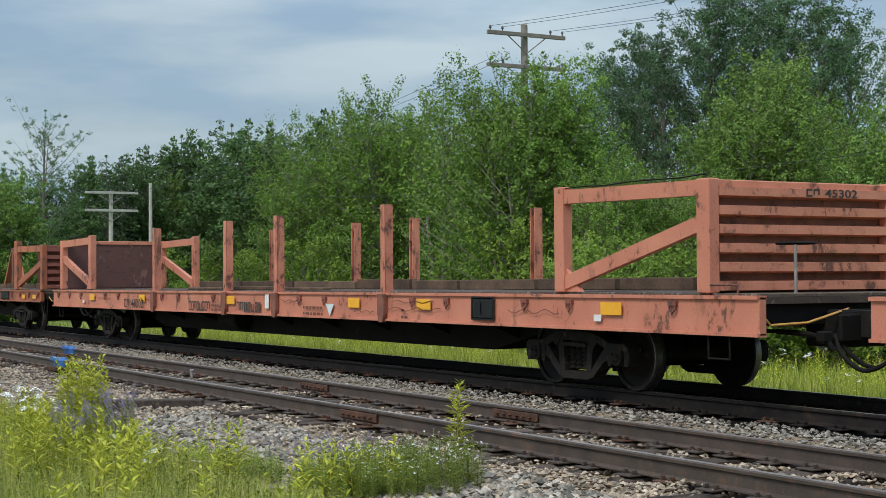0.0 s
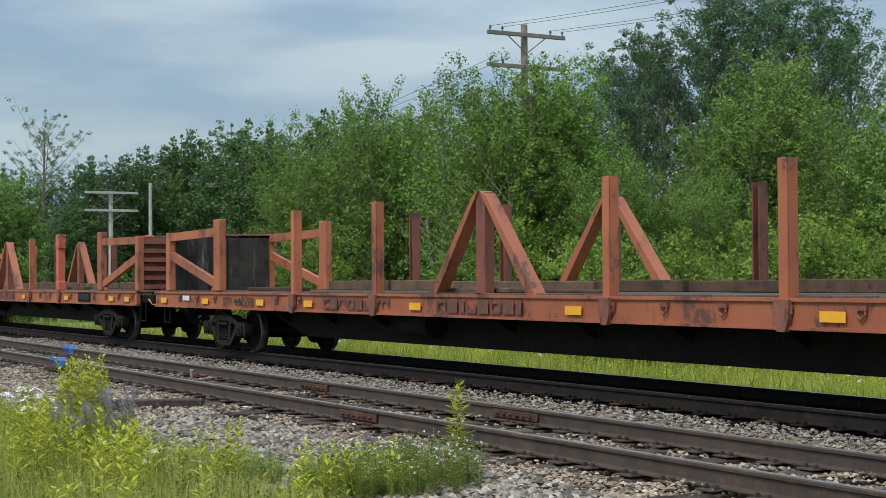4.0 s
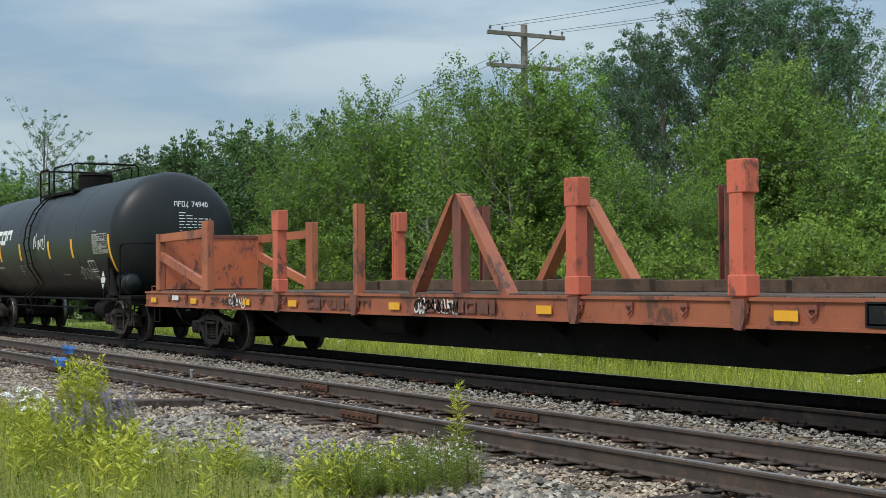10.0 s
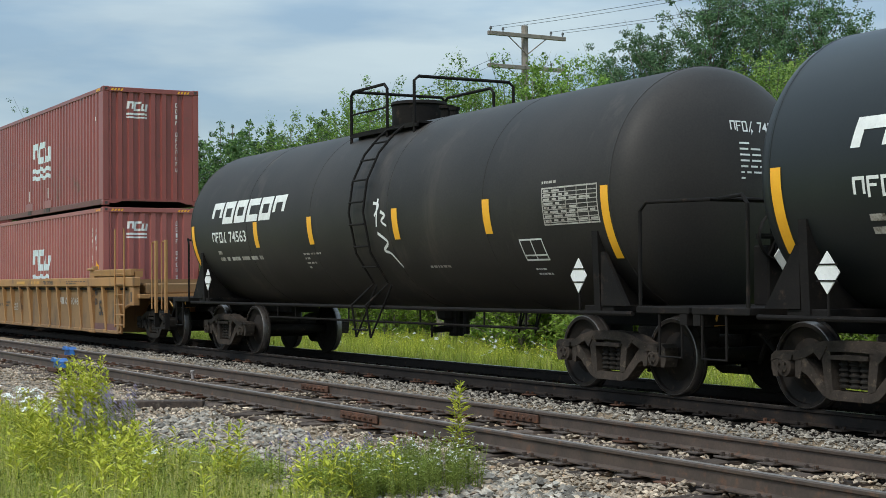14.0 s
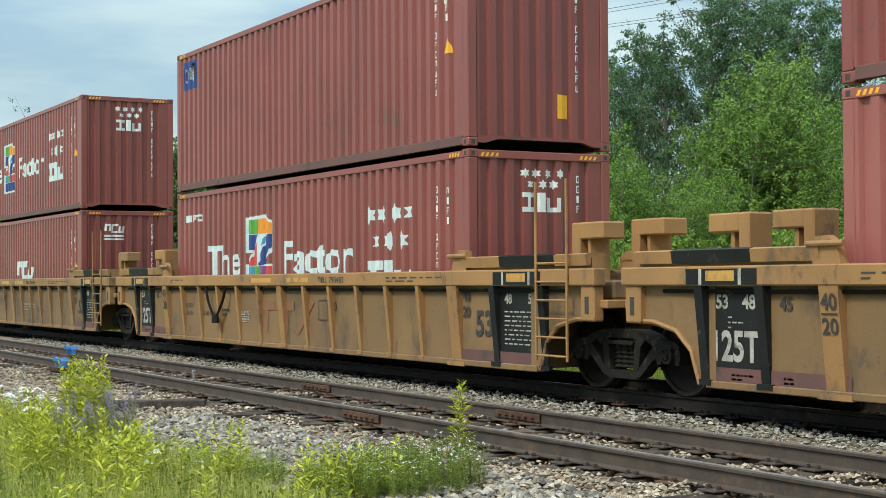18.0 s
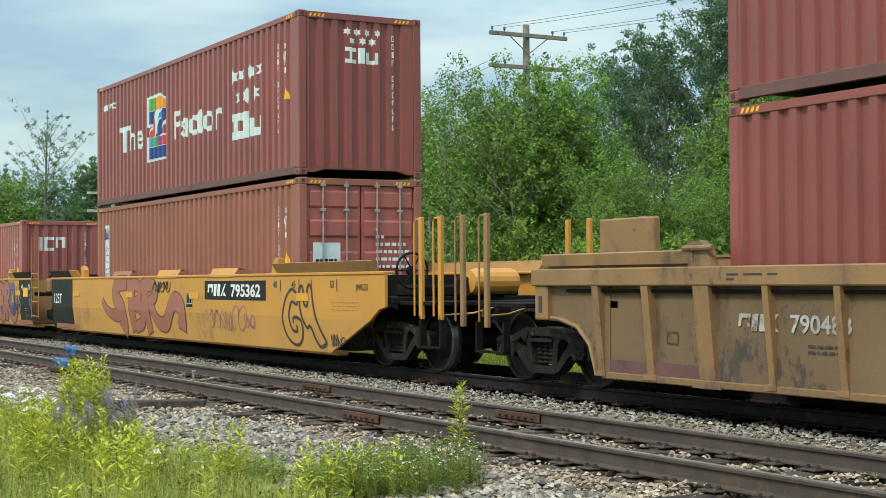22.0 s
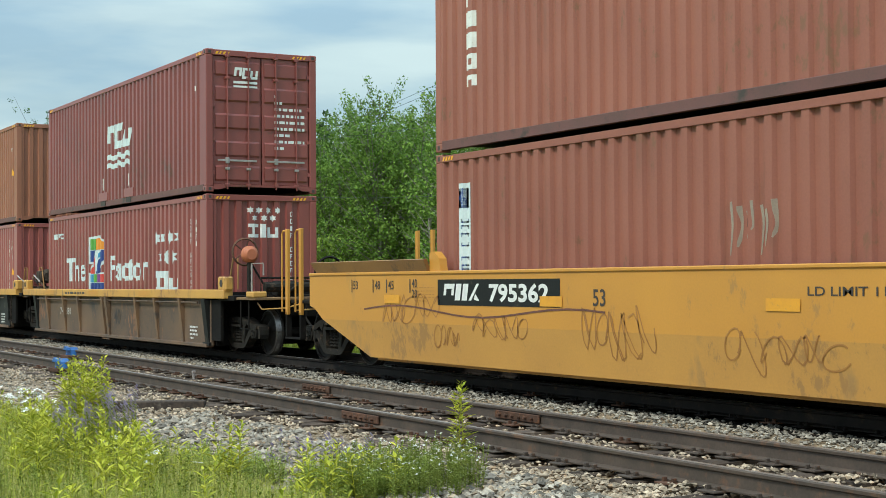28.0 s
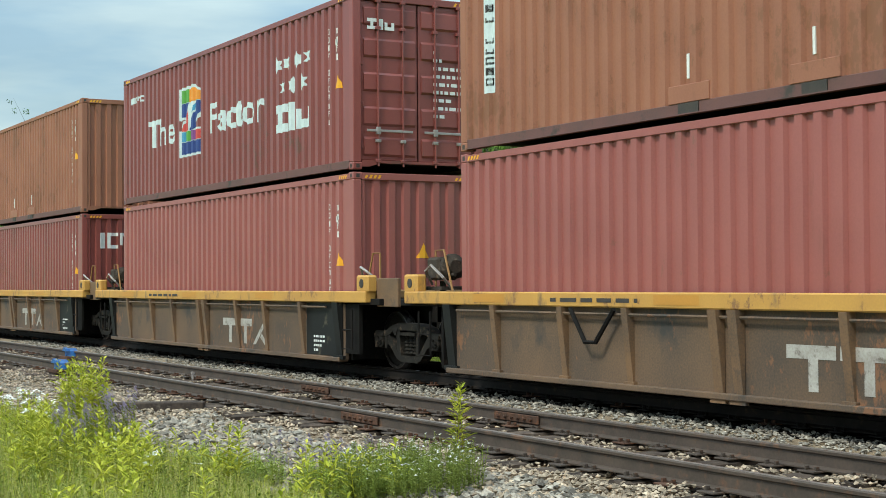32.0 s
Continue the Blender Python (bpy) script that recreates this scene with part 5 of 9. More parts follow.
    sh("data_box", frame_of(4.96, 5.5, 1.62, 1.9, 0.022) + [rect(5.22, 5.24, 1.62, 1.9), rect(4.96, 5.5, 1.68, 1.70)] + bars(5.05, 5.45, 1.44, 1.56, 2, 9, 0.4), M_WHITE)
    sh("fine_print", bars(-1.9, -1.2, 1.6, 1.9, 4, 11, 0.4) + bars(2.3, 2.9, 1.56, 1.62, 1, 12), M_GRIMEWHITE)
    for x in (-3.78, -1.42, 1.65, 3.85 if cap_label == "a" else 4.29):
        sh("reflector", [rect(x - 0.09, x + 0.09, 1.99, 2.45)], M_YELLOW, "orange-yellow reflector strip")
    for x in (-7.0, 7.0):
        sh("reflector", [rect(x - 0.075, x + 0.075, 1.62, 2.48)], M_YELLOW, "orange-yellow reflector band")
    if cap_label == "a":
        tag = [[(0.14, 2.28), (0.22, 2.62), (0.36, 2.34), (0.42, 2.7)], [(0.54, 2.28), (0.56, 2.5)], [(0.64, 2.24), (0.7, 2.5), (0.78, 2.34), (0.87, 2.52), (0.92, 2.28)], [(0.98, 2.5), (1.14, 2.5), (1.02, 2.3), (1.22, 2.26)], [(1.3, 2.64), (1.28, 2.3)]]
        sh("scrawl", scrawl(3.85, 5.3, 1.4, 1.75, 22, 7, 0.022), M_GRIMEWHITE, "thin spray-painted scrawl")
    else:
        tag = [[(0.96, 2.56), (1.14, 2.52), (1.0, 2.36)], [(1.12, 2.62), (1.04, 2.2)], [(1.2, 2.42), (1.34, 2.36), (1.22, 2.28), (1.37, 2.2)], [(1.04, 2.1), (1.3, 1.96), (1.12, 1.84), (1.3, 1.78), (1.46, 1.58)]]
    sh("scrawl", [q for p in tag for q in stroke(p, 0.05, 0.035)], M_WHITE, "white spray-painted tag")
    # print on the front head
    def on_head(a, b):
        q = min(0.999, ((a * a) + (b - zc) ** 2) / (R * R))
        return (hl + 0.62 * math.sqrt(1 - q) + 0.006, a, b)
    decal("number", car, blocks("nfox", -0.15, 0.2, 3.12, 3.25, 0.22) + lettering(num, 0.28, 3.12, 0.13, 0.42), M_WHITE, on_head, [-0.1 + 0.1 * i for i in range(10)], 0, "white car number")
    decal("head_print", car, bars(-0.05, 0.75, 2.55, 3.04, 7, 15, 0.32), M_WHITE, on_head, [-0.1 + 0.1 * i for i in range(10)], 0)
    return car


tank_car(-131.65, "long black tank car with white lettering and a railed dome", M_TANK, "74940", "a", (-1.52, 1.75, -0.28, 0.8))
tank_car(-148.6, "dusty weathered black tank car with white lettering and railed dome", M_TANK2, "74563", "b", (-1.06, 1.15, 0.56, -0.35))


# ---------------------------------------------------------------- containers
CL, CW, CH = 12.192, 2.438, 2.896
PITCH_C = 0.2785


def corrugation(lo, hi):
    """Fold lines (position, depth) of a corrugated sheet."""
    out, x = [(lo, 0.0)], lo + 0.05
    while x < hi - 0.25:
        out += [(x + 0.0, 0.0), (x + 0.028, 0.048), (x + 0.138, 0.048), (x + 0.166, 0.0)]
        x += PITCH_C
    out.append((hi, 0.0))
    return out


FOLD_S, FOLD_E = corrugation(-CL / 2 + 0.16, CL / 2 - 0.16), corrugation(-CW / 2 + 0.16, CW / 2 - 0.16)


def depth_at(folds, v):
    for (a, da), (b, db) in zip(folds, folds[1:]):
        if a <= v <= b:
            return da + (db - da) * (v - a) / max(1e-9, b - a)
    return 0.0


def sheet_mesh(folds, z0, z1, side):
    pts, f = [], []
    for v, d in folds:
        for z in (z0, z1):
            pts.append((v, -(CW / 2 - 0.012) + d, z) if side else (CL / 2 - 0.02 - d, v, z))
    for i in range(len(folds) - 1):
        f.append((2 * i, 2 * i + 2, 2 * i + 3, 2 * i + 1))
    return G().add(pts, f).mesh("side_panel" if side else "end_panel")


SIDE_M, END_M = sheet_mesh(FOLD_S, 0.15, CH - 0.11, True), sheet_mesh(FOLD_E, 0.15, CH - 0.11, False)
ROOF = G()
for i in range(43):
    x = -CL / 2 + 0.12 + i * (CL - 0.24) / 43
    ROOF.box(x + 0.03, x + 0.2, -CW / 2 + 0.08, CW / 2 - 0.08, CH - 0.03, CH - 0.005)
ROOF.box(-CL / 2 + 0.1, CL / 2 - 0.1, -CW / 2 + 0.06, CW / 2 - 0.06, CH - 0.06, CH - 0.03)
ROOF_M = ROOF.mesh("roof")
POST_M = G().box(-0.075, 0.075, -0.075, 0.075, 0.118, CH - 0.118, 0.012).mesh("corner_post")
cst = G().box(-0.089, 0.089, -0.081, 0.081, 0.0, 0.118, 0.012)
CAST_M = cst.mesh("corner_casting")
HOLE_M = G().box(-0.032, 0.032, -0.083, 0.083, 0.028, 0.09).box(-0.091, 0.091, -0.03, 0.03, 0.028, 0.09).mesh("casting_hole")
TOPR_M = G().box(-CL / 2 + 0.178, CL / 2 - 0.178, -0.03, 0.03, CH - 0.115, CH - 0.02, 0.006).mesh("top_rail")
BOTR_M = G().box(-CL / 2 + 0.178, CL / 2 - 0.178, -0.025, 0.025, 0.02, 0.155, 0.006).box(-CL / 2 + 0.178, CL / 2 - 0.178, -0.05, 0.05, 0.02, 0.035).mesh("bottom_rail")
HEAD_M = G().box(-0.05, 0.05, -CW / 2 + 0.16, CW / 2 - 0.16, CH - 0.125, CH - 0.01, 0.008).mesh("header")
SILL_M = G().prism([(-CW / 2 + 0.16, 0.155), (CW / 2 - 0.16, 0.155), (CW / 2 - 0.16, 0.05), (CW / 2 - 0.3, 0.05), (CW / 2 - 0.5, 0.11), (-CW / 2 + 0.5, 0.11), (-CW / 2 + 0.3, 0.05), (-CW / 2 + 0.16, 0.05)], -0.05, 0.05, "x").mesh("end_sill")
FLOOR_M = G().box(-CL / 2 + 0.1, CL / 2 - 0.1, -CW / 2 + 0.06, CW / 2 - 0.06, 0.1, 0.15).mesh("floor")


def container(u, zb, paint, label, door=False, marks=(), end_marks=(), pockets=False):
    """A forty-foot high-cube container whose base lies at zb; door: doors at the leading end."""
    c = thing("shipping_container", (u, YC, zb), label, "shipping container", "containers on the train")
    MOVERS.append((c, u, YC, zb))
    part("floor", FLOOR_M, M_BLACKSTEEL, c)
    part("roof", ROOF_M, paint, c)
    for s in (-1, 1):
        part("side_panel", SIDE_M, paint, c, at=pose(0, 0, 0, 0, 0, 0 if s < 0 else 180))
        part("top_rail", TOPR_M, paint, c, at=(0, s * (CW / 2 - 0.03), 0))
        # darker than the paint above: dirt plus painted-in shade
        part("bottom_rail", BOTR_M, M_BOTRAIL, c, "grimy bottom rail", at=(0, s * (CW / 2 - 0.032), 0))
        part("header", HEAD_M, paint, c, at=(s * (CL / 2 - 0.055), 0, 0))
        part("end_sill", SILL_M, paint, c, at=(s * (CL / 2 - 0.055), 0, 0))
        if s < 0 or not door:
            part("end_panel", END_M, paint, c, at=pose(0, 0, 0, 0, 0, 0 if s > 0 else 180))
        for q in (-1, 1):
            x, y = s * (CL / 2 - 0.09), q * (CW / 2 - 0.082)
            part("corner_post", POST_M, paint, c, at=(x + s * 0.012, y + q * 0.004, 0))
            for z in (0.0, CH - 0.118):
                k = part("corner_casting", CAST_M, paint, c, at=(x, y, z))
                part("casting_hole", HOLE_M, M_DARKLET, k)
    if door:
        xd = CL / 2 - 0.05
        for q in (-1, 1):
            y0, y1 = sorted((q * 0.012, q * (CW / 2 - 0.165)))
            dg = G().box(xd - 0.05, xd, y0, y1, 0.16, CH - 0.13, 0.008)
            d = part("door", dg, M_REDDOOR if paint is M_BROWNRED else paint, c)
            for z in (0.22, 0.72, 1.28, 1.84, 2.36):
                part("pressed_rib", G().prism([(xd, z), (xd + 0.026, z + 0.04), (xd + 0.026, z + 0.28), (xd, z + 0.32)], y0 + 0.05, y1 - 0.05), M_REDDOOR if paint is M_BROWNRED else paint, d)
            for f in (0.28, 0.72):
                y = y0 + (y1 - y0) * f
                rod = part("lock_rod", G().tube([(xd + 0.055, y, 0.06), (xd + 0.055, y, CH - 0.05)], 0.017, 8), M_GALV if paint is M_BROWNRED else paint, d)
            part("lock_handle", G().box(xd + 0.05, xd + 0.075, y0 + 0.08, y1 - 0.12, 0.62, 0.66, 0.005).box(xd + 0.03, xd + 0.08, y0 + 0.25, y0 + 0.33, 0.58, 0.70, 0.008), M_GALV, d)
            for k in range(4):
                part("hinge", G().box(xd - 0.02, xd + 0.03, q * (CW / 2 - 0.17) - 0.03, q * (CW / 2 - 0.17) + 0.03, 0.35 + k * 0.68, 0.43 + k * 0.68, 0.006), paint, d)
            for f in (0.28, 0.72):
                for z in (0.12, 0.45, 2.3, 2.74):
                    y = y0 + (y1 - y0) * f
                    part("rod_bracket", G().box(xd, xd + 0.075, y - 0.045, y + 0.045, z, z + 0.05, 0.005), M_GALV if paint is M_BROWNRED or z == 0.45 else paint, d)
    # hazard stripes by the top corners
    stripe = lambda a, z: [[(a + 0.08 * i, z), (a + 0.08 * i + 0.045, z), (a + 0.08 * i + 0.075, z + 0.055), (a + 0.08 * i + 0.03, z + 0.055)] for i in range(4)]
    for a in (-CW / 2 + 0.2, CW / 2 - 0.55):
        decal("hazard_stripe", c, stripe(a, CH - 0.10), M_YELLOW, lambda p, q: (CL / 2 - 0.0035, p, q))
    decal("hazard_stripe", c, stripe(CL / 2 - 0.55, CH - 0.095) + stripe(-CL / 2 + 0.2, CH - 0.095), M_YELLOW, lambda p, q: (p, -CW / 2 - 0.003, q))
    if pockets:
        for x in (-1.0, 1.0):
            part("fork_pocket", G().box(x - 0.36, x + 0.36, -CW / 2 - 0.003, -CW / 2 + 0.02, 0.155, 0.36, 0.006), paint, c)
            part("pocket_mouth", G().box(x - 0.18, x + 0.18, -CW / 2 - 0.008, -CW / 2 + 0.04, 0.03, 0.15), M_DARKLET, c)
            part("pocket_mark", G().box(x - 0.02, x + 0.02, -CW / 2 - 0.002, -CW / 2 + 0.02, 0.42, 0.7), M_WHITE, c)
    on_side = lambda a, b: (a, -(CW / 2 - 0.012) + depth_at(FOLD_S, a) - 0.004, b)
    cuts = [v for v, d in FOLD_S]
    for mname, polys, mm, lab in marks:
        decal(mname, c, polys, mm, on_side, cuts, 0, lab)
    xe = CL / 2 - 0.02
    on_end = (lambda a, b: (CL / 2 - 0.018, a, b)) if door else (lambda a, b: (xe - depth_at(FOLD_E, a) + 0.004, a, b))
    for mname, polys, mm, lab in end_marks:
        decal(mname, c, polys, mm, on_end, [v for v, d in FOLD_E], 0, lab)
    return c


def slogan(low=0.0):
    """The white slogan with its coloured sign, stars and name, as plain blocks."""
    m = [("slogan", lettering("The", -4.3, 1.18, 0.58, 1.75, 0.022), M_PALE, "pale painted slogan word"),
         ("slogan", lettering("Factor", -0.5, 1.18, 0.58, 2.85, 0.022), M_PALE, "pale painted slogan word"),
         ("address", blocks("lbono", -5.6, -4.7, 2.28, 2.42, 0.25), M_PALE, "pale small painted blocks"),
         ("stars", [p for i in range(4) for p in star(2.95 + 0.44 * i, 1.98 + 0.10, 0.16)] + [p for i in range(3) for p in star(3.17 + 0.44 * i, 1.66, 0.155)], M_PALE, "seven pale stars"),
         ("owner_name", blocks("slbu"[:1] + "lu", 2.8, 4.35, 0.86, 1.36, 0.3), M_PALE, "pale blocks of a painted name"),
         ("sign_edge", [[sign(*q) for q in p] for p in (((-0.06, 0.54), (-0.06, 1.04), (0.8, 1.06), (1.06, 0.94), (1.06, 0.66), (1.0, 0.54)), ((0.22, 0.54), (1.0, 0.54), (0.72, 0.38), (-0.04, 0.38)), ((-0.06, -0.04), (1.06, -0.04), (1.06, 0.38), (-0.06, 0.38)))], M_PALE, "pale outline of a colourful sign")]
    return m


def sign(a, b):
    """A place on the slogan's upright sign, in shares of its width and height."""
    return (-2.2 + 1.1 * a, 0.86 + 1.34 * b)


def slogan_colours(c_on, c):
    cols = [("green", ((0.0, 0.8), (0.46, 0.8), (0.46, 1.0), (0.0, 1.0))), ("orange", ((0.46, 0.8), (1.0, 0.8), (1.0, 0.93), (0.82, 1.01), (0.46, 1.0))), ("navy", ((0.0, 0.58), (0.34, 0.58), (0.46, 0.79), (0.0, 0.79))),
            ("navy", ((1.0, 0.79), (0.9, 0.79), (0.46, 0.4), (0.46, 0.36), (0.7, 0.36), (1.0, 0.62))), ("red", ((0.44, 0.68), (0.44, 0.36), (0.04, 0.36), (0.26, 0.52))), ("sky", ((0.62, 0.62), (0.74, 0.78), (0.72, 0.66))),
            ("sky", ((0.0, 0.2), (0.24, 0.2), (0.24, 0.35), (0.0, 0.35))), ("green", ((0.24, 0.2), (0.5, 0.2), (0.5, 0.35), (0.24, 0.35))), ("violet", ((0.5, 0.2), (0.8, 0.2), (0.8, 0.35), (0.5, 0.35))), ("red", ((0.8, 0.2), (1.0, 0.2), (1.0, 0.35), (0.8, 0.35))), ("navy", ((0.0, 0.0), (1.0, 0.0), (1.0, 0.19), (0.0, 0.19)))]
    for k, p in cols:
        decal("colour_patch", c, [[sign(*q) for q in p]], ZC[k], lambda a, b: (a, -(CW / 2 - 0.012) + depth_at(FOLD_S, a) - 0.008, b), [v for v, d in FOLD_S], 0, k + " paint patch")


def wave_name(x0, x1, z0, h):
    """A name over waves, in pale blocks."""
    w = []
    for k in (0, 1):
        n = 8
        for i in range(n):
            a, b = x0 + (x1 - x0) * i / n, x0 + (x1 - x0) * (i + 1) / n
            f = lambda q: z0 - 0.22 * h - k * 0.34 * h + 0.09 * h * math.sin((q - x0) * 9.0)
            w.append([(a, f(a) - 0.2 * h), (b, f(b) - 0.2 * h), (b, f(b)), (a, f(a))])
    return ("owner_name", blocks("ncu", x0, x1, z0, z0 + h, 0.36, 0.06, 0.06) + w, M_PALE, "pale blocks of a painted name over waves")


END_STARS = ("owner_name", blocks("slu", -0.3, 0.35, 2.02, 2.3, 0.3) + [p for i in range(4) for p in star(-0.26 + 0.2 * i, 2.58, 0.075)] + [p for i in range(3) for p in star(-0.16 + 0.2 * i, 2.42, 0.075)], M_WHITE, "white stars over blocks of a painted name")
END_NUM = ("number", column(0.62, 0.85, 2.6, 12, 0.055), M_WHITE, "white column of figures")
END_WAVE = ("owner_name", blocks("ncu", -0.62, -0.1, 2.32, 2.55, 0.32, 0.03, 0.08) + [rect(-0.62, -0.1, 2.22, 2.27), rect(-0.62, -0.1, 2.14, 2.18)], M_WHITE, "white blocks of a painted name")
SIDE_NUM = [("number", column(5.13, 0.8, 2.45, 12, 0.065) + column(5.46, 1.85, 2.42, 4, 0.06), M_WHITE, "white column of figures"),
            ("caution_label", [[(5.42, 1.38), (5.60, 1.38), (5.51, 1.60)]], M_YELLOW, "yellow caution label"), ("plate", [rect(5.4, 5.5, 2.1, 2.2)], M_WHITE, "")]
PRINT = ("door_print", bars(0.28, 0.95, 0.9, 2.1, 9, 31, 0.42), M_WHITE, "white rows of small print")
LOWZ1, LOWZ2, LOWZ3 = 0.325, 0.30, 0.27


def pair(u, z, low, top):
    for i, kw in enumerate((low, top)):
        if not kw:
            continue
        c = container(u, z + i * (CH + 0.042), *kw[:2], **kw[2])
        if len(kw) > 3:
            slogan_colours(None, c)


pair(-168.85, LOWZ1, (M_ROSE, "faded rose-red corrugated container with pale lettering sunk in a well car", dict(marks=[wave_name(-0.7, 1.07, 1.40, 0.58)] + SIDE_NUM, end_marks=[END_WAVE, END_NUM])),
     (M_MAROON, "maroon corrugated container with pale lettering stacked on top", dict(marks=[wave_name(-0.68, 1.1, 1.42, 0.58)] + SIDE_NUM[2:], end_marks=[END_WAVE, END_NUM], pockets=True)))
pair(-188.3, LOWZ1, (M_MAROON, "maroon corrugated container with pale slogan and stars in a well car", dict(marks=slogan() + SIDE_NUM[:1], end_marks=[END_STARS, END_NUM]), 1),
     (M_MAROON, "plain maroon corrugated container with a small blue sign stacked on top", dict(marks=[("sign", [rect(-5.7, -5.0, 2.1, 2.68)], ZC["navy"], "small blue sign"), ("sign_mark", blocks("cno", -5.65, -5.1, 2.25, 2.55, 0.3), M_WHITE, ""), ("sign_corner", [rect(-5.3, -5.03, 2.36, 2.62)], M_YELLOW, "")] + SIDE_NUM, end_marks=[END_NUM, ("caution_label", [rect(0.3, 0.5, 0.45, 0.8)], M_YELLOW, "")])))
pair(-207.75, LOWZ1, (M_MAROON, "maroon corrugated container with pale lettering low in a well car", dict(marks=[wave_name(-0.7, 1.07, 1.10, 0.58)] + SIDE_NUM, end_marks=[END_WAVE, END_NUM])),
     (M_MAROON, "maroon corrugated container with pale slogan and stars stacked on top", dict(marks=slogan() + SIDE_NUM, end_marks=[END_STARS, END_NUM]), 1))
BANNER = [("banner", [rect(-5.5, -5.12, 0.95, 2.45)], M_PALE, "pale upright banner"), ("banner_print", column(-5.38, 1.0, 2.0, 9, 0.14) + [rect(-5.45, -5.18, 2.1, 2.38)], ZC["navy"], "")]
pair(-231.35, LOWZ2, (M_BROWNRED, "brown-red corrugated container with bright red doors in a yellow well car", dict(door=True, marks=BANNER + SIDE_NUM, end_marks=[("notice", [rect(-0.95, -0.42, 1.25, 1.75)], M_PALE, "pale notice"), ("notice_print", bars(-0.9, -0.48, 1.32, 1.5, 2, 33), ZC["navy"], ""), PRINT])),
     (M_MAROON, "maroon corrugated container with pale slogan stacked over red doors", dict(marks=slogan() + SIDE_NUM, end_marks=[END_STARS, END_NUM]), 1))
TEX = [("owner_name", blocks("lcn", -0.75, 0.05, 2.02, 2.42, 0.3), M_WHITE, "white blocks of a painted name"), END_NUM]
pair(-251.1, LOWZ2, (M_ROSE, "single rose-red corrugated container alone in a yellow well car", dict(marks=[("owner_name", blocks("l", -5.5, -5.3, 1.9, 2.4) + blocks("c", -5.55, -5.25, 1.4, 1.75) + blocks("n", -5.55, -5.25, 0.95, 1.25), M_WHITE, "white blocks of a painted name")] + SIDE_NUM, end_marks=TEX)), None)
pair(-270.75, LOWZ2, (M_BROWNRED, "brown-red corrugated container with pale banner in a yellow well car", dict(marks=BANNER + SIDE_NUM + [("scuff", [q for k in range(7) for q in stroke([(0.42 + 0.11 * k, 1.9 - 0.05 * (k % 3)), (0.45 + 0.11 * k, 1.65), (0.41 + 0.11 * k, 1.32 + 0.09 * (k % 4))], 0.05, 0.02)], M_FAINT, "pale scuffs")], end_marks=[END_NUM])),
     (M_BROWNRED, "rust-stained brown-red corrugated container with white upright lettering on top", dict(marks=[("owner_name", [p for i in range(6) for p in blocks("sfllon"[i], -5.28, -5.0, 2.3 - i * 0.3, 2.52 - i * 0.3, 0.3)], M_WHITE, "white upright blocks of a painted name")] + SIDE_NUM, end_marks=[END_NUM, ("caution_label", [rect(0.3, 0.5, 0.45, 0.8)], M_YELLOW, "")])))
pair(-292.45, LOWZ3, (M_MAROON, "maroon corrugated container with pale slogan and stars in a well car", dict(marks=slogan() + SIDE_NUM[:1], end_marks=[END_STARS, END_NUM]), 1),
     (M_MAROON, "maroon corrugated container with barred doors stacked on top", dict(door=True, marks=[wave_name(-0.7, 1.07, 1.35, 0.58)] + SIDE_NUM[2:], end_marks=[END_WAVE, PRINT], pockets=True)))
pair(-308.2, LOWZ3, (M_ROSE, "plain rose-red corrugated container low in a short well car", dict(marks=SIDE_NUM, end_marks=[END_NUM])),
     (M_RUSTRED, "faded rust-brown corrugated container with pale banner stacked on top", dict(marks=[("banner", [rect(-5.5, -5.15, 0.75, 2.6)], M_PALE, "pale upright banner"), ("banner_print", column(-5.4, 0.85, 2.3, 10, 0.14), M_DARKLET, "")] + SIDE_NUM[1:], end_marks=[END_NUM], pockets=True)))
pair(-323.85, LOWZ3, (M_ROSE, "plain rose-red corrugated container with a warning sign on its end", dict(marks=SIDE_NUM, end_marks=[("warning_sign", [[(-0.05, 1.5), (0.2, 1.5), (0.075, 1.75)]], M_YELLOW, "yellow warning triangle")])),
     (M_MAROON, "maroon container with slogan and barred doors on top", dict(door=True, marks=slogan() + SIDE_NUM, end_marks=[("owner_name", blocks("slu", -0.95, -0.45, 2.3, 2.48, 0.3), M_WHITE, ""), PRINT]), 1))
pair(-339.5, LOWZ3, (M_MAROON, "maroon corrugated container with white lettering on its end", dict(marks=SIDE_NUM, end_marks=[TEX[0]])),
     (M_RUSTRED, "faded rust-brown corrugated container stacked on top", dict(marks=SIDE_NUM, pockets=True)))


# ---------------------------------------------------------------- well cars
HW = 1.5


def rib_bar(x, z0, z1, y, w=0.09, d=0.12):
    """An upright tapered stiffener."""
    s = 1 if y > 0 else -1
    return G().prism([(y + s * d, z1), (y, z1), (y, z0), (y + s * 0.02, z0)], x - w / 2, x + w / 2, "x").box(x - w * 0.9, x + w * 0.9, min(y, y + s * 0.05), max(y, y + s * 0.05), z0 - 0.02, z0 + 0.04)


def platform_end(car, x, s, z, mname, tall):
    """The end structure over a truck."""
    e = part("end_platform", G().box(min(x - s * 1.2, x + s * 1.1), max(x - s * 1.2, x + s * 1.1), -0.45, 0.45, 0.72, 1.02, 0.03).box(min(x - s * 1.3, x + s * 0.5), max(x - s * 1.3, x + s * 0.5), -HW + 0.1, HW - 0.1, 1.02, 1.12, 0.01), mname, car)
    return e


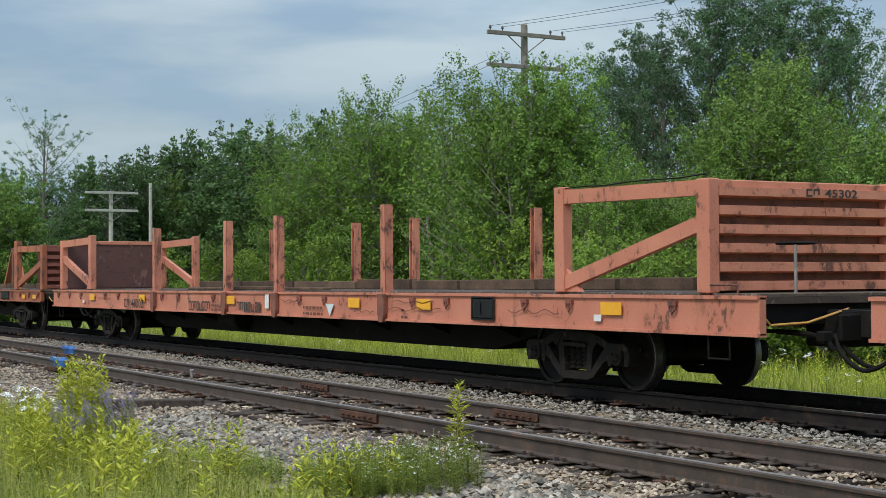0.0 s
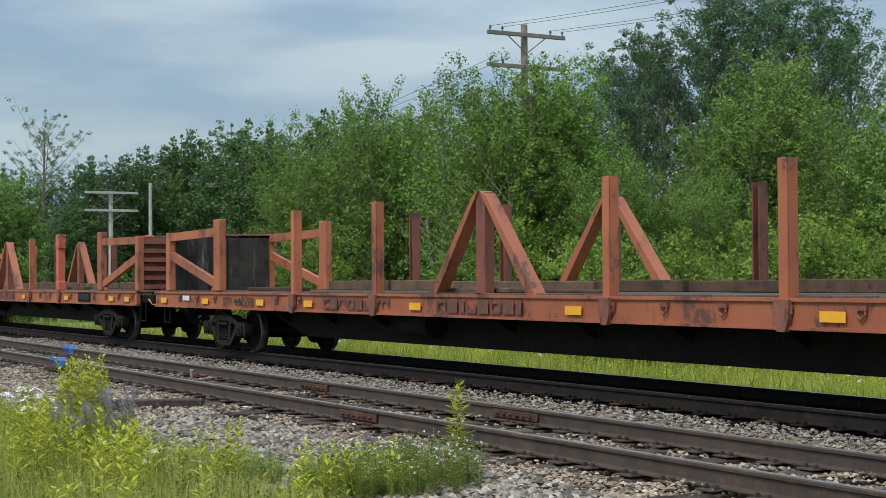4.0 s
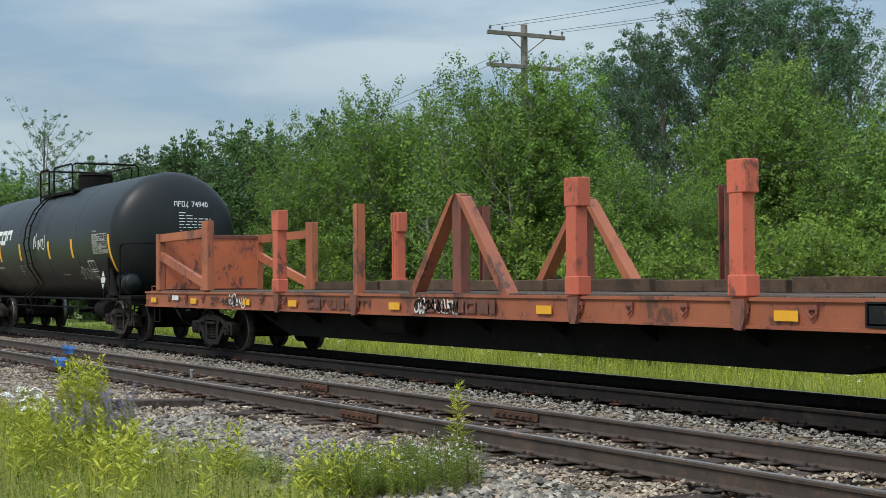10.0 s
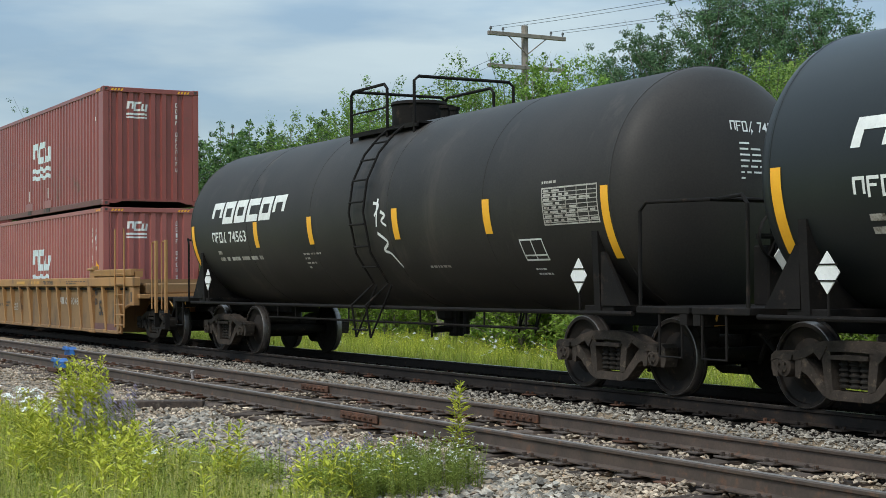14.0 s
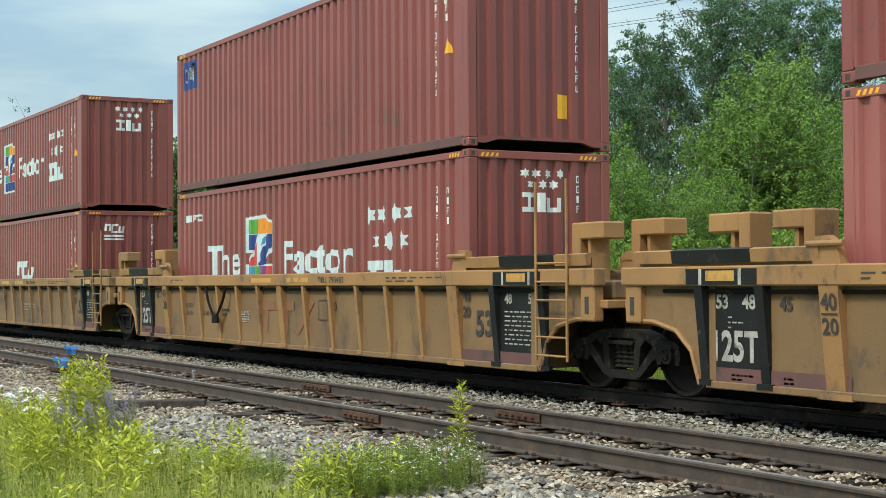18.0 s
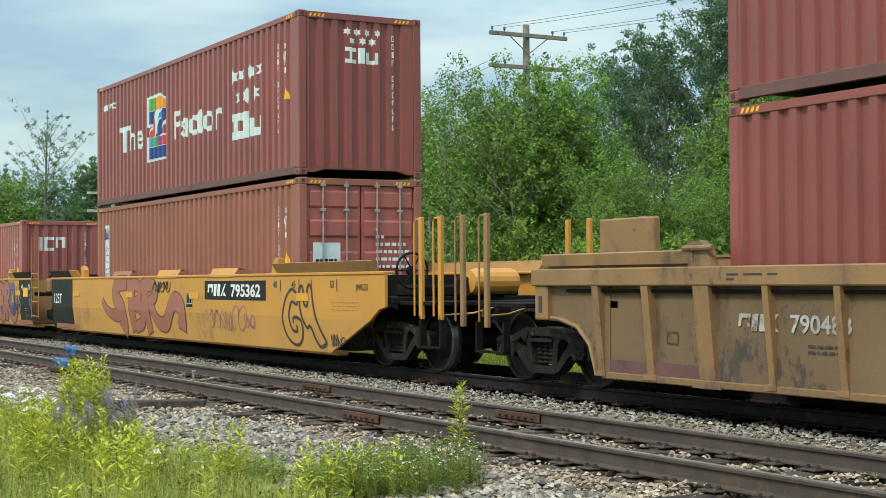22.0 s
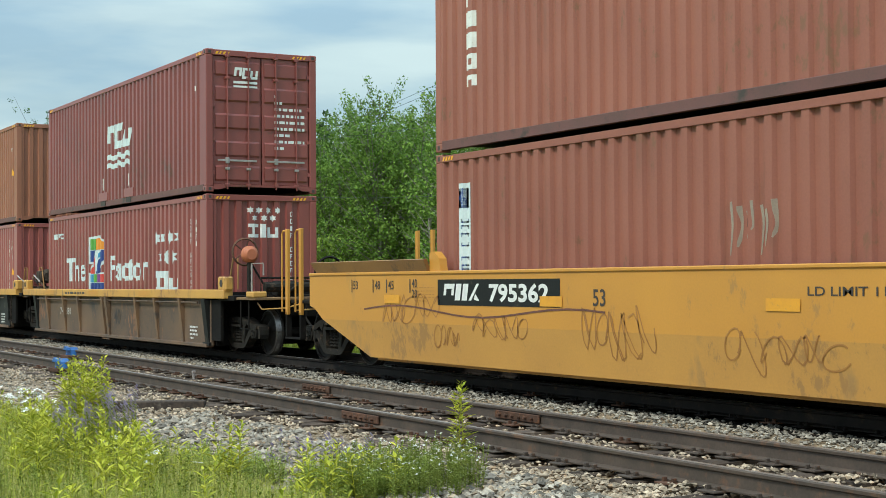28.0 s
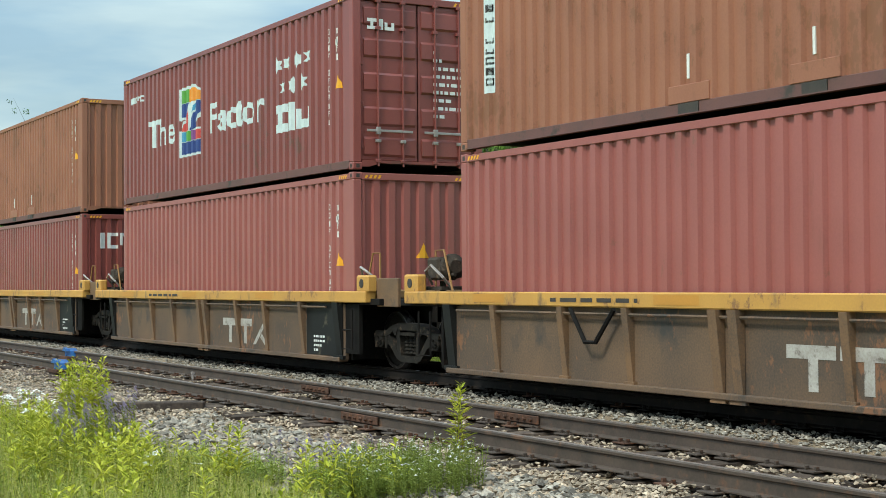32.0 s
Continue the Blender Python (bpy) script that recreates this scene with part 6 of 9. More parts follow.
def ladder(car, x, y, z0, z1, mname, rungs=5, w=0.36):
    l = part("ladder", G().tube([(x, y, z0), (x, y, z1)], 0.02, 6), mname, car)
    part("ladder_rail", G().tube([(x + w, y, z0), (x + w, y, z1)], 0.02, 6), mname, l)
    for i in range(rungs):
        z = z0 + 0.06 + i * (min(z1, z0 + 1.25) - z0 - 0.1) / (rungs - 1)
        part("rung", G().tube([(x, y, z), (x + w, y, z)], 0.016, 6), mname, l)
    return l


def ribbed_well(u, x0, x1, label, panel, ends, stencil):
    """A tan well car with ribbed sides; x0 and x1: its ends; ends: which of them carry a coupler."""
    car = start_car("well_car", u, label, "well car", "units of the tan well car")
    zt, zb = 1.5, 0.22
    tan = M_TANBROWN if panel is M_TANDARK else M_TAN
    for q in (-1, 1):
        y = q * HW
        ya, yb = sorted((y, y - q * 0.16))
        part("top_chord", G().box(x0, x1, ya - (0.03 if q < 0 else 0), yb + (0.03 if q > 0 else 0), zt - 0.21, zt, 0.015), tan, car)
        yi0, yi1 = sorted((y - q * 0.10, y - q * 0.16))
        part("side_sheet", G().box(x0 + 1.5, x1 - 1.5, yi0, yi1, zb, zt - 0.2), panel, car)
        part("bottom_chord", G().box(x0 + 1.4, x1 - 1.4, min(y - q * 0.06, y - q * 0.2), max(y - q * 0.06, y - q * 0.2), zb - 0.03, zb + 0.05, 0.01), M_TANPANEL, car)
        part("hose_pipe", G().tube([(x0 + 0.7, y - q * 0.06, zt - 0.27), (x1 - 0.7, y - q * 0.06, zt - 0.27)], 0.025, 6), M_BLACKSTEEL, car)
        for xr in (x0 + 1.38, x0 + 2.35, x1 - 1.2, x1 - 2.38):
            part("rib", rib_bar(xr, zb + 0.02, zt - 0.21, y - q * 0.1, 0.13), tan if (ends[0] and xr < 0) or (ends[1] and xr > 0) else M_SOOT, car)
        for xr in (x0 + 3.35, x1 - 3.45):
            part("rib", rib_bar(xr, zb - 0.02, zt - 0.21, y - q * 0.1, 0.26), tan, car)
        n = round((x1 - x0 - 6.8) / 0.98)
        for i in range(1, n):
            x = x0 + 3.35 + i * (x1 - x0 - 6.8) / n
            part("rib", rib_bar(x, zb + 0.02, zt - 0.21, y - q * 0.1, 0.2 if i == n // 2 else 0.09), tan, car)
        for s, xe in ((-1, x0), (1, x1)):
            # raised guide at the end of the well and the arched end sheet
            a, b = sorted((xe - s * 0.2, xe - s * 3.2))
            guide = part("raised_guide", G().prism([(y - q * 0.02, zt + 0.035), (y - q * 0.0, zt + 0.17), (y - q * 0.05, zt + 0.185), (y - q * 0.3, zt + 0.185), (y - q * 0.3, zt + 0.15), (y - q * 0.09, zt + 0.145), (y - q * 0.07, zt + 0.035)], a, b, "x").prism([(y - q * 0.1, zt), (y - q * 0.1, zt + 0.14), (y - q * 0.28, zt + 0.14), (y - q * 0.28, zt)], a, b, "x"), tan, car)
            c, d = sorted((xe - s * 0.9, xe - s * 2.2))
            if not ends[0 if s < 0 else 1]:
                part("black_band", G().prism([(y + q * -0.016, zt + 0.033), (y + q * 0.005, zt + 0.173), (y - q * 0.05, zt + 0.19), (y - q * 0.05, zt + 0.18), (y - q * 0.03, zt + 0.04)], c, d, "x"), M_SOOT, guide, "black painted band")
            part("guide_bracket", G().prism([(xe - s * 3.1, zt), (xe - s * 3.5, zt), (xe - s * 3.42, zt + 0.2), (xe - s * 3.3, zt + 0.28), (xe - s * 3.1, zt + 0.27)], y - q * 0.02, y - q * 0.12).tube([(xe - s * 3.05, y - q * 0.0, zt + 0.2), (xe - s * 3.55, y - q * 0.0, zt + 0.2)], 0.03, 8), tan, car)
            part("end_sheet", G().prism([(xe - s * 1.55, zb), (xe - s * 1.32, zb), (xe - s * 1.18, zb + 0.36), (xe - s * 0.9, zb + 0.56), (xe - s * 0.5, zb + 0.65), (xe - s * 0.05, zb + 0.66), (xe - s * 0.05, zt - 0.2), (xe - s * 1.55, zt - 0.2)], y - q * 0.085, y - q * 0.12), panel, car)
            part("arch_flange", G().tube([(xe - s * 1.30, y - q * 0.07, zb), (xe - s * 1.16, y - q * 0.07, zb + 0.36), (xe - s * 0.9, y - q * 0.07, zb + 0.57), (xe - s * 0.5, y - q * 0.07, zb + 0.66), (xe - s * 0.05, y - q * 0.07, zb + 0.67)], 0.03, 6), tan, car)
            part("end_post", G().box(min(xe - s * 0.04, xe - s * 0.32), max(xe - s * 0.04, xe - s * 0.32), min(y - q * 0.0, y - q * 0.16), max(y - q * 0.0, y - q * 0.16), 0.86, zt - 0.2, 0.02), tan, car)
            part("post_slot", G().box(min(xe - s * 0.14, xe - s * 0.22), max(xe - s * 0.14, xe - s * 0.22), min(y + q * 0.004, y - q * 0.05), max(y + q * 0.004, y - q * 0.05), 0.95, 1.16), M_DARKLET, car)
    for s, xe in ((-1, x0), (1, x1)):
        platform_end(car, xe - s * 0.4, s, 1.0, tan, False)
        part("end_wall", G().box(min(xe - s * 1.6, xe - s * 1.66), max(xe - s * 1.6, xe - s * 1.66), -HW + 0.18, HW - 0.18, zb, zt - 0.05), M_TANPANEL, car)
        if ends[0 if s < 0 else 1]:
            draft = part("draft_sill", G().box(min(xe - s * 0.3, xe + s * 1.75), max(xe - s * 0.3, xe + s * 1.75), -0.32, 0.32, 0.72, 1.05, 0.02).box(min(xe + s * 0.5, xe + s * 1.7), max(xe + s * 0.5, xe + s * 1.7), -1.3, 1.3, 1.0, 1.06, 0.01), M_BLACKSTEEL, car)
            coupler(car, xe + s * 1.75, s, 0.87)
            for q in (-1, 1):
                for xp in (1.0, 1.65) if s > 0 else (1.42, 2.07):
                    part("stanchion", G().box(xe + s * xp - 0.045, xe + s * xp + 0.045, q * 1.32 - 0.03, q * 1.32 + 0.03, 0.72, 2.28, 0.008), tan, car)
                    part("hand_rail", G().tube([(xe + s * xp - 0.13, q * 1.37, 0.8), (xe + s * xp - 0.13, q * 1.37, 2.2), (xe + s * xp - 0.1, q * 1.36, 2.25), (xe + s * xp, q * 1.32, 2.25)], 0.016, 6), tan, car)
                part("sill_step", G().box(min(xe + s * 0.95, xe + s * 1.7), max(xe + s * 0.95, xe + s * 1.7), q * 1.3 - 0.06, q * 1.3 + 0.06, 0.38, 0.41).box(xe + s * 0.97 - 0.02, xe + s * 0.97 + 0.02, q * 1.3 - 0.05, q * 1.3 + 0.05, 0.4, 0.8).box(xe + s * 1.67 - 0.02, xe + s * 1.67 + 0.02, q * 1.3 - 0.05, q * 1.3 + 0.05, 0.4, 0.8), M_BLACKSTEEL, car)
        if s < 0 and ends[0]:
            part("locker_panel", G().box(xe - 0.65, xe + 0.55, 0.0, 0.12, 1.06, 2.18, 0.02).box(xe - 0.65, xe - 0.5, 0.12, 0.6, 1.06, 2.18, 0.02), tan, car, "tall tan steel locker")
        if s > 0:
            ladder(car, xe - 1.22, -HW - 0.05, 0.36, 2.6, tan, 6, 0.69)
        for ya, yb, xa, xb, h in () if ends[0 if s < 0 else 1] else ((-0.85, -0.5, 0.75, 1.45, 2.1), (0.1, 0.5, 0.75, 1.45, 2.16)):
            bx = part("locker_box", G().box(min(xe - s * xb, xe - s * (xb - 0.18)), max(xe - s * xb, xe - s * (xb - 0.18)), ya, yb, 1.12, h, 0.02).box(min(xe - s * (xb - 0.181), xe - s * xa), max(xe - s * (xb - 0.181), xe - s * xa), ya, yb, h - 0.22, h, 0.02).box(min(xe - s * (xb - 0.3), xe - s * (xb - 0.36)), max(xe - s * (xb - 0.3), xe - s * (xb - 0.36)), ya + 0.05, yb, 1.12, h - 0.22), tan, car, "bent tan steel bracket box")
        part("deck_beam", G().box(min(xe - s * 0.05, xe - s * 1.6), max(xe - s * 0.05, xe - s * 1.6), -1.2, 1.2, 1.12, 1.36, 0.03), M_TANPANEL, car)
    w0, w1 = x0 + 0.8, x1 - 0.8
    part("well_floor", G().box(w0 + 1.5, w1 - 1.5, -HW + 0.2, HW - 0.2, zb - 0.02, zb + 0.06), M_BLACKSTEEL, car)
    for x in (x0 + 6.4,) if not any(ends) else ():
        hs = part("hoist_strap", G().tube(bend([(x - 0.52, -HW - 0.02, zt - 0.24), (x - 0.38, -HW - 0.03, zb + 0.78), (x - 0.06, -HW - 0.04, zb + 0.5), (x + 0.1, -HW - 0.04, zb + 0.5), (x + 0.4, -HW - 0.03, zb + 0.8), (x + 0.52, -HW - 0.02, zt - 0.24)]), 0.028, 6), M_BLACKSTEEL, car)
        part("strap_block", G().box(x - 0.13, x + 0.15, -HW - 0.06, -HW - 0.01, zb + 0.36, zb + 0.52, 0.015), M_BLACKSTEEL, hs)
    face = lambda a, b: (a, -HW + 0.094, b)
    dc = lambda n, p, m, lab="": [decal(n, car, [k], m, face, label=lab) for k in p]
    dc("black_panel", [rect(x1 - 2.32, x1 - 1.26, zb + 0.03, zt - 0.23)][:0 if ends[1] else 1] + [rect(x0 + 1.45, x0 + 2.29, zb + 0.03, zt - 0.23)][:0 if ends[0] else 1], M_SOOT, "black stencil panel")
    face2 = lambda a, b: (a, -HW + 0.088, b)
    d2 = lambda n, p, m, lab="": decal(n, car, p, m, face2, label=lab)

    def figures(m, *rows):
        for text, x, z, h, w in rows:
            d2("stencil", lettering(text, x, z, h, w, 0.03), m, "stencilled figures")
    if not ends[0]:
        figures(M_GRIMEWHITE, ("125T", x0 + 1.52, zb + 0.28, 0.32, 0.72), ("53", x0 + 1.56, zb + 0.83, 0.15, None), ("48", x0 + 1.98, zb + 0.83, 0.15, None))
        d2("fine_print", bars(x0 + 1.75, x0 + 2.2, zb + 0.62, zb + 0.78, 3, 42, 0.3), M_GRIMEWHITE)
        d2("stencil_print", lettering("LD LMT 117000", x0 + 5.42, zb + 0.5, 0.075, 0.66) + bars(x0 + 6.25, x0 + 6.85, zb + 0.5, zb + 0.68, 2, 55, 0.5), M_DARKLET)
        d2("data_print", bars(x0 + 7.35, x0 + 7.85, zb + 0.4, zb + 0.62, 5, 57, 0.55), M_GRIMEWHITE)
        d2("low_print", bars(x0 + 1.8, x0 + 2.15, zb + 0.07, zb + 0.16, 2, 58, 0.5) + bars(x0 + 2.6, x0 + 2.95, zb + 0.07, zb + 0.16, 2, 59, 0.5), M_GRIMEWHITE)
        on_rib = lambda a, b: (a, -HW + 0.094 - 0.1 * (b - zb) / (zt - 0.21 - zb) - 0.025, b)
        for text, z in (("40", 0.84), ("20", 0.6)):
            decal("stencil", car, lettering(text, x0 + 3.24, zb + z, 0.16, 0.22, 0.02), M_DARKLET, on_rib, label="stencilled figures")
        decal("number_rule", car, [rect(x0 + 3.24, x0 + 3.46, zb + 0.79, zb + 0.805)], M_DARKLET, on_rib)
        d2("stencil_print", lettering("IL 53'7", x0 + 4.45, zb + 0.64, 0.09, 0.36) + lettering("IW 8'9", x0 + 4.45, zb + 0.48, 0.09, 0.36), M_DARKLET)
        figures(M_DARKLET, ("45", x0 + 2.55, zb + 0.82, 0.14, None))
    if not ends[1]:
        figures(M_GRIMEWHITE, ("48", x1 - 2.2, zb + 0.84, 0.13, None), ("53", x1 - 1.62, zb + 0.84, 0.13, None))
        d2("fine_print", bars(x1 - 2.2, x1 - 1.4, zb + 0.3, zb + 0.78, 8, 41, 0.28), M_GRIMEWHITE)
    figures(M_DARKLET, ("53", x1 - 2.95, zb + 0.4, 0.34, None), ("40", x1 - 3.3, zb + 0.86, 0.15, None), ("20", x1 - 3.3, zb + 0.64, 0.15, None))
    for a in (x0 + 1.45, x1 - 3.5):
        d2("low_patch", [rect(a, a + 2.1, zb + 0.03, zb + 0.2)], M_BOTRAIL, "dull maroon patch along the foot")
    for n, p, m in stencil(w0, w1, zb, zt):
        d2(n, p, m)
    face3 = lambda a, b: (a, -HW - 0.034, b)
    decal("chord_print", car, bars(w1 - 4.6, w1 - 2.9, zt - 0.15, zt - 0.05, 2, 43, 0.4) + bars(w0 + 3.0, w0 + 4.6, zt - 0.15, zt - 0.05, 2, 44, 0.4), M_DARKLET, face3)
    for a in ([] if ends[1] else [x1 - 2.3]) + ([] if ends[0] else [x0 + 1.2]):
        decal("black_band", car, [rect(a, a + 1.15, zt - 0.2, zt - 0.03)], M_SOOT, face3, label="black painted band")
        decal("reflector", car, [rect(a + 0.34, a + 0.8, zt - 0.16, zt - 0.05)], M_OCHRE, lambda a, b: (a, -HW - 0.037, b), label="faded yellow reflector patch")
        for k in (0.22, 0.86):
            decal("chord_mark", car, [rect(a + k, a + k + 0.05, zt - 0.2, zt - 0.03)], M_GRIMEWHITE, lambda a, b: (a, -HW - 0.037, b))
    for a in (-1.2, 0.4):
        decal("reflector", car, [rect(a, a + 0.9, zt - 0.15, zt - 0.07)], M_OCHRE, face3, label="faded yellow reflector patch")
    decal("chord_print", car, blocks("nllx", 1.7, 2.05, zt - 0.16, zt - 0.06, 0.24) + lettering("790483", 2.12, zt - 0.16, 0.1, 0.55), M_DARKLET, face3)
    return car


def unit(u, a, b):
    return a - u, b - u


sten_a = lambda w0, w1, zb, zt: [("number", blocks("nllx", 2.8, 3.6, zb + 0.62, zb + 0.79, 0.25) + lettering("790483", 3.75, zb + 0.62, 0.17, 1.05), M_GRIMEWHITE)]
sten_b = lambda w0, w1, zb, zt: [("owner_name", blocks("ggx", -1.2, 1.3, zb + 0.25, zb + 0.8, 0.2, 0.0, 0.08), M_FAINTRED), ("stencil_print", frame_of(1.45, 1.8, zb + 0.5, zb + 0.84, 0.014) + lettering("20", 1.95, zb + 0.66, 0.15), M_DARKLET)]
sten_c = lambda w0, w1, zb, zt: [("number", blocks("nllx", -5.75, -5.12, zb + 0.60, zb + 0.78, 0.25, 0.03) + lettering("790483", -4.95, zb + 0.60, 0.18, 0.85, 0.02), M_GRIMEWHITE), ("data_print", frame_of(-6.95, -6.75, zb + 0.42, zb + 0.56, 0.012) + bars(-4.7, -4.15, zb + 0.4, zb + 0.52, 2, 54, 0.4), M_DARKLET), ("print", bars(1, 2.2, zb + 0.4, zb + 0.62, 3, 53), M_FAINT)]
ca = ribbed_well(-168.85, *unit(-168.85, -178.2, -159.5), "dirty tan leading well car unit with ribbed sides", M_TANPANEL, (False, True), sten_a)
cb = ribbed_well(-188.3, *unit(-188.3, -197.75, -178.75), "dirty tan middle well car unit with ribbed sides", M_TANPANEL, (False, False), sten_b)
cc = ribbed_well(-207.75, *unit(-207.75, -217.33, -198.3), "dirty tan trailing well car unit with brown ribbed sides", M_TANDARK, (True, False), sten_c)
truck(ca, -159.4 + 168.85, 0.457)
truck(ca, -178.8 + 168.85, 0.483)
truck(cb, -198.34 + 188.3, 0.483)
truck(cc, -217.75 + 207.75, 0.457)


def smooth_well(u, x0, x1, label, ends, marks, black):
    """An amber well car with smooth folded sides; ends: which of them have a tapered nose and a coupler."""
    car = start_car("well_car", u, label, "well car", "units of the amber well car")
    zt, zb, zf = 1.47, 0.20, 0.76
    for q in (-1, 1):
        o = lambda d: q * (HW - d)
        a0 = x0 + (0.0 if ends[0] else 0.25)
        a1 = x1 - (0.0 if ends[1] else 0.25)
        b0 = x0 + (2.1 if ends[0] else 0.45)
        b1 = x1 - (2.1 if ends[1] else 0.45)
        # upper sheet, with the nose cut back under it
        up = [(a0, zt), (a1, zt)]
        if ends[1]:
            up += [(a1, zt - 0.50), (a1 - 0.2, zt - 0.54), (a1 - 0.5, zf)]
        else:
            up += [(a1, zf)]
        if ends[0]:
            up += [(a0 + 0.5, zf), (a0 + 0.2, zt - 0.54), (a0, zt - 0.50)]
        else:
            up += [(a0, zf)]
        part("upper_side", G().prism(up, o(0.0), o(0.05)), M_AMBER, car)
        l0, l1 = a0 + (0.5 if ends[0] else 0), a1 - (0.5 if ends[1] else 0)
        pts = [(l0, o(0.0), zf), (l1, o(0.0), zf), (b1, o(0.08), zb), (b0, o(0.08), zb), (l0, o(0.05), zf), (l1, o(0.05), zf), (b1, o(0.13), zb), (b0, o(0.13), zb)]
        part("lower_side", G().add(pts, [(0, 1, 2, 3), (7, 6, 5, 4), (0, 4, 5, 1), (1, 5, 6, 2), (2, 6, 7, 3), (3, 7, 4, 0)]), M_AMBERLOW, car)
        part("bottom_chord", G().box(b0, b1, min(o(0.2), o(0.4)), max(o(0.2), o(0.4)), zb - 0.05, zb + 0.02, 0.01), M_AMBERLOW, car)
        part("top_chord", G().box(a0, a1, min(o(-0.02), o(0.18)), max(o(-0.02), o(0.18)), zt - 0.005, zt + 0.045, 0.012), M_AMBER, car)
        for s, xe in ((-1, a0), (1, a1)):
            a, b = sorted((xe - s * 0.3, xe - s * 4.1)) if ends[0 if s < 0 else 1] else sorted((xe - s * 0.1, xe - s * 2.6))
            flare = lambda p, q, over: G().add([(p, o(0.0), zt + 0.03), (q, o(0.0), zt + 0.03), (q + over, o(-0.1), zt + 0.21), (p - over * (p == a), o(-0.1), zt + 0.21), (p, o(0.06), zt + 0.03), (q, o(0.06), zt + 0.03), (q + over, o(-0.04), zt + 0.22), (p - over * (p == a), o(-0.04), zt + 0.22)],
                                               [(0, 1, 2, 3), (7, 6, 5, 4), (0, 4, 5, 1), (1, 5, 6, 2), (2, 6, 7, 3), (3, 7, 4, 0)])
            if ends[0 if s < 0 else 1]:
                part("raised_guide", flare(a, b, 0.05), M_TAN, car)
            else:
                cut = a + 0.65 if s > 0 else b - 0.65
                part("raised_guide", flare(a, cut, 0.0), M_AMBER if s > 0 else M_SOOT, car)
                part("raised_guide", flare(cut, b, 0.0), M_SOOT if s > 0 else M_AMBER, car, "black painted guide" if s > 0 else "")
            xg = b if s < 0 else a
            part("guide_bracket", G().prism([(xg - s * 0.02, zt), (xg - s * 0.35, zt), (xg - s * 0.3, zt + 0.22), (xg - s * 0.15, zt + 0.32), (xg - s * 0.02, zt + 0.3)], o(0.02), o(0.14)), M_AMBER, car)
        for x in (-3.3, -0.08, 3.1) if ends[1] else ():
            part("lock_tab", G().add([(x - 0.62, o(-0.025), zt + 0.0), (x + 0.62, o(-0.025), zt + 0.0), (x + 0.7, o(0.06), zt + 0.16), (x - 0.66, o(0.06), zt + 0.16), (x - 0.66, o(0.2), zt + 0.13), (x + 0.7, o(0.2), zt + 0.13)], [(0, 1, 2, 3), (3, 2, 5, 4)]), M_GRAFRED if x < -2 else M_AMBER, car)
    part("well_floor", G().box(x0 + 3.0, x1 - 3.0, -HW + 0.3, HW - 0.3, zb - 0.03, zb + 0.04), M_BLACKSTEEL, car)
    for s, xe in ((-1, x0), (1, x1)):
        nose = ends[0 if s < 0 else 1]
        # near-black platform and nose wall: the end gap's shade in their colour
        platform_end(car, xe - s * 0.4, s, 1.0, M_BLACKSTEEL, False)
        part("end_wall", G().box(min(xe - s * 2.5, xe - s * 2.56), max(xe - s * 2.5, xe - s * 2.56), -HW + 0.3, HW - 0.3, zb, zt), M_BLACKSTEEL if nose else M_TAN, car)
        if nose:
            part("draft_sill", G().box(min(xe - s * 0.4, xe + s * 1.3), max(xe - s * 0.4, xe + s * 1.3), -0.32, 0.32, 0.72, 1.05, 0.02).box(min(xe + s * 0.1, xe + s * 1.25), max(xe + s * 0.1, xe + s * 1.25), -1.3, 1.3, 1.0, 1.06, 0.01), M_BLACKSTEEL, car)
            coupler(car, xe + s * 1.3, s, 0.87)
            wheel = part("hand_brake", G().lathe([(0.27, 0.0), (0.29, 0.03), (0.27, 0.06), (0.25, 0.03), (0.27, 0.0)], 20, "x", (xe + s * 0.1, -1.1, zt + 0.05)).lathe([(0.0, 0.0), (0.07, 0.0), (0.07, 0.1), (0.0, 0.1)], 12, "x", (xe + s * 0.05, -1.1, zt + 0.05)), M_BLACKSTEEL, car, "hand brake wheel")
            for k in range(6):
                a = k * math.pi / 3
                part("spoke", G().tube([(xe + s * 0.1 + 0.03, -1.1, zt + 0.05), (xe + s * 0.1 + 0.03, -1.1 + 0.27 * math.cos(a), zt + 0.05 + 0.27 * math.sin(a))], 0.012, 5), M_BLACKSTEEL, wheel)
            for q in (-1, 1):
                for xp in (0.80, 1.38):
                    part("stanchion", G().box(xe + s * xp - 0.045, xe + s * xp + 0.045, q * 1.3 - 0.03, q * 1.3 + 0.03, 0.8, 2.3, 0.008), M_AMBER, car)
                    part("hand_rail", G().tube([(xe + s * xp - 0.13, q * 1.35, 0.85), (xe + s * xp - 0.13, q * 1.35, 2.22), (xe + s * xp - 0.1, q * 1.34, 2.27), (xe + s * xp, q * 1.3, 2.27)], 0.016, 6), M_AMBER, car)
                part("sill_step", G().box(min(xe + s * 0.77, xe + s * 1.41), max(xe + s * 0.77, xe + s * 1.41), q * 1.28 - 0.06, q * 1.28 + 0.06, 0.38, 0.41).box(xe + s * 0.79 - 0.02, xe + s * 0.79 + 0.02, q * 1.28 - 0.05, q * 1.28 + 0.05, 0.4, 0.85).box(xe + s * 1.39 - 0.02, xe + s * 1.39 + 0.02, q * 1.28 - 0.05, q * 1.28 + 0.05, 0.4, 0.85), M_BLACKSTEEL, car)
            part("air_tank", G().lathe([(0, -0.42), (0.17, -0.4), (0.2, -0.33), (0.2, 0.33), (0.17, 0.4), (0, 0.42)], 16, "y", (xe + s * 0.5, 0.1, 1.35)), M_AMBER, car)
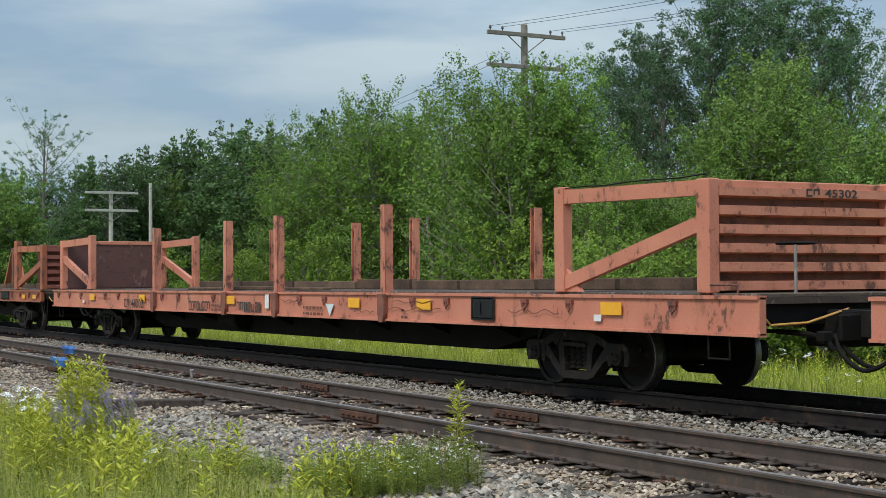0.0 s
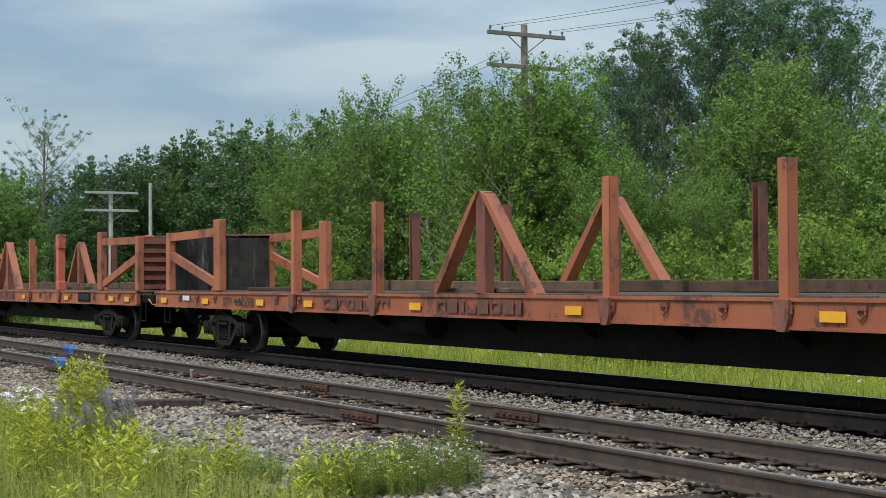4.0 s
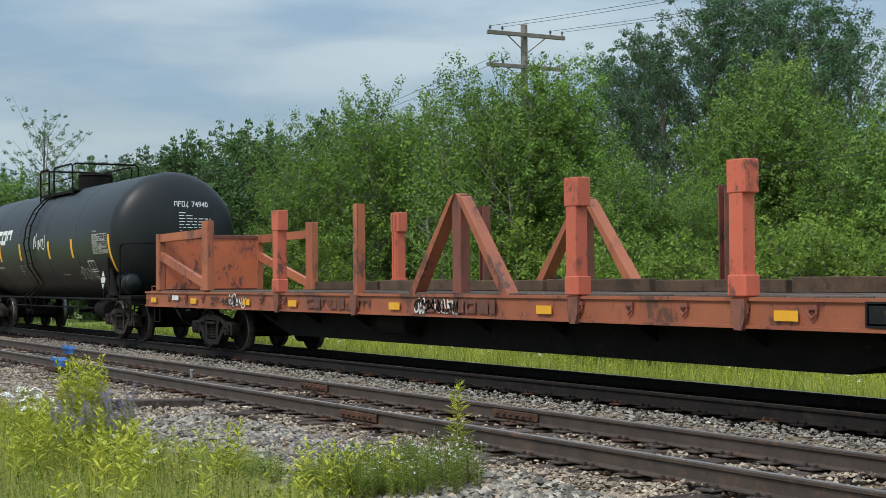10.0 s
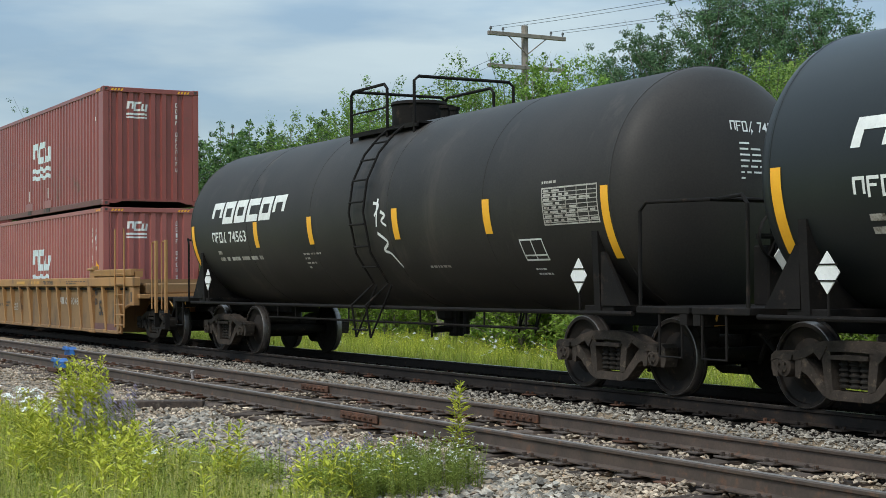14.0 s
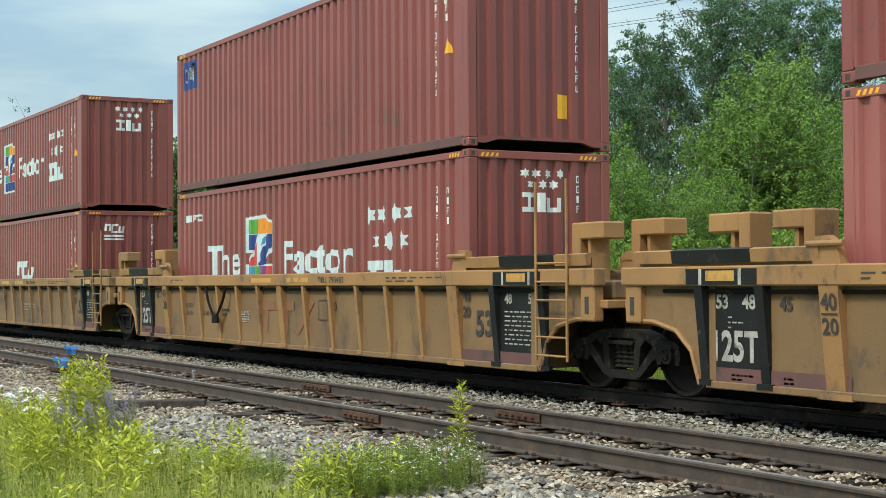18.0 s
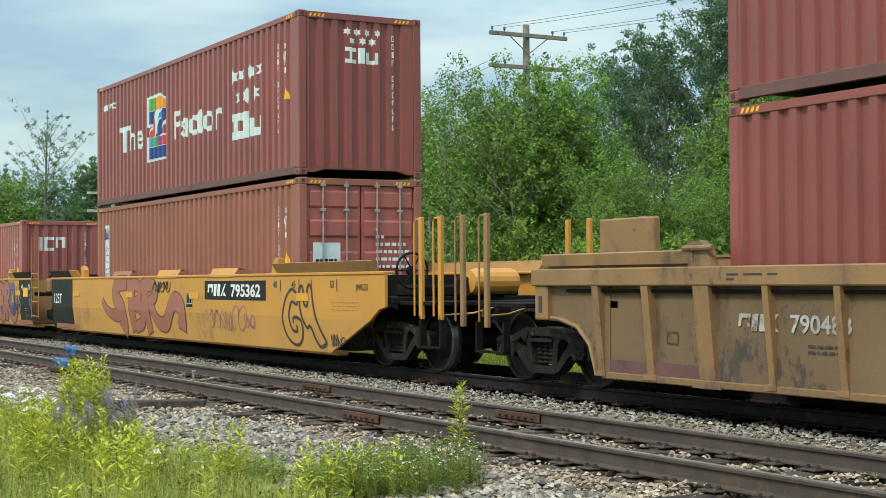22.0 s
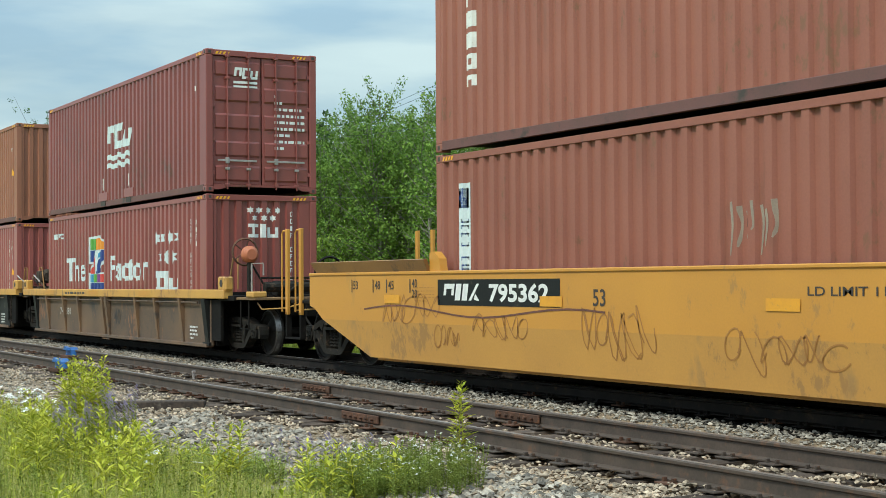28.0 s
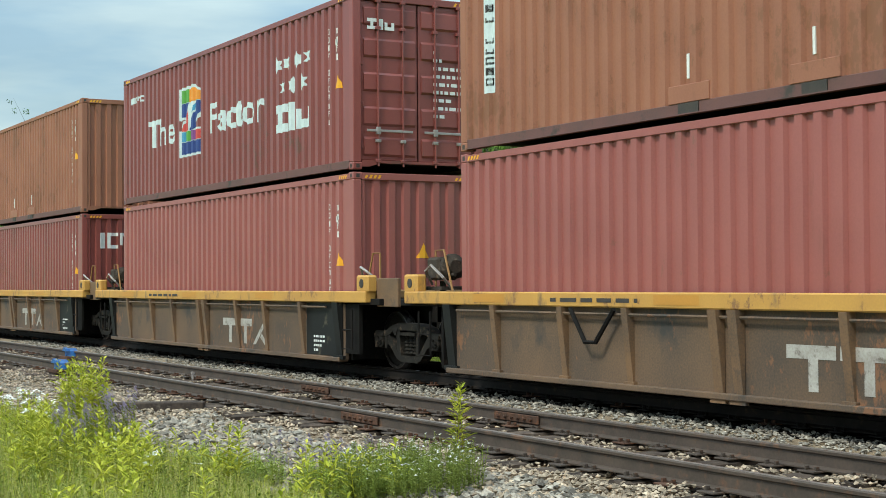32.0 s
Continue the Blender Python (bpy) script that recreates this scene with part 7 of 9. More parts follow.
            part("brake_gear", G().box(min(xe, xe - s * 0.8), max(xe, xe - s * 0.8), -0.9, 0.9, 1.12, 1.3, 0.03).box(min(xe + s * 0.1, xe + s * 0.5), max(xe + s * 0.1, xe + s * 0.5), -0.35, 0.35, 1.1, 1.42, 0.04), M_BLACKSTEEL, car)
        else:
            ladder(car, xe - 0.2, -HW - 0.04, 0.42, 2.64, M_TAN, 4, 0.76) if s > 0 else None
            for y, h in ((-1.1, 0.35), (0.5, 0.4)):
                part("platform_box", G().box(min(xe - s * 0.1, xe - s * 0.4), max(xe - s * 0.1, xe - s * 0.4), y, y + 0.3, 1.12, 1.36 + h * 0.4, 0.03), M_TAN, car)
            part("cover_plate", G().box(min(xe + s * 0.1, xe - s * 0.9), max(xe + s * 0.1, xe - s * 0.9), -0.9, 0.9, zt + 0.08, zt + 0.12, 0.01), M_BLACKSTEEL, car)
    def face(a, b):
        d = 0.0 if b > zf else (zf - b) / (zf - zb) * 0.08
        return (a, -HW + d - 0.005, b)
    def coat(k):
        """The k-th coat of paint over the sheet."""
        def place(a, b):
            p = face(a, b)
            return (p[0], p[1] - 0.0012 * k, p[2])
        return place
    for xa, xb in black:
        decal("black_panel", car, [[(xa, zb + 0.02), (xb, zb + 0.02), (xb, zt - 0.01), (xa, zt - 0.01)]], M_SOOT, face, [zf], 1, "black painted end panel")
    for s, xe in ((-1, x0), (1, x1)):
        if not ends[0 if s < 0 else 1]:
            a, b = sorted((xe - s * 0.5, xe - s * 2.6))
            decal("red_foot", car, [rect(a, b, zb + 0.03, zb + 0.14)], M_GRAFRED, coat(1), label="dull red painted foot")
    for n, p, m, lab, lift in marks:
        for group in ([k] for k in p) if n == "reflector" else (p,):
            decal(n, car, group, m, coat(lift), [zf], 1, lab)
    return car


def bulge(x0, x1, z0, z1, seed, n=28):
    """A rounded, uneven patch."""
    r = random.Random(seed)
    cx, cz, rx, rz = (x0 + x1) / 2, (z0 + z1) / 2, (x1 - x0) / 2, (z1 - z0) / 2
    k = [r.uniform(0.72, 1.02) for _ in range(n)]
    out = []
    for i in range(n):
        a = 2 * math.pi * i / n
        c, s = math.cos(a), math.sin(a)
        e = 0.55
        m = (k[i] + k[(i + 1) % n]) / 2
        out.append((cx + rx * m * math.copysign(abs(c) ** e, c), cz + rz * m * math.copysign(abs(s) ** e, s)))
    return [[(cx, cz), out[i], out[(i + 1) % n]] for i in range(n)]


def letters(strokes, fill, edge, grow, lift, label):
    """Fat sprayed letters: each stroke over its own wider edge."""
    out = []
    for i, (pts, w0, w1) in enumerate(strokes):
        d0, d1 = Vector(pts[0]) - Vector(pts[1]), Vector(pts[-1]) - Vector(pts[-2])
        longer = [tuple(Vector(pts[0]) + d0.normalized() * grow / 2)] + list(pts[1:-1]) + [tuple(Vector(pts[-1]) + d1.normalized() * grow / 2)]
        out.append(("graffiti_line", stroke(longer, w0 + grow, w1 + grow), edge, "dark edge of sprayed letters", lift + 0.2 * i))
    for i, (pts, w0, w1) in enumerate(strokes):
        out.append(("graffiti", stroke(pts, w0, w1), fill, label, lift + 2 + 0.2 * i))
    return out


def spatter(x0, x1, z0, z1, seed, cell=0.024):
    """Soft spray: small flecks side by side, dense in the middle and thinning outwards."""
    r, out = random.Random(seed), []
    for i in range(int((x1 - x0) / cell)):
        for j in range(int((z1 - z0) / cell)):
            x, z = x0 + i * cell, z0 + j * cell
            far = math.hypot((x - (x0 + x1) / 2) / ((x1 - x0) / 2), 0.75 * (z - (z0 + z1) / 2) / ((z1 - z0) / 2))
            if 1.05 - far + 0.75 * noise.noise((x * 1.7, z * 2.3, seed)) > r.uniform(0.0, 0.62):
                out.append(rect(x, x + cell, z, z + cell))
    return out


def smooth_marks(w, plate_x, sizes):
    m = []
    for x in sizes:
        m.append(("size_mark", [rect(x, x + 0.03, 1.2, 1.4)], M_DARKLET, "", 0))
    if plate_x is not None:
        m.append(("number_panel", [rect(plate_x, plate_x + 3.1, 1.03, 1.39)], M_SOOT, "black number panel", 0))
        m.append(("number", blocks("nllx", plate_x + 0.15, plate_x + 1.15, 1.1, 1.33, 0.3, 0.05) + lettering("795362", plate_x + 1.4, 1.1, 0.23, 1.45, 0.03), M_WHITE, "white car number", 1))
    m.append(("reflector", [rect(x, x + 0.5, 1.04, 1.17) for x in (-7.2, -2.9, 1.3, 6.6)], M_AMBERMARK, "yellow reflector patches", 6))
    m.append(("fine_print", bars(8.0, 9.0, 0.9, 1.08, 3, 61, 0.22) + bars(-6.25, -5.65, 1.08, 1.32, 5, 62, 0.18), M_GRAFTHIN, "", 0))
    return m


BIG_A = [([(-4.68, 0.95), (-4.3, 0.72), (-3.7, 0.62), (-3.2, 0.72)], 0.12, 0.34), ([(-2.85, 1.36), (-3.5, 1.33), (-3.72, 1.08), (-3.25, 0.8), (-3.12, 0.5), (-3.25, 0.28)], 0.3, 0.5),
         ([(-2.5, 1.44), (-2.5, 0.9), (-2.4, 0.3)], 0.5, 0.34), ([(-2.4, 1.34), (-1.95, 1.26), (-2.0, 1.0), (-2.3, 0.92)], 0.26, 0.22), ([(-2.3, 0.9), (-1.72, 0.76), (-1.8, 0.5), (-2.3, 0.38)], 0.28, 0.24),
         ([(-1.62, 1.44), (-1.5, 0.9), (-1.32, 0.28)], 0.46, 0.3), ([(-1.5, 1.34), (-0.95, 1.28), (-0.85, 1.08), (-1.3, 0.94)], 0.28, 0.22), ([(-1.2, 0.95), (-0.75, 0.55), (-0.25, 0.5), (0.1, 0.78), (0.4, 0.98), (0.8, 0.82), (0.75, 0.4)], 0.26, 0.42)]
BIG_B = [([(3.35, 0.62), (3.6, 0.42), (3.95, 0.4)], 0.1, 0.3), ([(4.32, 1.36), (3.8, 1.36), (3.62, 1.1), (4.0, 0.82), (4.1, 0.56), (3.98, 0.36)], 0.24, 0.3),
         ([(4.68, 1.4), (4.62, 0.9), (4.52, 0.3)], 0.34, 0.26), ([(4.7, 1.32), (5.02, 1.22), (4.95, 0.98), (4.7, 0.88)], 0.2, 0.18), ([(4.7, 0.86), (5.05, 0.7), (4.95, 0.42), (4.65, 0.34)], 0.22, 0.2),
         ([(5.3, 1.4), (5.34, 0.9), (5.28, 0.3)], 0.34, 0.26), ([(5.35, 1.33), (5.72, 1.25), (5.7, 1.02), (5.4, 0.9)], 0.22, 0.18), ([(5.45, 0.9), (5.78, 0.5), (6.1, 0.34), (6.4, 0.42), (6.6, 0.6)], 0.28, 0.1)]
GH = [[(6.68, 1.12), (6.4, 1.24), (6.12, 1.05), (5.99, 0.7), (6.14, 0.4), (6.5, 0.28), (6.76, 0.42), (6.78, 0.7), (6.5, 0.76), (6.45, 0.66)], [(6.66, 1.12), (6.62, 0.98), (6.4, 1.02), (6.28, 0.8), (6.36, 0.56), (6.56, 0.52), (6.58, 0.62)],
      [(6.72, 1.26), (6.86, 1.28), (6.92, 1.0), (7.06, 0.98), (7.06, 1.26), (7.2, 1.28), (7.3, 0.95), (7.5, 0.6), (7.72, 0.36)], [(6.72, 1.26), (6.76, 0.9), (6.98, 0.6), (7.14, 0.62), (7.3, 0.4), (7.48, 0.28), (7.72, 0.36)]]
mk_a = smooth_marks(0, 2.16, (5.9, 6.7, 7.2, 8.2)) + letters(BIG_A, M_GRAFRED, M_FADEDARK, 0.06, 1, "large dull red sprayed letters") + [("scrawl", scrawl(-1.0, 0.1, 1.12, 1.44, 74, 6, 0.03), M_DARKLET, "black sprayed scrawl", 6), ("data_panel", [rect(1.1, 1.45, 0.87, 1.14)], M_SOOT, "black data panel", 0), ("data_print", frame_of(1.12, 1.43, 0.93, 1.12, 0.012) + [rect(1.27, 1.28, 0.93, 1.12)], M_WHITE, "", 1)] + \
    [("graffiti_line", stroke(p, 0.05, 0.06), M_DARKLET, "black outline of sprayed letters", 1 + i) for i, p in enumerate(GH)] + [("scrawl", scrawl(7.9, 8.4, 0.3, 0.5, 72, 4, 0.02), M_DARKLET, "black sprayed scrawl", 1), ("scrawl", scrawl(2.2, 4.6, 0.42, 0.9, 73, 7, 0.035), M_GRAFPURP, "thin sprayed scrawl", 0), ("stencil", lettering("125T", -9.0, 0.86, 0.24, 0.72), M_WHITE, "white stencilled figures", 1), ("size_mark", lettering("JWG33", 8.9, 1.22, 0.1), M_DARKLET, "", 0), ("size_mark", lettering("53", 7.95, 1.26, 0.12), M_DARKLET, "", 0), ("size_mark", lettering("45", 6.4, 1.26, 0.12), M_DARKLET, "", 0), ("size_mark", lettering("40", 5.6, 1.26, 0.12), M_DARKLET, "", 0)]
mk_b = smooth_marks(0, None, (5.6, 6.9)) + [("graffiti_ground", spatter(2.7, 6.9, 0.22, 1.44, 81), M_GRAFBLUE, "blue sprayed ground", 0)] + letters(BIG_B, M_GRAFRED, M_DARKLET, 0.085, 1, "large dull red sprayed letters") + [("graffiti_line", bulge(-2.95, 0.75, 0.2, 1.3, 84, 40), M_WHITE, "white sprayed outline", 0), ("graffiti", bulge(-2.88, 0.68, 0.23, 1.25, 84, 40), M_GRAFGREY, "grey sprayed bubble letters", 1), ("graffiti_line", scrawl(-2.6, 0.4, 0.35, 1.1, 85, 5, 0.03), M_WHITE, "white inner lines", 2), ("graffiti_line", bulge(-2.2, -1.3, 0.85, 1.46, 86) + bulge(-1.35, -0.45, 0.88, 1.46, 87), M_WHITE, "white outline of bubbles", 3), ("graffiti_bubble", bulge(-2.15, -1.35, 0.89, 1.43, 86), M_GRAFRED, "red sprayed bubble", 4), ("graffiti_bubble", bulge(-1.3, -0.5, 0.92, 1.43, 87), M_GRAFRED, "red sprayed bubble", 4), ("graffiti_star", star(-1.75, 1.2, 0.12) + star(-0.9, 1.2, 0.12), M_WHITE, "white sprayed stars", 5), ("scrawl", scrawl(0.95, 1.5, 0.3, 1.0, 89, 3, 0.02) + scrawl(-3.6, -3.1, 0.4, 0.7, 90, 3, 0.02), M_WHITE, "thin white sprayed scrawl", 1), ("scrawl", scrawl(1.7, 2.5, 0.8, 1.4, 93, 5, 0.035), M_DARKLET, "black sprayed scrawl", 1), ("scrawl", scrawl(6.2, 6.9, 0.4, 1.3, 94, 4, 0.03), M_DARKLET, "black sprayed scrawl", 4)] + \
    [("owner_name", blocks("ggx", -5.05, -3.25, 0.80, 1.32, 0.2, 0, 0.08), M_GRAFRED, "dull red blocks of a painted name", 0), ("scrawl", [q for p in ([(7.02, 1.12), (7.1, 0.98), (7.02, 0.86), (7.14, 0.72), (7.04, 0.6)], [(8.06, 0.98), (8.16, 1.06), (8.2, 0.94), (8.1, 0.88), (8.22, 0.7), (8.36, 0.56)], [(8.26, 0.9), (8.38, 1.0), (8.42, 0.8), (8.3, 0.66)]) for q in stroke(p, 0.022, 0.03)], M_GRIMEWHITE, "thin white sprayed tags", 3), ("fine_print", bars(7.55, 7.95, 0.36, 0.72, 6, 64, 0.3), M_GRIMEWHITE, "", 3), ("stencil", lettering("125T", -9.0, 0.88, 0.24, 0.7) + lettering("53", 8.0, 1.2, 0.14) + lettering("48", 7.2, 1.2, 0.14), M_WHITE, "white stencilled figures", 1), ("reflector", [rect(7.45, 7.95, 1.0, 1.25), rect(-8.05, -7.7, 1.0, 1.25)], M_YELLOW, "", 7)]
mk_c = smooth_marks(0, -5.55, (-8.34, -7.6, -7.15, -6.4, 5.6, 7.0)) + [("scrawl", scrawl(-7.3, -5.6, 0.75, 1.2, 91, 5, 0.02) + scrawl(-5.7, -5.0, 0.42, 0.75, 95, 4, 0.018) + scrawl(-4.6, -3.2, 0.6, 0.95, 96, 5, 0.018), M_GRAFTHIN, "thin brown sprayed scrawl", 0), ("scrawl", scrawl(-2.0, -0.6, 0.45, 1.1, 92, 5, 0.02) + scrawl(0.6, 2.4, 0.4, 0.9, 97, 6, 0.02) + scrawl(4.2, 5.0, 0.5, 1.1, 98, 4, 0.02), M_GRAFTHIN, "thin brown sprayed scrawl", 0), ("spray_line", [[(-7.9 + 0.4 * k, 0.93 + 0.07 * math.sin(k * 0.55)), (-7.5 + 0.4 * k, 0.93 + 0.07 * math.sin(k * 0.55 + 0.55)), (-7.5 + 0.4 * k, 0.955 + 0.07 * math.sin(k * 0.55 + 0.55)), (-7.9 + 0.4 * k, 0.955 + 0.07 * math.sin(k * 0.55))] for k in range(16)], M_FADEDARK, "long wavy sprayed line", 1), ("size_mark", lettering("53", -8.28, 1.25, 0.13), M_DARKLET, "", 0), ("size_mark", lettering("48", -7.53, 1.25, 0.13), M_DARKLET, "", 0), ("size_mark", lettering("45", -7.08, 1.25, 0.13), M_DARKLET, "", 0), ("size_mark", lettering("40", -6.33, 1.28, 0.12), M_DARKLET, "", 0), ("size_mark", lettering("20", -6.33, 1.13, 0.12), M_DARKLET, "", 0), ("stencil", lettering("53", -1.75, 1.06, 0.2) + lettering("LD LIMIT 119400", 1.9, 1.2, 0.09, 1.5) + lettering("40", 5.2, 1.26, 0.12) + lettering("20", 5.2, 1.08, 0.12) + lettering("45", 6.5, 1.24, 0.12), M_DARKLET, "dark stencilled figures", 0), ("stencil", lettering("125T", 7.6, 0.9, 0.24, 0.7), M_WHITE, "white stencilled figures", 1)]
d_a = smooth_well(-231.35, *unit(-231.35, -240.85, -221.45), "amber well car unit with tapered nose, red graffiti and black end", (False, True), mk_a, ((-9.25, -7.3),))
d_b = smooth_well(-251.1, *unit(-251.1, -260.5, -242.4), "amber middle well car unit with big graffiti and black ends", (False, False), mk_b, ((-9.15, -7.2), (6.95, 8.45)))
d_c = smooth_well(-270.75, *unit(-270.75, -280.7, -261.9), "amber trailing well car unit with tapered nose and scrawled sides", (True, False), mk_c, ((6.9, 8.6),))
truck(d_a, -221.9 + 231.35, 0.457)
truck(d_a, -241.55 + 231.35, 0.483)
truck(d_b, -261.2 + 251.1, 0.483)
truck(d_c, -280.7 + 270.75, 0.457)


def short_well(u, x0, x1, label, ends, seed, strap):
    """A short sooty well car with an ochre top chord and widely spaced ribs."""
    car = start_car("well_car", u, label, "well car", "units of the sooty well car")
    zt, zb = 1.235, 0.14
    for q in (-1, 1):
        y = q * HW
        ya, yb = sorted((y, y - q * 0.2))
        part("top_chord", G().box(x0 + 0.1, x1 - 0.1, ya, yb, zt - 0.18, zt, 0.015), M_OCHRE, car)
        yi0, yi1 = sorted((y - q * 0.10, y - q * 0.16))
        part("side_sheet", G().box(x0 + 1.3, x1 - 1.0, yi0, yi1, zb, zt - 0.17), M_SOOTBROWN, car)
        # near-black sheet put over the container's end at the dark gap
        part("end_sheet", G().box(x1 - 0.99, x1 - 0.5, yi0, yi1, zb + 0.1, zt - 0.19), M_BLACKSTEEL, car)
        part("hand_rail", G().tube([(x0 + 1.6, y - q * 0.03, zt - 0.26), (x1 - 1.6, y - q * 0.03, zt - 0.26)], 0.02, 6), M_SOOTBROWN, car)
        part("bottom_chord", G().box(x0 + 1.3, x1 - 1.1, min(y - q * 0.02, y - q * 0.2), max(y - q * 0.02, y - q * 0.2), zb - 0.04, zb + 0.03, 0.01), M_SOOTBROWN, car)
        mid = (x0 + x1) / 2
        for x in (x0 + 1.38, x0 + 2.6, x0 + 4.2, x0 + 5.55, x1 - 5.55, x1 - 4.2, x1 - 2.6, x1 - 1.18):
            part("rib", rib_bar(x, zb + 0.02, zt - 0.18, y - q * 0.1, 0.11 if abs(x - mid) < 5.5 else 0.2), M_SOOTRIB if abs(x - mid) < 5.5 else M_SOOT, car)
        for x in (mid - 0.16, mid + 0.16):
            part("rib", rib_bar(x, zb - 0.06, zt - 0.18, y - q * 0.09, 0.14, 0.13), M_SOOTRIB, car)
    for s, xe in ((-1, x0), (1, x1)):
        # end wall and platform near-black, painting in the recess's shade
        part("end_wall", G().box(min(xe - s * 0.9, xe - s * 0.96), max(xe - s * 0.9, xe - s * 0.96), -HW + 0.18, HW - 0.18, zb, zt - 0.05), M_BLACKSTEEL, car)
        platform_end(car, xe - s * 0.3, s, 1.0, M_BLACKSTEEL, False)
        part("corner_bracket", G().box(min(xe - s * 0.05, xe - s * 0.45), max(xe - s * 0.05, xe - s * 0.45), -HW + 0.02, -HW + 0.2, zt - 0.02, zt + 0.25, 0.03), M_OCHRE, car)
        part("bracket_hole", G().lathe([(0.0, -HW + 0.012), (0.07, -HW + 0.012), (0.07, -HW + 0.04)], 14, "y", (xe - s * 0.25, 0, zt + 0.12)), M_DARKLET, car)
        part("corner_bracket", G().box(min(xe - s * 0.05, xe - s * 0.45), max(xe - s * 0.05, xe - s * 0.45), HW - 0.3, HW - 0.02, zt, zt + 0.14, 0.02), M_TANPANEL, car)
        part("hand_hold", G().tube([(xe - s * 0.35, -HW + 0.4, zt), (xe - s * 0.35, -HW + 0.4, zt + 0.6), (xe - s * 0.6, -HW + 0.4, zt + 0.6), (xe - s * 0.85, -HW + 0.4, zt)], 0.018, 6), M_TAN, car)
        if ends[0 if s < 0 else 1]:
            coupler(car, xe + s * 1.1, s, 0.87)
            hb = part("hand_brake", G().lathe([(0.25, 0.0), (0.275, 0.025), (0.25, 0.05), (0.235, 0.025), (0.25, 0.0)], 20, "x", (xe + s * 0.12, -1.15, 1.95)), M_RUST, car, "rusty hand brake wheel on its stand")
            for k in range(5):
                a = k * 1.2566
                part("spoke", G().tube([(xe + s * 0.14, -1.15, 1.95), (xe + s * 0.14, -1.15 + 0.25 * math.cos(a), 1.95 + 0.25 * math.sin(a))], 0.014, 5), M_RUST, hb)
            part("gear_housing", G().lathe([(0.0, 0.0), (0.1, 0.0), (0.16, 0.07), (0.16, 0.17), (0.1, 0.24), (0.0, 0.24)], 20, "x", (xe + s * 0.18, -1.12, 1.9)), M_ORANGE, hb, "coral red brake gear housing")
            part("brake_post", G().box(xe + s * 0.26, xe + s * 0.36, -1.16, -1.08, 1.05, 1.8, 0.01).tube([(xe + s * 0.3, -1.1, 1.75), (xe + s * 0.3, -0.7, 1.12)], 0.02, 6), M_TRUCK, hb)
            part("end_platform", G().box(min(xe - s * 0.2, xe + s * 1.1), max(xe - s * 0.2, xe + s * 1.1), -1.35, 1.35, 1.04, 1.09, 0.01), M_TANPANEL, car, "rusty end platform")
            part("platform_cap", G().box(xe + s * 0.75, xe + s * 1.1, -1.38, -1.1, 1.09, 1.2, 0.02), M_OCHRE, car)
            for y in (-1.3, 1.3):
                part("hand_rail", G().tube([(xe + s * 0.85, y, 1.1), (xe + s * 0.85, y, 1.72), (xe + s * 1.1, y * 0.9, 1.72), (xe + s * 1.1, y * 0.9, 1.5)], 0.018, 6), M_GALV, car)
            part("hand_rail", G().tube([(xe + s * 1.05, -1.2, 1.1), (xe + s * 1.05, -1.2, 1.45), (xe + s * 1.05, 1.2, 1.45), (xe + s * 1.05, 1.2, 1.1)], 0.02, 6), M_TRUCK, car)
            part("brake_gear", G().tube([(xe + s * 0.5, -0.9, 1.28), (xe + s * 0.5, 0.9, 1.28)], 0.1, 10).tube([(xe + s * 0.75, -0.6, 1.15), (xe + s * 0.8, -0.2, 1.4), (xe + s * 0.6, 0.3, 1.35)], 0.025, 6).box(min(xe + s * 0.1, xe + s * 0.45), max(xe + s * 0.1, xe + s * 0.45), -0.6, -0.2, 1.09, 1.4, 0.03), M_TRUCK, car)
            part("draft_sill", G().box(min(xe - s * 0.3, xe + s * 1.1), max(xe - s * 0.3, xe + s * 1.1), -0.32, 0.32, 0.72, 1.03, 0.02), M_BLACKSTEEL, car)
            part("sill_step", G().tube([(xe + s * 0.3, -1.3, 1.04), (xe + s * 0.3, -1.3, 0.5), (xe + s * 0.7, -1.3, 0.5), (xe + s * 0.7, -1.3, 1.04)], 0.018, 6), M_BLACKSTEEL, car)
        else:
            vg = part("valve_gear", (G().box(min(xe - s * 0.0, xe - s * 0.55), max(xe - s * 0.0, xe - s * 0.55), -1.25, 1.25, zt - 0.12, zt + 0.02, 0.02) if s > 0 else G().box(xe + 0.15, xe + 0.5, -1.15, -0.8, zt + 0.16, zt + 0.5, 0.04).lathe([(0.0, 0.0), (0.16, 0.0), (0.19, 0.04), (0.19, 0.12), (0.1, 0.2), (0.0, 0.2)], 18, "x", (xe + 0.5, -0.95, zt + 0.36)).box(xe + 0.1, xe + 0.32, -0.75, -0.55, zt + 0.2, zt + 0.42, 0.03).box(xe + 0.0, xe + 0.7, -1.2, 0.6, zt + 0.02, zt + 0.07).tube([(xe + 0.1, -1.1, zt + 0.22), (xe + 0.75, -1.0, zt + 0.24)], 0.03, 8).tube([(xe + 0.3, -0.95, zt), (xe + 0.3, -0.95, zt + 0.15)], 0.05, 8).tube([(xe - 0.1, -0.6, zt + 0.3), (xe + 0.4, -0.6, zt + 0.3)], 0.06, 10)), M_TRUCKDUST if s < 0 else M_TANPANEL, car, "brake valve gear on the end platform")
            part("air_hose", G().tube([(xe - s * 0.25, -1.1, zt + 0.1), (xe - s * 0.4, -1.3, zt + 0.3), (xe - s * 0.6, -1.32, zt + 0.38), (xe - s * 0.75, -1.2, zt + 0.2), (xe - s * 0.7, -1.0, zt)], 0.022, 6), M_GALV, vg)
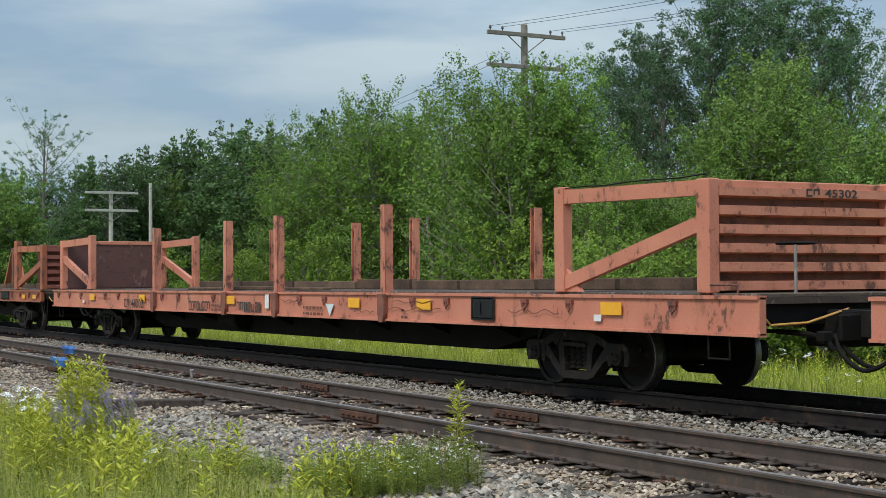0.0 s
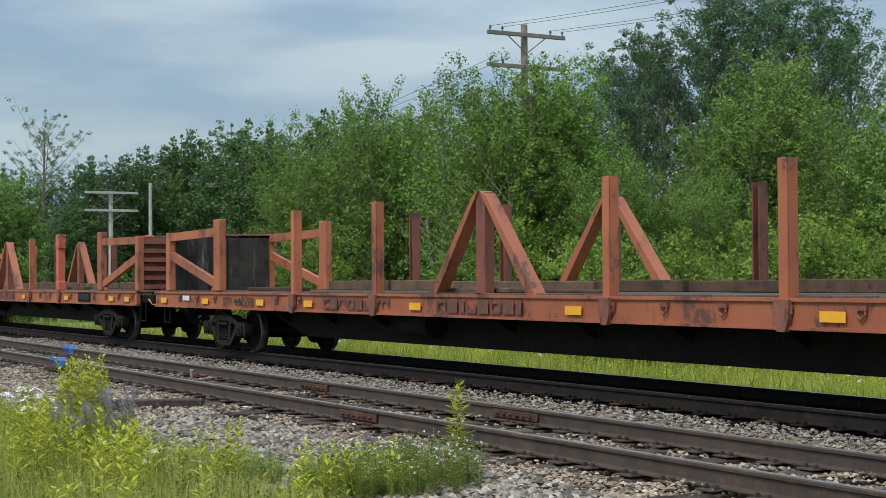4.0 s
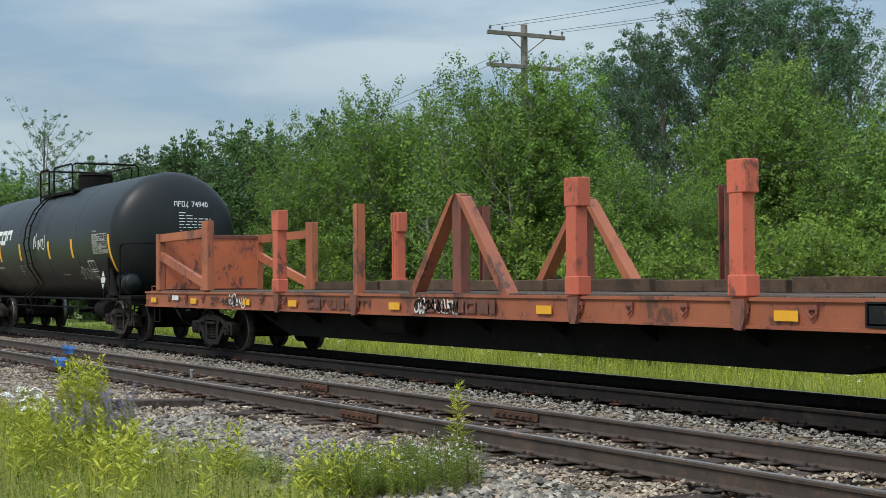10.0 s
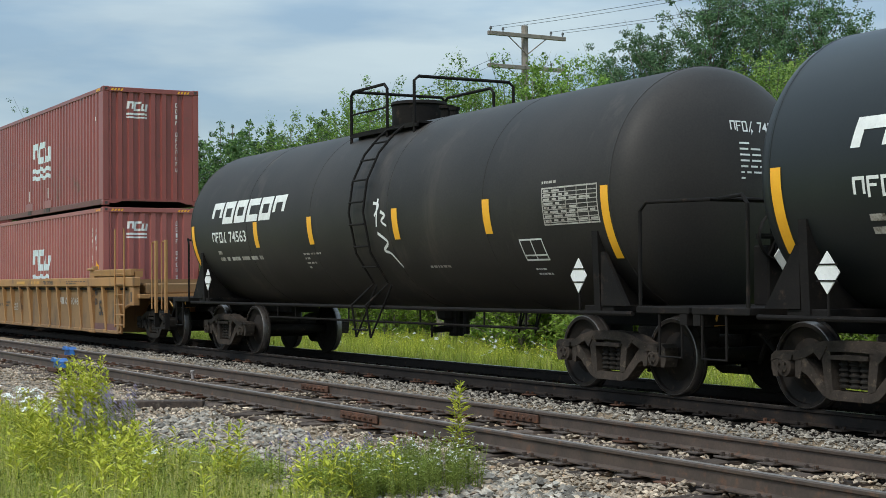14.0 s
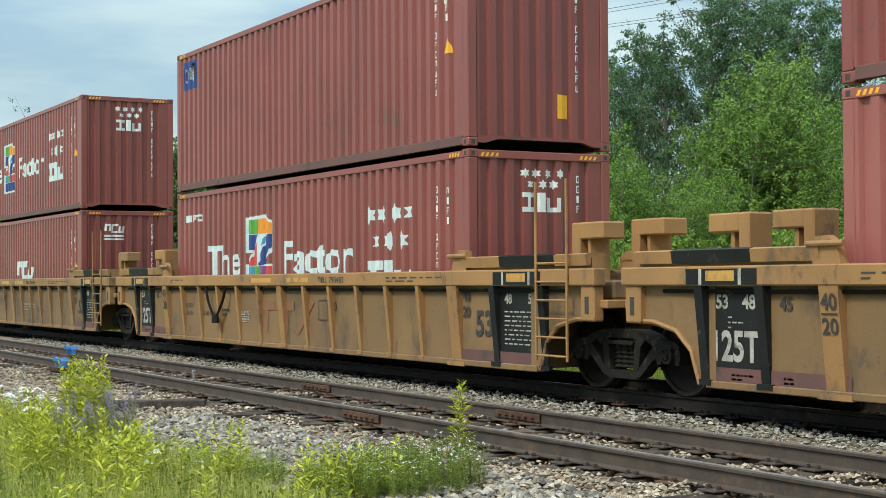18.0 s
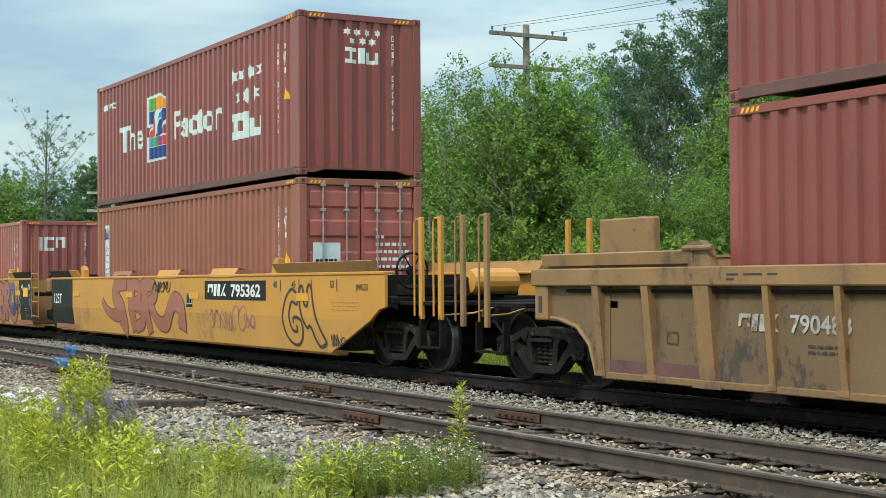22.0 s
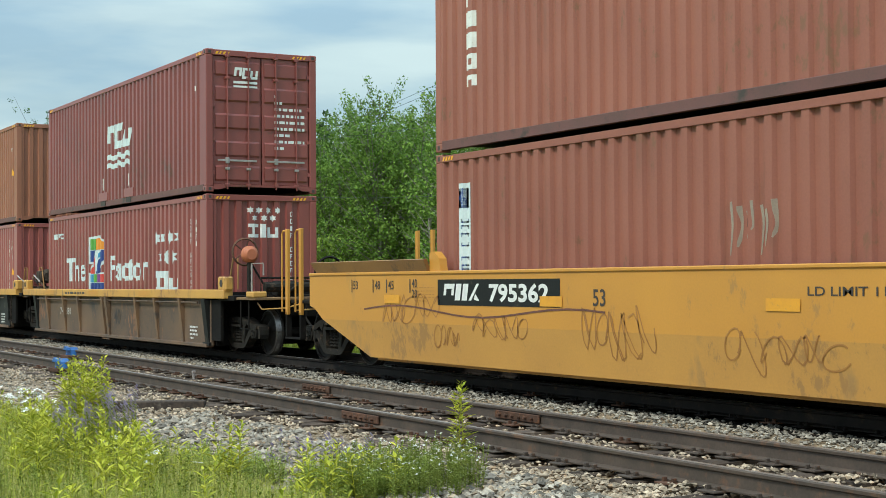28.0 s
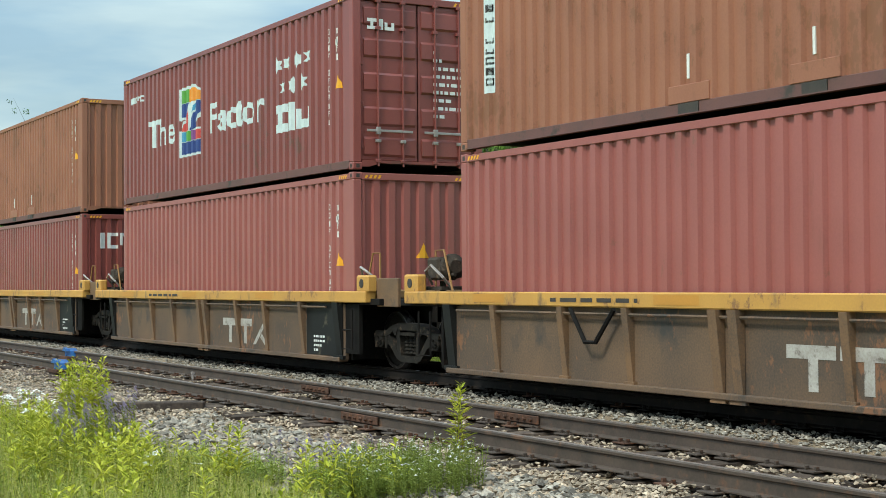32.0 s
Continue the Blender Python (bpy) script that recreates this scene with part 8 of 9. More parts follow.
            if s > 0:
                part("gap_plate", G().box(xe - 0.04, xe + 0.66, -1.32, -1.26, zt - 0.24, zt + 0.2, 0.01), M_SOOTRIB, car, "dark brown plate over the joint")
            part("end_step", G().tube([(xe - s * 0.55, -HW, 0.95), (xe - s * 0.55, -HW, 0.32), (xe - s * 0.9, -HW, 0.32), (xe - s * 0.9, -HW, 0.95)], 0.016, 6).tube([(xe - s * 0.55, -HW, 0.62), (xe - s * 0.9, -HW, 0.62)], 0.014, 6), M_BLACKSTEEL, car)
    part("well_floor", G().box(x0 + 1.2, x1 - 1.2, -HW + 0.2, HW - 0.2, zb - 0.02, zb + 0.08), M_BLACKSTEEL, car)
    if strap:
        x = x0 + 4.9
        part("hoist_strap", G().tube([(x - 0.45, -HW - 0.01, zt - 0.2), (x - 0.1, -HW - 0.04, zb + 0.5), (x + 0.12, -HW - 0.04, zb + 0.5), (x + 0.45, -HW - 0.01, zt - 0.2)], 0.03, 6), M_BLACKSTEEL, car)
    face = lambda a, b: (a, -HW + 0.094, b)
    dc = lambda n, p, m, lab="": decal(n, car, p, m, face, label=lab)
    if seed > 1:
        dc("owner_name", blocks("ggx", 0.75, 2.95, zb + 0.12, zb + 0.58, 0.24, 0.0, 0.08), M_GRIMEWHITE, "grimy white blocks of a painted name")
    else:
        dc("number", lettering("740881", -4.2, zb + 0.45, 0.17, 1.0), M_GRIMEWHITE, "grimy car number")
        dc("stencil", lettering("40", 0.5, zb + 0.3, 0.34), M_DARKLET, "dark stencilled figures")
    if seed > 1:
        dc("black_panel", [rect(x1 - 2.5, x1 - 1.25, zb + 0.04, zt - 0.2)], M_SOOT, "black panel")
    decal("fine_print", car, bars(x1 - 2.2, x1 - 1.75, zb + 0.1, zb + 0.4, 4, seed + 60, 0.5), M_WHITE, lambda a, b: (a, -HW + 0.089, b))
    for a in (-5.3, -1.3, 2.6):
        decal("reflector", car, [rect(a, a + 0.8, zt - 0.14, zt - 0.03)], M_AMBER, lambda a, b: (a, -HW - 0.005, b), label="yellow reflector patch")
    decal("chord_print", car, bars(-3.4, -1.6, zt - 0.12, zt - 0.05, 1, seed + 70, 0.7), M_DARKLET, lambda a, b: (a, -HW - 0.005, b))
    return car


e_a = short_well(-292.45, *unit(-292.45, -300.3, -284.6), "sooty brown leading well car unit with ochre top chord", (False, True), 1, False)
e_b = short_well(-308.2, *unit(-308.2, -315.6, -301.0), "sooty brown well car unit with ochre chord and worn lettering", (False, False), 2, True)
e_c = short_well(-323.85, *unit(-323.85, -331.4, -316.7), "sooty brown well car unit with ochre chord and grimy lettering", (False, False), 3, False)
e_d = short_well(-339.5, *unit(-339.5, -347.0, -332.3), "sooty brown trailing well car unit with ochre chord", (False, False), 4, True)
truck(e_a, -285.0 + 292.45, 0.42)
truck(e_a, -300.65 + 292.45, 0.457)
truck(e_b, -316.15 + 308.2, 0.457)
truck(e_c, -331.85 + 323.85, 0.457)
truck(e_d, -347.3 + 339.5, 0.457)


# ---------------------------------------------------------------- trees
def leaf_cloud(spots, size, seed, tall=1.0, tidy=1.0):
    """Small pointed leaves round spots (x, y, z, radius, count); leaves face outwards and up, as they grow towards the light."""
    r = np.random.RandomState(seed)
    sp = np.array(spots, float)
    num = sp[:, 4].astype(int)
    c, rad = np.repeat(sp[:, :3], num, 0), np.repeat(sp[:, 3], num)[:, None]
    n = len(c)
    d = r.normal(size=(n, 3))
    d /= np.linalg.norm(d, axis=1)[:, None]
    off = d * rad * r.uniform(0.1, 1.0, (n, 1)) ** 0.5 * np.array([1, 1, tall])
    out = c * np.array([1, 1, 0.0])
    out /= np.linalg.norm(out, axis=1)[:, None] + 0.3
    c = c + off
    nrm = tidy * (0.6 * out + 0.7 * d + np.array([0, 0, 0.75])) + 0.75 * r.normal(size=(n, 3))
    nrm /= np.linalg.norm(nrm, axis=1)[:, None]
    a = np.cross(nrm, r.normal(size=(n, 3)))
    a /= np.linalg.norm(a, axis=1)[:, None]
    b = np.cross(nrm, a)
    s = size * r.uniform(0.6, 1.35, (n, 1))
    pts = np.stack([c - a * s * 0.62 - b * s * 0.4, c - a * s * 0.35 + b * s * 0.45, c + a * s * 0.75], 1).reshape(-1, 3)
    me = bpy.data.meshes.new("crown")
    me.vertices.add(3 * n)
    me.vertices.foreach_set("co", pts.ravel())
    me.loops.add(3 * n)
    me.loops.foreach_set("vertex_index", np.arange(3 * n))
    me.polygons.add(n)
    me.polygons.foreach_set("loop_start", np.arange(0, 3 * n, 3))
    me.update(calc_edges=True)
    return me


def spruce_tree(name, h, seed, bark, leaf, label, width, low, size, tiers):
    """A straight trunk with tiers of drooping branches that shorten to a spire."""
    r = random.Random(seed)
    t = thing(name, (0, 0, 0), label, "tree", "trees of the wood edge")
    wood, spots = G().tube([(0, 0, -0.3), (0.03, 0.02, h * 0.5), (0, 0, h)], 0.014 * h + 0.025, 7, 0.012), []
    for i in range(tiers):
        f = low + (1 - low) * (i + 0.6 * r.random()) / tiers
        w = width * h * 0.5 * (1 - f) ** 0.85 + 0.06
        a0 = r.uniform(0, 6.28)
        for b in range(7):
            a, l = a0 + b * 0.898 + r.uniform(-0.25, 0.25), w * r.uniform(0.6, 1.12)
            tip = Vector((math.cos(a) * l, math.sin(a) * l, h * f - 0.28 * l))
            wood.tube([(0, 0, h * f), tip], 0.018, 4, 0.005)
            for q in range(1, 2 + int(l / 0.22)):
                k = q * 0.22 / l
                if k < 1.1:
                    spots.append((tip.x * k, tip.y * k, h * f - 0.28 * l * k + r.uniform(-0.04, 0.04), 0.13, 11))
    spots.append((0, 0, h * 0.99, 0.1, 20))
    part("trunk", wood, bark, t)
    part("crown", leaf_cloud(spots, size, seed, 0.7, 0.6), leaf, t)
    return t


def tree(name, h, seed, bark, leaf, label, width=0.6, low=0.1, size=0.07, limbs=40, per=22, rise=50, trunks=1, spread=0.2, shape="round", step=0.34, puff=0.3, tall=1.0):
    """Trunks with upswept limbs; each limb carries sprays of small leaves along its outer part, with gaps between the sprays.
    rise: how steeply the limbs climb, in degrees; step: from spray to spray; puff: a spray's radius."""
    r = random.Random(seed)
    t = thing(name, (0, 0, 0), label, "tree", "trees of the wood edge")
    wood, spots = G(), []
    for k in range(trunks):
        az = 6.283 * k / trunks + r.uniform(-0.5, 0.5)
        sp = spread * (0.25 if k == 0 else r.uniform(0.6, 1.1))
        ht = h * (1.0 if k == 0 else r.uniform(0.72, 0.98))
        lean = Vector((math.cos(az) * sp, math.sin(az) * sp, 1))
        at = lambda f: Vector((lean.x * ht * f ** 0.8 + 0.05 * math.sin(5 * f + k), lean.y * ht * f ** 0.8 + 0.05 * math.cos(6 * f + k), ht * f))
        wood.tube([Vector((0, 0, -0.3))] + [at(f) for f in (0.1, 0.25, 0.4, 0.55, 0.7, 0.85, 1.0)], (0.008 if trunks > 2 else 0.013) * h + 0.02, 7, 0.012)
        n = limbs // trunks
        for i in range(n):
            g = (i + r.random()) / n
            f = low + (0.97 - low) * g
            if shape == "column":
                w = width * h * 0.5 * (1 - 0.75 * abs(g - 0.42) ** 1.6 * 2.2)
            else:
                w = width * h * 0.5 * max(0.2, math.sin(math.pi * (0.24 + 0.69 * g)) ** 0.65)
            w *= r.uniform(0.6, 1.12) * (0.72 if trunks > 1 else 1.0)
            a = i * 2.399 + r.uniform(-0.5, 0.5) + k
            e = radians(rise + r.uniform(-14, 14)) * (0.45 + 0.55 * g if shape != "column" else 1.0)
            s, l = at(f * 0.94), w / math.cos(e)
            way = Vector((math.cos(a) * math.cos(e), math.sin(a) * math.cos(e), math.sin(e)))
            bow = r.uniform(0.02, 0.2)
            along = lambda u: s + way * l * u + Vector((0, 0, bow * l * u * u * (1 if shape == "column" else -0.6)))
            wood.tube([s, along(0.5), along(1.0)], 0.0045 * h * (1.15 - f) + 0.007, 3, 0.004, False)
            m = max(2, int(l * 0.85 / step))
            for j in range(m):
                u = 0.22 + 0.82 * (j + r.random() * 0.7) / m
                side = r.uniform(-0.2, 0.2) * l * u + r.uniform(-0.12, 0.12)
                p = along(u) + Vector((-math.sin(a) * side, math.cos(a) * side, r.uniform(-0.12, 0.16)))
                q = puff * r.uniform(0.55, 1.25) * (1.15 - 0.4 * u)
                spots.append((p.x, p.y, p.z, q, max(5, per * r.uniform(0.6, 1.35))))
        for f in (0.8, 0.85, 0.9, 0.94, 0.98, 1.01):
            p = at(f)
            spots.append((p.x, p.y, p.z, puff * (1.25 - f) * 1.9, per * 0.8))
    part("trunk", wood, bark, t)
    part("crown", leaf_cloud(spots, size, seed, tall), leaf, t)
    return t


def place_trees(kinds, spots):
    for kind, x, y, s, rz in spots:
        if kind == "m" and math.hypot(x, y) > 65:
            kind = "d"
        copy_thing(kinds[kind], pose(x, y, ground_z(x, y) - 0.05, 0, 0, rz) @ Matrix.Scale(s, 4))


birch = tree("birch_tree", 8.5, 11, M_BIRCH, L_BIRCH, "light green leafy birch with pale trunks", 0.66, 0.05, 0.070, 250, 31, 58, 6, 0.21, "round", 0.28, 0.31, 1.2)
maple = tree("maple_tree", 9.0, 12, M_BARK, L_MAPLE, "full green broadleaf tree at the wood edge", 0.72, 0.04, 0.102, 170, 36, 36, 3, 0.13, "round", 0.36, 0.42, 0.8)
elm = tree("elm_tree", 9.0, 22, M_BARK, L_DEEP, "dark green broadleaf tree deep in the wood", 0.72, 0.04, 0.125, 150, 24, 38, 3, 0.13, "round", 0.36, 0.42, 0.8)
willow = tree("willow_tree", 9.0, 18, M_BARK, L_OLIVE, "broad olive green tree with soft dense crown", 0.80, 0.04, 0.078, 210, 40, 46, 4, 0.18, "round", 0.32, 0.42, 0.95)
poplar = tree("poplar_tree", 13.0, 13, M_BARK, L_DARK, "tall dark green poplar with open airy crown", 0.42, 0.2, 0.078, 72, 92, 46, 1, 0.05, "column", 0.62, 0.44, 0.75)
spruce = spruce_tree("spruce_tree", 9.5, 14, M_BARK, L_SPRUCE, "dark narrow spruce rising from the wood", 0.42, 0.06, 0.085, 30)
slim = tree("young_birch", 7.5, 15, M_BIRCH, L_BIRCH, "slender young birch with sparse light leaves", 0.4, 0.15, 0.075, 76, 22, 60, 2, 0.08, "round", 0.28, 0.26, 1.2)
sparse = tree("ash_tree", 10.0, 16, M_BARK, L_DARK, "thin tree with sparse open crown against the sky", 0.5, 0.3, 0.066, 46, 24, 42, 1, 0.05, "column", 0.34, 0.2, 0.8)
shrub = tree("shrub", 2.4, 17, M_BARK, L_SHRUB, "bright green leafy shrub at the wood edge", 1.25, 0.02, 0.064, 66, 22, 46, 5, 0.3, "round", 0.22, 0.2, 0.9)
bush = tree("alder_bush", 3.4, 19, M_BARK, L_SHRUB, "light green alder bush under the trees", 1.0, 0.02, 0.075, 70, 24, 50, 5, 0.25, "round", 0.26, 0.25, 0.9)
KINDS = dict(b=birch, m=maple, d=elm, o=willow, p=poplar, s=spruce, y=slim, a=sparse, u=shrub, k=bush)


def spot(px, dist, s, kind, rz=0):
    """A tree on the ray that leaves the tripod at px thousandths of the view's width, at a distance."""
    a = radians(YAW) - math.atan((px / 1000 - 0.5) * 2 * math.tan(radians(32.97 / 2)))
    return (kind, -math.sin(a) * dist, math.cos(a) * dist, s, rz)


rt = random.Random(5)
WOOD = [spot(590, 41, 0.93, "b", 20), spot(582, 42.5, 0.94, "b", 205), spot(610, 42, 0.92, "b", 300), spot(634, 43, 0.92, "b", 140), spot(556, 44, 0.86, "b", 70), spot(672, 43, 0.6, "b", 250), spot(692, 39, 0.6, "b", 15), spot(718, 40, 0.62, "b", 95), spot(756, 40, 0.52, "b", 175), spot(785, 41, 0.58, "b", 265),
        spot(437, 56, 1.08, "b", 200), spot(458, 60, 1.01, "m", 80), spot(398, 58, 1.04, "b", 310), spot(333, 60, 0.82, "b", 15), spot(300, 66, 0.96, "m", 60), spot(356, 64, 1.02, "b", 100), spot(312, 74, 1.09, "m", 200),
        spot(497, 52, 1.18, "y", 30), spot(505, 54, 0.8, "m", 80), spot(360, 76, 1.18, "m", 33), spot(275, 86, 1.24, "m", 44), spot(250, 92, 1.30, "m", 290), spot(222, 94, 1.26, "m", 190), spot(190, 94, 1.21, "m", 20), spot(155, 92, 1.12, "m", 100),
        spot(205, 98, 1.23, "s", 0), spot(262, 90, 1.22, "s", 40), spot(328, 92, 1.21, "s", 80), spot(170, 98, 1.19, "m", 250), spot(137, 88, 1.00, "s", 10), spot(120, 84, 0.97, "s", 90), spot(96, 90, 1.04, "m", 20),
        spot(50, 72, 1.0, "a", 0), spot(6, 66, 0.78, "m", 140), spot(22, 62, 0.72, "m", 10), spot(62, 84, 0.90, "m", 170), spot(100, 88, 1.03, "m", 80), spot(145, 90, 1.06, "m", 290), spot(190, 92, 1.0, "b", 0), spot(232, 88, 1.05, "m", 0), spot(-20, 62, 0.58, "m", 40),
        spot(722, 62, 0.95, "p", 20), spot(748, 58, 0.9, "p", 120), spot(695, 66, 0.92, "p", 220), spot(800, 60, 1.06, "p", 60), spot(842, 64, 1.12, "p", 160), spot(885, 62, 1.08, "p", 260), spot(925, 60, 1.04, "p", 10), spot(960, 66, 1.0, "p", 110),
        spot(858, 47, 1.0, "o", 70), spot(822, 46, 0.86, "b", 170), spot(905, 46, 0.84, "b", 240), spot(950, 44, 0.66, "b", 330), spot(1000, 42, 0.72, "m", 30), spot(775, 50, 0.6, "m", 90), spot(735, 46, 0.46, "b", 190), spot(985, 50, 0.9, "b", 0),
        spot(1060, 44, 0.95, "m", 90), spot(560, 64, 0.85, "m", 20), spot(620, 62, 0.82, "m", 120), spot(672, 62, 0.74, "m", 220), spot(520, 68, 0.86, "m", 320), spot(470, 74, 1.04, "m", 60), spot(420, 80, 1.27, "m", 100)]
for i in range(26):
    px = -60 + i * 46 + rt.uniform(-12, 12)
    a = radians(YAW) - math.atan((px / 1000 - 0.5) * 2 * math.tan(radians(16.485)))
    d = rt.uniform(23.5, 26.5) / math.cos(a)
    WOOD.append(spot(px, min(d, 105), rt.uniform(0.75, 1.2) * (1.0 if d < 60 else 1.4), "u", rt.uniform(0, 360)))
for i in range(22):
    WOOD.append(spot(280 + i * 35 + rt.uniform(-12, 12), rt.uniform(38, 42) if i > 8 else rt.uniform(50, 58), rt.uniform(0.8, 1.15), "k", rt.uniform(0, 360)))
for i in range(15):
    WOOD.append(spot(655 + i * 26 + rt.uniform(-8, 8), rt.uniform(31, 37), rt.uniform(0.95, 1.45), "u", rt.uniform(0, 360)))
for i in range(8):
    WOOD.append((rt.choice("mmps"), -130 + i * 15 + rt.uniform(-3, 3), rt.uniform(52, 66), rt.uniform(0.85, 1.05), rt.uniform(0, 360)))
for i in range(4):
    WOOD.append((rt.choice("mbu"), 0 + i * 9 + rt.uniform(-3, 3), rt.uniform(28, 36), rt.uniform(0.8, 1.05), rt.uniform(0, 360)))
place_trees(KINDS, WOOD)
for i, k in enumerate(KINDS.values()):
    k.matrix_basis = pose(30 + i * 9, 44, ground_z(30, 44) - 0.05, 0, 0, i * 50)


# ---------------------------------------------------------------- pole line
def utility_pole(x, y, h, arms, label, arm_w=3.0, wood=None):
    wood = wood or M_POLE
    p = thing("utility_pole", (x, y, ground_z(x, y)), label, "utility pole", "poles of the line")
    part("pole", G().tube([(0, 0, -0.4), (0, 0, h)], 0.15, 12, 0.11), wood, p)
    for z in arms:
        a = part("crossarm", G().box(0.1, 0.2, -arm_w / 2, arm_w / 2, z - 0.07, z + 0.06, 0.01), wood, p)
        for s in (-1, 1):
            part("brace", G().tube([(0.16, s * 0.75, z - 0.05), (0.14, 0.02 * s, z - 0.6)], 0.02, 5), M_POLE, a)
            for f in (0.62, 0.93):
                part("insulator", G().lathe([(0, z + 0.06), (0.02, z + 0.07), (0.02, z + 0.12), (0.05, z + 0.13), (0.035, z + 0.2), (0, z + 0.23)], 8, "z", (0.15, s * f * arm_w / 2, 0)), M_GLASSY, a)
    return p


utility_pole(-41.3, 26.4, 10.5, (10.15, 9.1), "weathered wooden utility pole with two crossarms above the trees")
utility_pole(-78.6, 23.9, 7.0, (6.95, 6.0), "grey wooden utility pole with two bleached crossarms", 2.9, M_BLEACH)
utility_pole(-4.0, 28.5, 9.9, (9.55, 8.5), "weathered wooden utility pole with crossarms")
tagged(part("plain_pole", G().tube([(0, 0, -0.4), (0, 0, 7.35)], 0.11, 10, 0.09), M_BLEACH, at=Matrix.Translation((-75.0, 24.9, -0.85))), "plain grey wooden pole without crossarms", "utility pole")


def wire(a, b, sag, label="thin dark overhead wire strung between poles", r=0.007):
    a, b = Vector(a), Vector(b)
    pts = [a.lerp(b, k / 14) - Vector((0, 0, sag * 4 * (k / 14) * (1 - k / 14))) for k in range(15)]
    tagged(part("overhead_wire", G().tube(pts, r, 5), M_WIRE), label, "wire", "overhead wires")


for dy in (-1.395, -0.93, 0.93, 1.395):
    wire((-41.15, 26.4 + dy, 9.56), (-3.85, 28.5 + dy, 8.93), 0.5)
    wire((-78.45, 23.9 + dy, 5.5), (-41.15, 26.4 + dy, 8.5), 0.5)
wire((-60, 23.4, 5.2), (4, 23.0, 5.6), 1.5)
wire((-60, 24.2, 7.3), (4, 23.8, 7.9), 1.2)


# ---------------------------------------------------------------- loose stones, grass and weeds
def stones(n, area, sizes, seed, material, label, heap=0.0):
    r = np.random.RandomState(seed)
    tmpl = np.array([(1, 0.2, 0.1), (-0.1, 1, 0), (-1, -0.1, 0.15), (0.2, -1, 0), (0.1, 0, 1), (0, 0.1, -1)], float)
    faces = [q for i in range(4) for q in ((i, (i + 1) % 4, 4), ((i + 1) % 4, i, 5))]
    V, F = [], []
    faces = np.array(faces)
    for i in range(n):
        x, y = area(r)
        if x is None:
            continue
        s = r.uniform(*sizes) * (1.35 if r.rand() < 0.12 else 1)
        v = tmpl * r.uniform(0.7, 1.35, (6, 3)) * s * np.array([r.uniform(0.8, 1.4), r.uniform(0.7, 1.1), r.uniform(0.5, 0.85)])
        t = r.uniform(0, 6.28)
        R = np.array([[math.cos(t), -math.sin(t), 0], [math.sin(t), math.cos(t), 0], [0, 0, 1]])
        q = r.uniform(-0.6, 0.6)
        Q = np.array([[1, 0, 0], [0, math.cos(q), -math.sin(q)], [0, math.sin(q), math.cos(q)]])
        V.append(v @ (R @ Q).T + np.array([x, y, ground_z(x, y) + s * r.uniform(0.05, 0.5) + heap * max(0.0, 0.25 + noise.noise((x * 1.3, y * 1.7, 4.0)))]))
        F.append(faces + 6 * (len(V) - 1))
    V, F = np.concatenate(V), np.concatenate(F)
    me = bpy.data.meshes.new("stones")
    me.from_pydata(V.tolist(), [], F.tolist())
    me.materials.append(material)
    return tagged(new("ballast_stones", me), label, "gravel", kind="stuff")


def near_bed(r):
    x = -9 - 25 * r.rand() ** 1.5
    return x, r.uniform(5.0, 7.3)


def siding_bed(r):
    return -7 - 32 * r.rand() ** 1.3, r.uniform(6.9, 9.5)


def main_bed(r):
    return -7 - 36 * r.rand() ** 1.3, r.uniform(9.3, 10.9)


stones(9000, near_bed, (0.015, 0.036), 31, M_STONE, "loose tan ballast stones on the shoulder", 0.05)
stones(6500, lambda r: (-9 - 9 * r.rand() ** 1.2, r.uniform(4.6, 6.7)), (0.02, 0.045), 34, M_STONEGREY, "loose grey ballast stones at the foot of the shoulder", 0.04)
stones(2500, lambda r: (-18 - 12 * r.rand(), r.uniform(4.8, 6.9)), (0.015, 0.03), 35, M_STONEGREY, "grey ballast stones farther along the shoulder", 0.03)
stones(11000, siding_bed, (0.014, 0.03), 32, M_STONE, "ballast stones between the siding ties", 0.10)
stones(12000, main_bed, (0.014, 0.03), 33, M_STONEGREY, "grey ballast stones beside the main track", 0.02)


def blades(n, area, h, w, seed, material, name, label, lean=0.35):
    r = np.random.RandomState(seed)
    P = np.array([area(r) for _ in range(n)])
    z = np.array([ground_z(x, y) for x, y in P])
    hh = r.uniform(h[0], h[1], n) * np.array([tall(x, y) for x, y in P])
    t = r.uniform(0, 6.28, n)
    k = r.uniform(0.05, lean, n) * hh
    dx, dy = np.cos(t), np.sin(t)
    ww = r.uniform(0.6, 1.3, n) * w
    b0 = np.stack([P[:, 0] - dy * ww, P[:, 1] + dx * ww, z], 1)
    b1 = np.stack([P[:, 0] + dy * ww, P[:, 1] - dx * ww, z], 1)
    m0 = np.stack([P[:, 0] + dx * k * 0.35 - dy * ww * 0.8, P[:, 1] + dy * k * 0.35 + dx * ww * 0.8, z + hh * 0.55], 1)
    m1 = np.stack([P[:, 0] + dx * k * 0.35 + dy * ww * 0.8, P[:, 1] + dy * k * 0.35 - dx * ww * 0.8, z + hh * 0.55], 1)
    tp = np.stack([P[:, 0] + dx * k, P[:, 1] + dy * k, z + hh], 1)
    V = np.stack([b0, b1, m1, m0, tp], 1).reshape(-1, 3)
    F = []
    for i in range(n):
        j = 5 * i
        F += [(j, j + 1, j + 2, j + 3), (j + 3, j + 2, j + 4)]
    me = bpy.data.meshes.new(name)
    me.from_pydata(V.tolist(), [], F)
    me.materials.append(material)
    return tagged(new(name, me), label, "grass", kind="stuff")


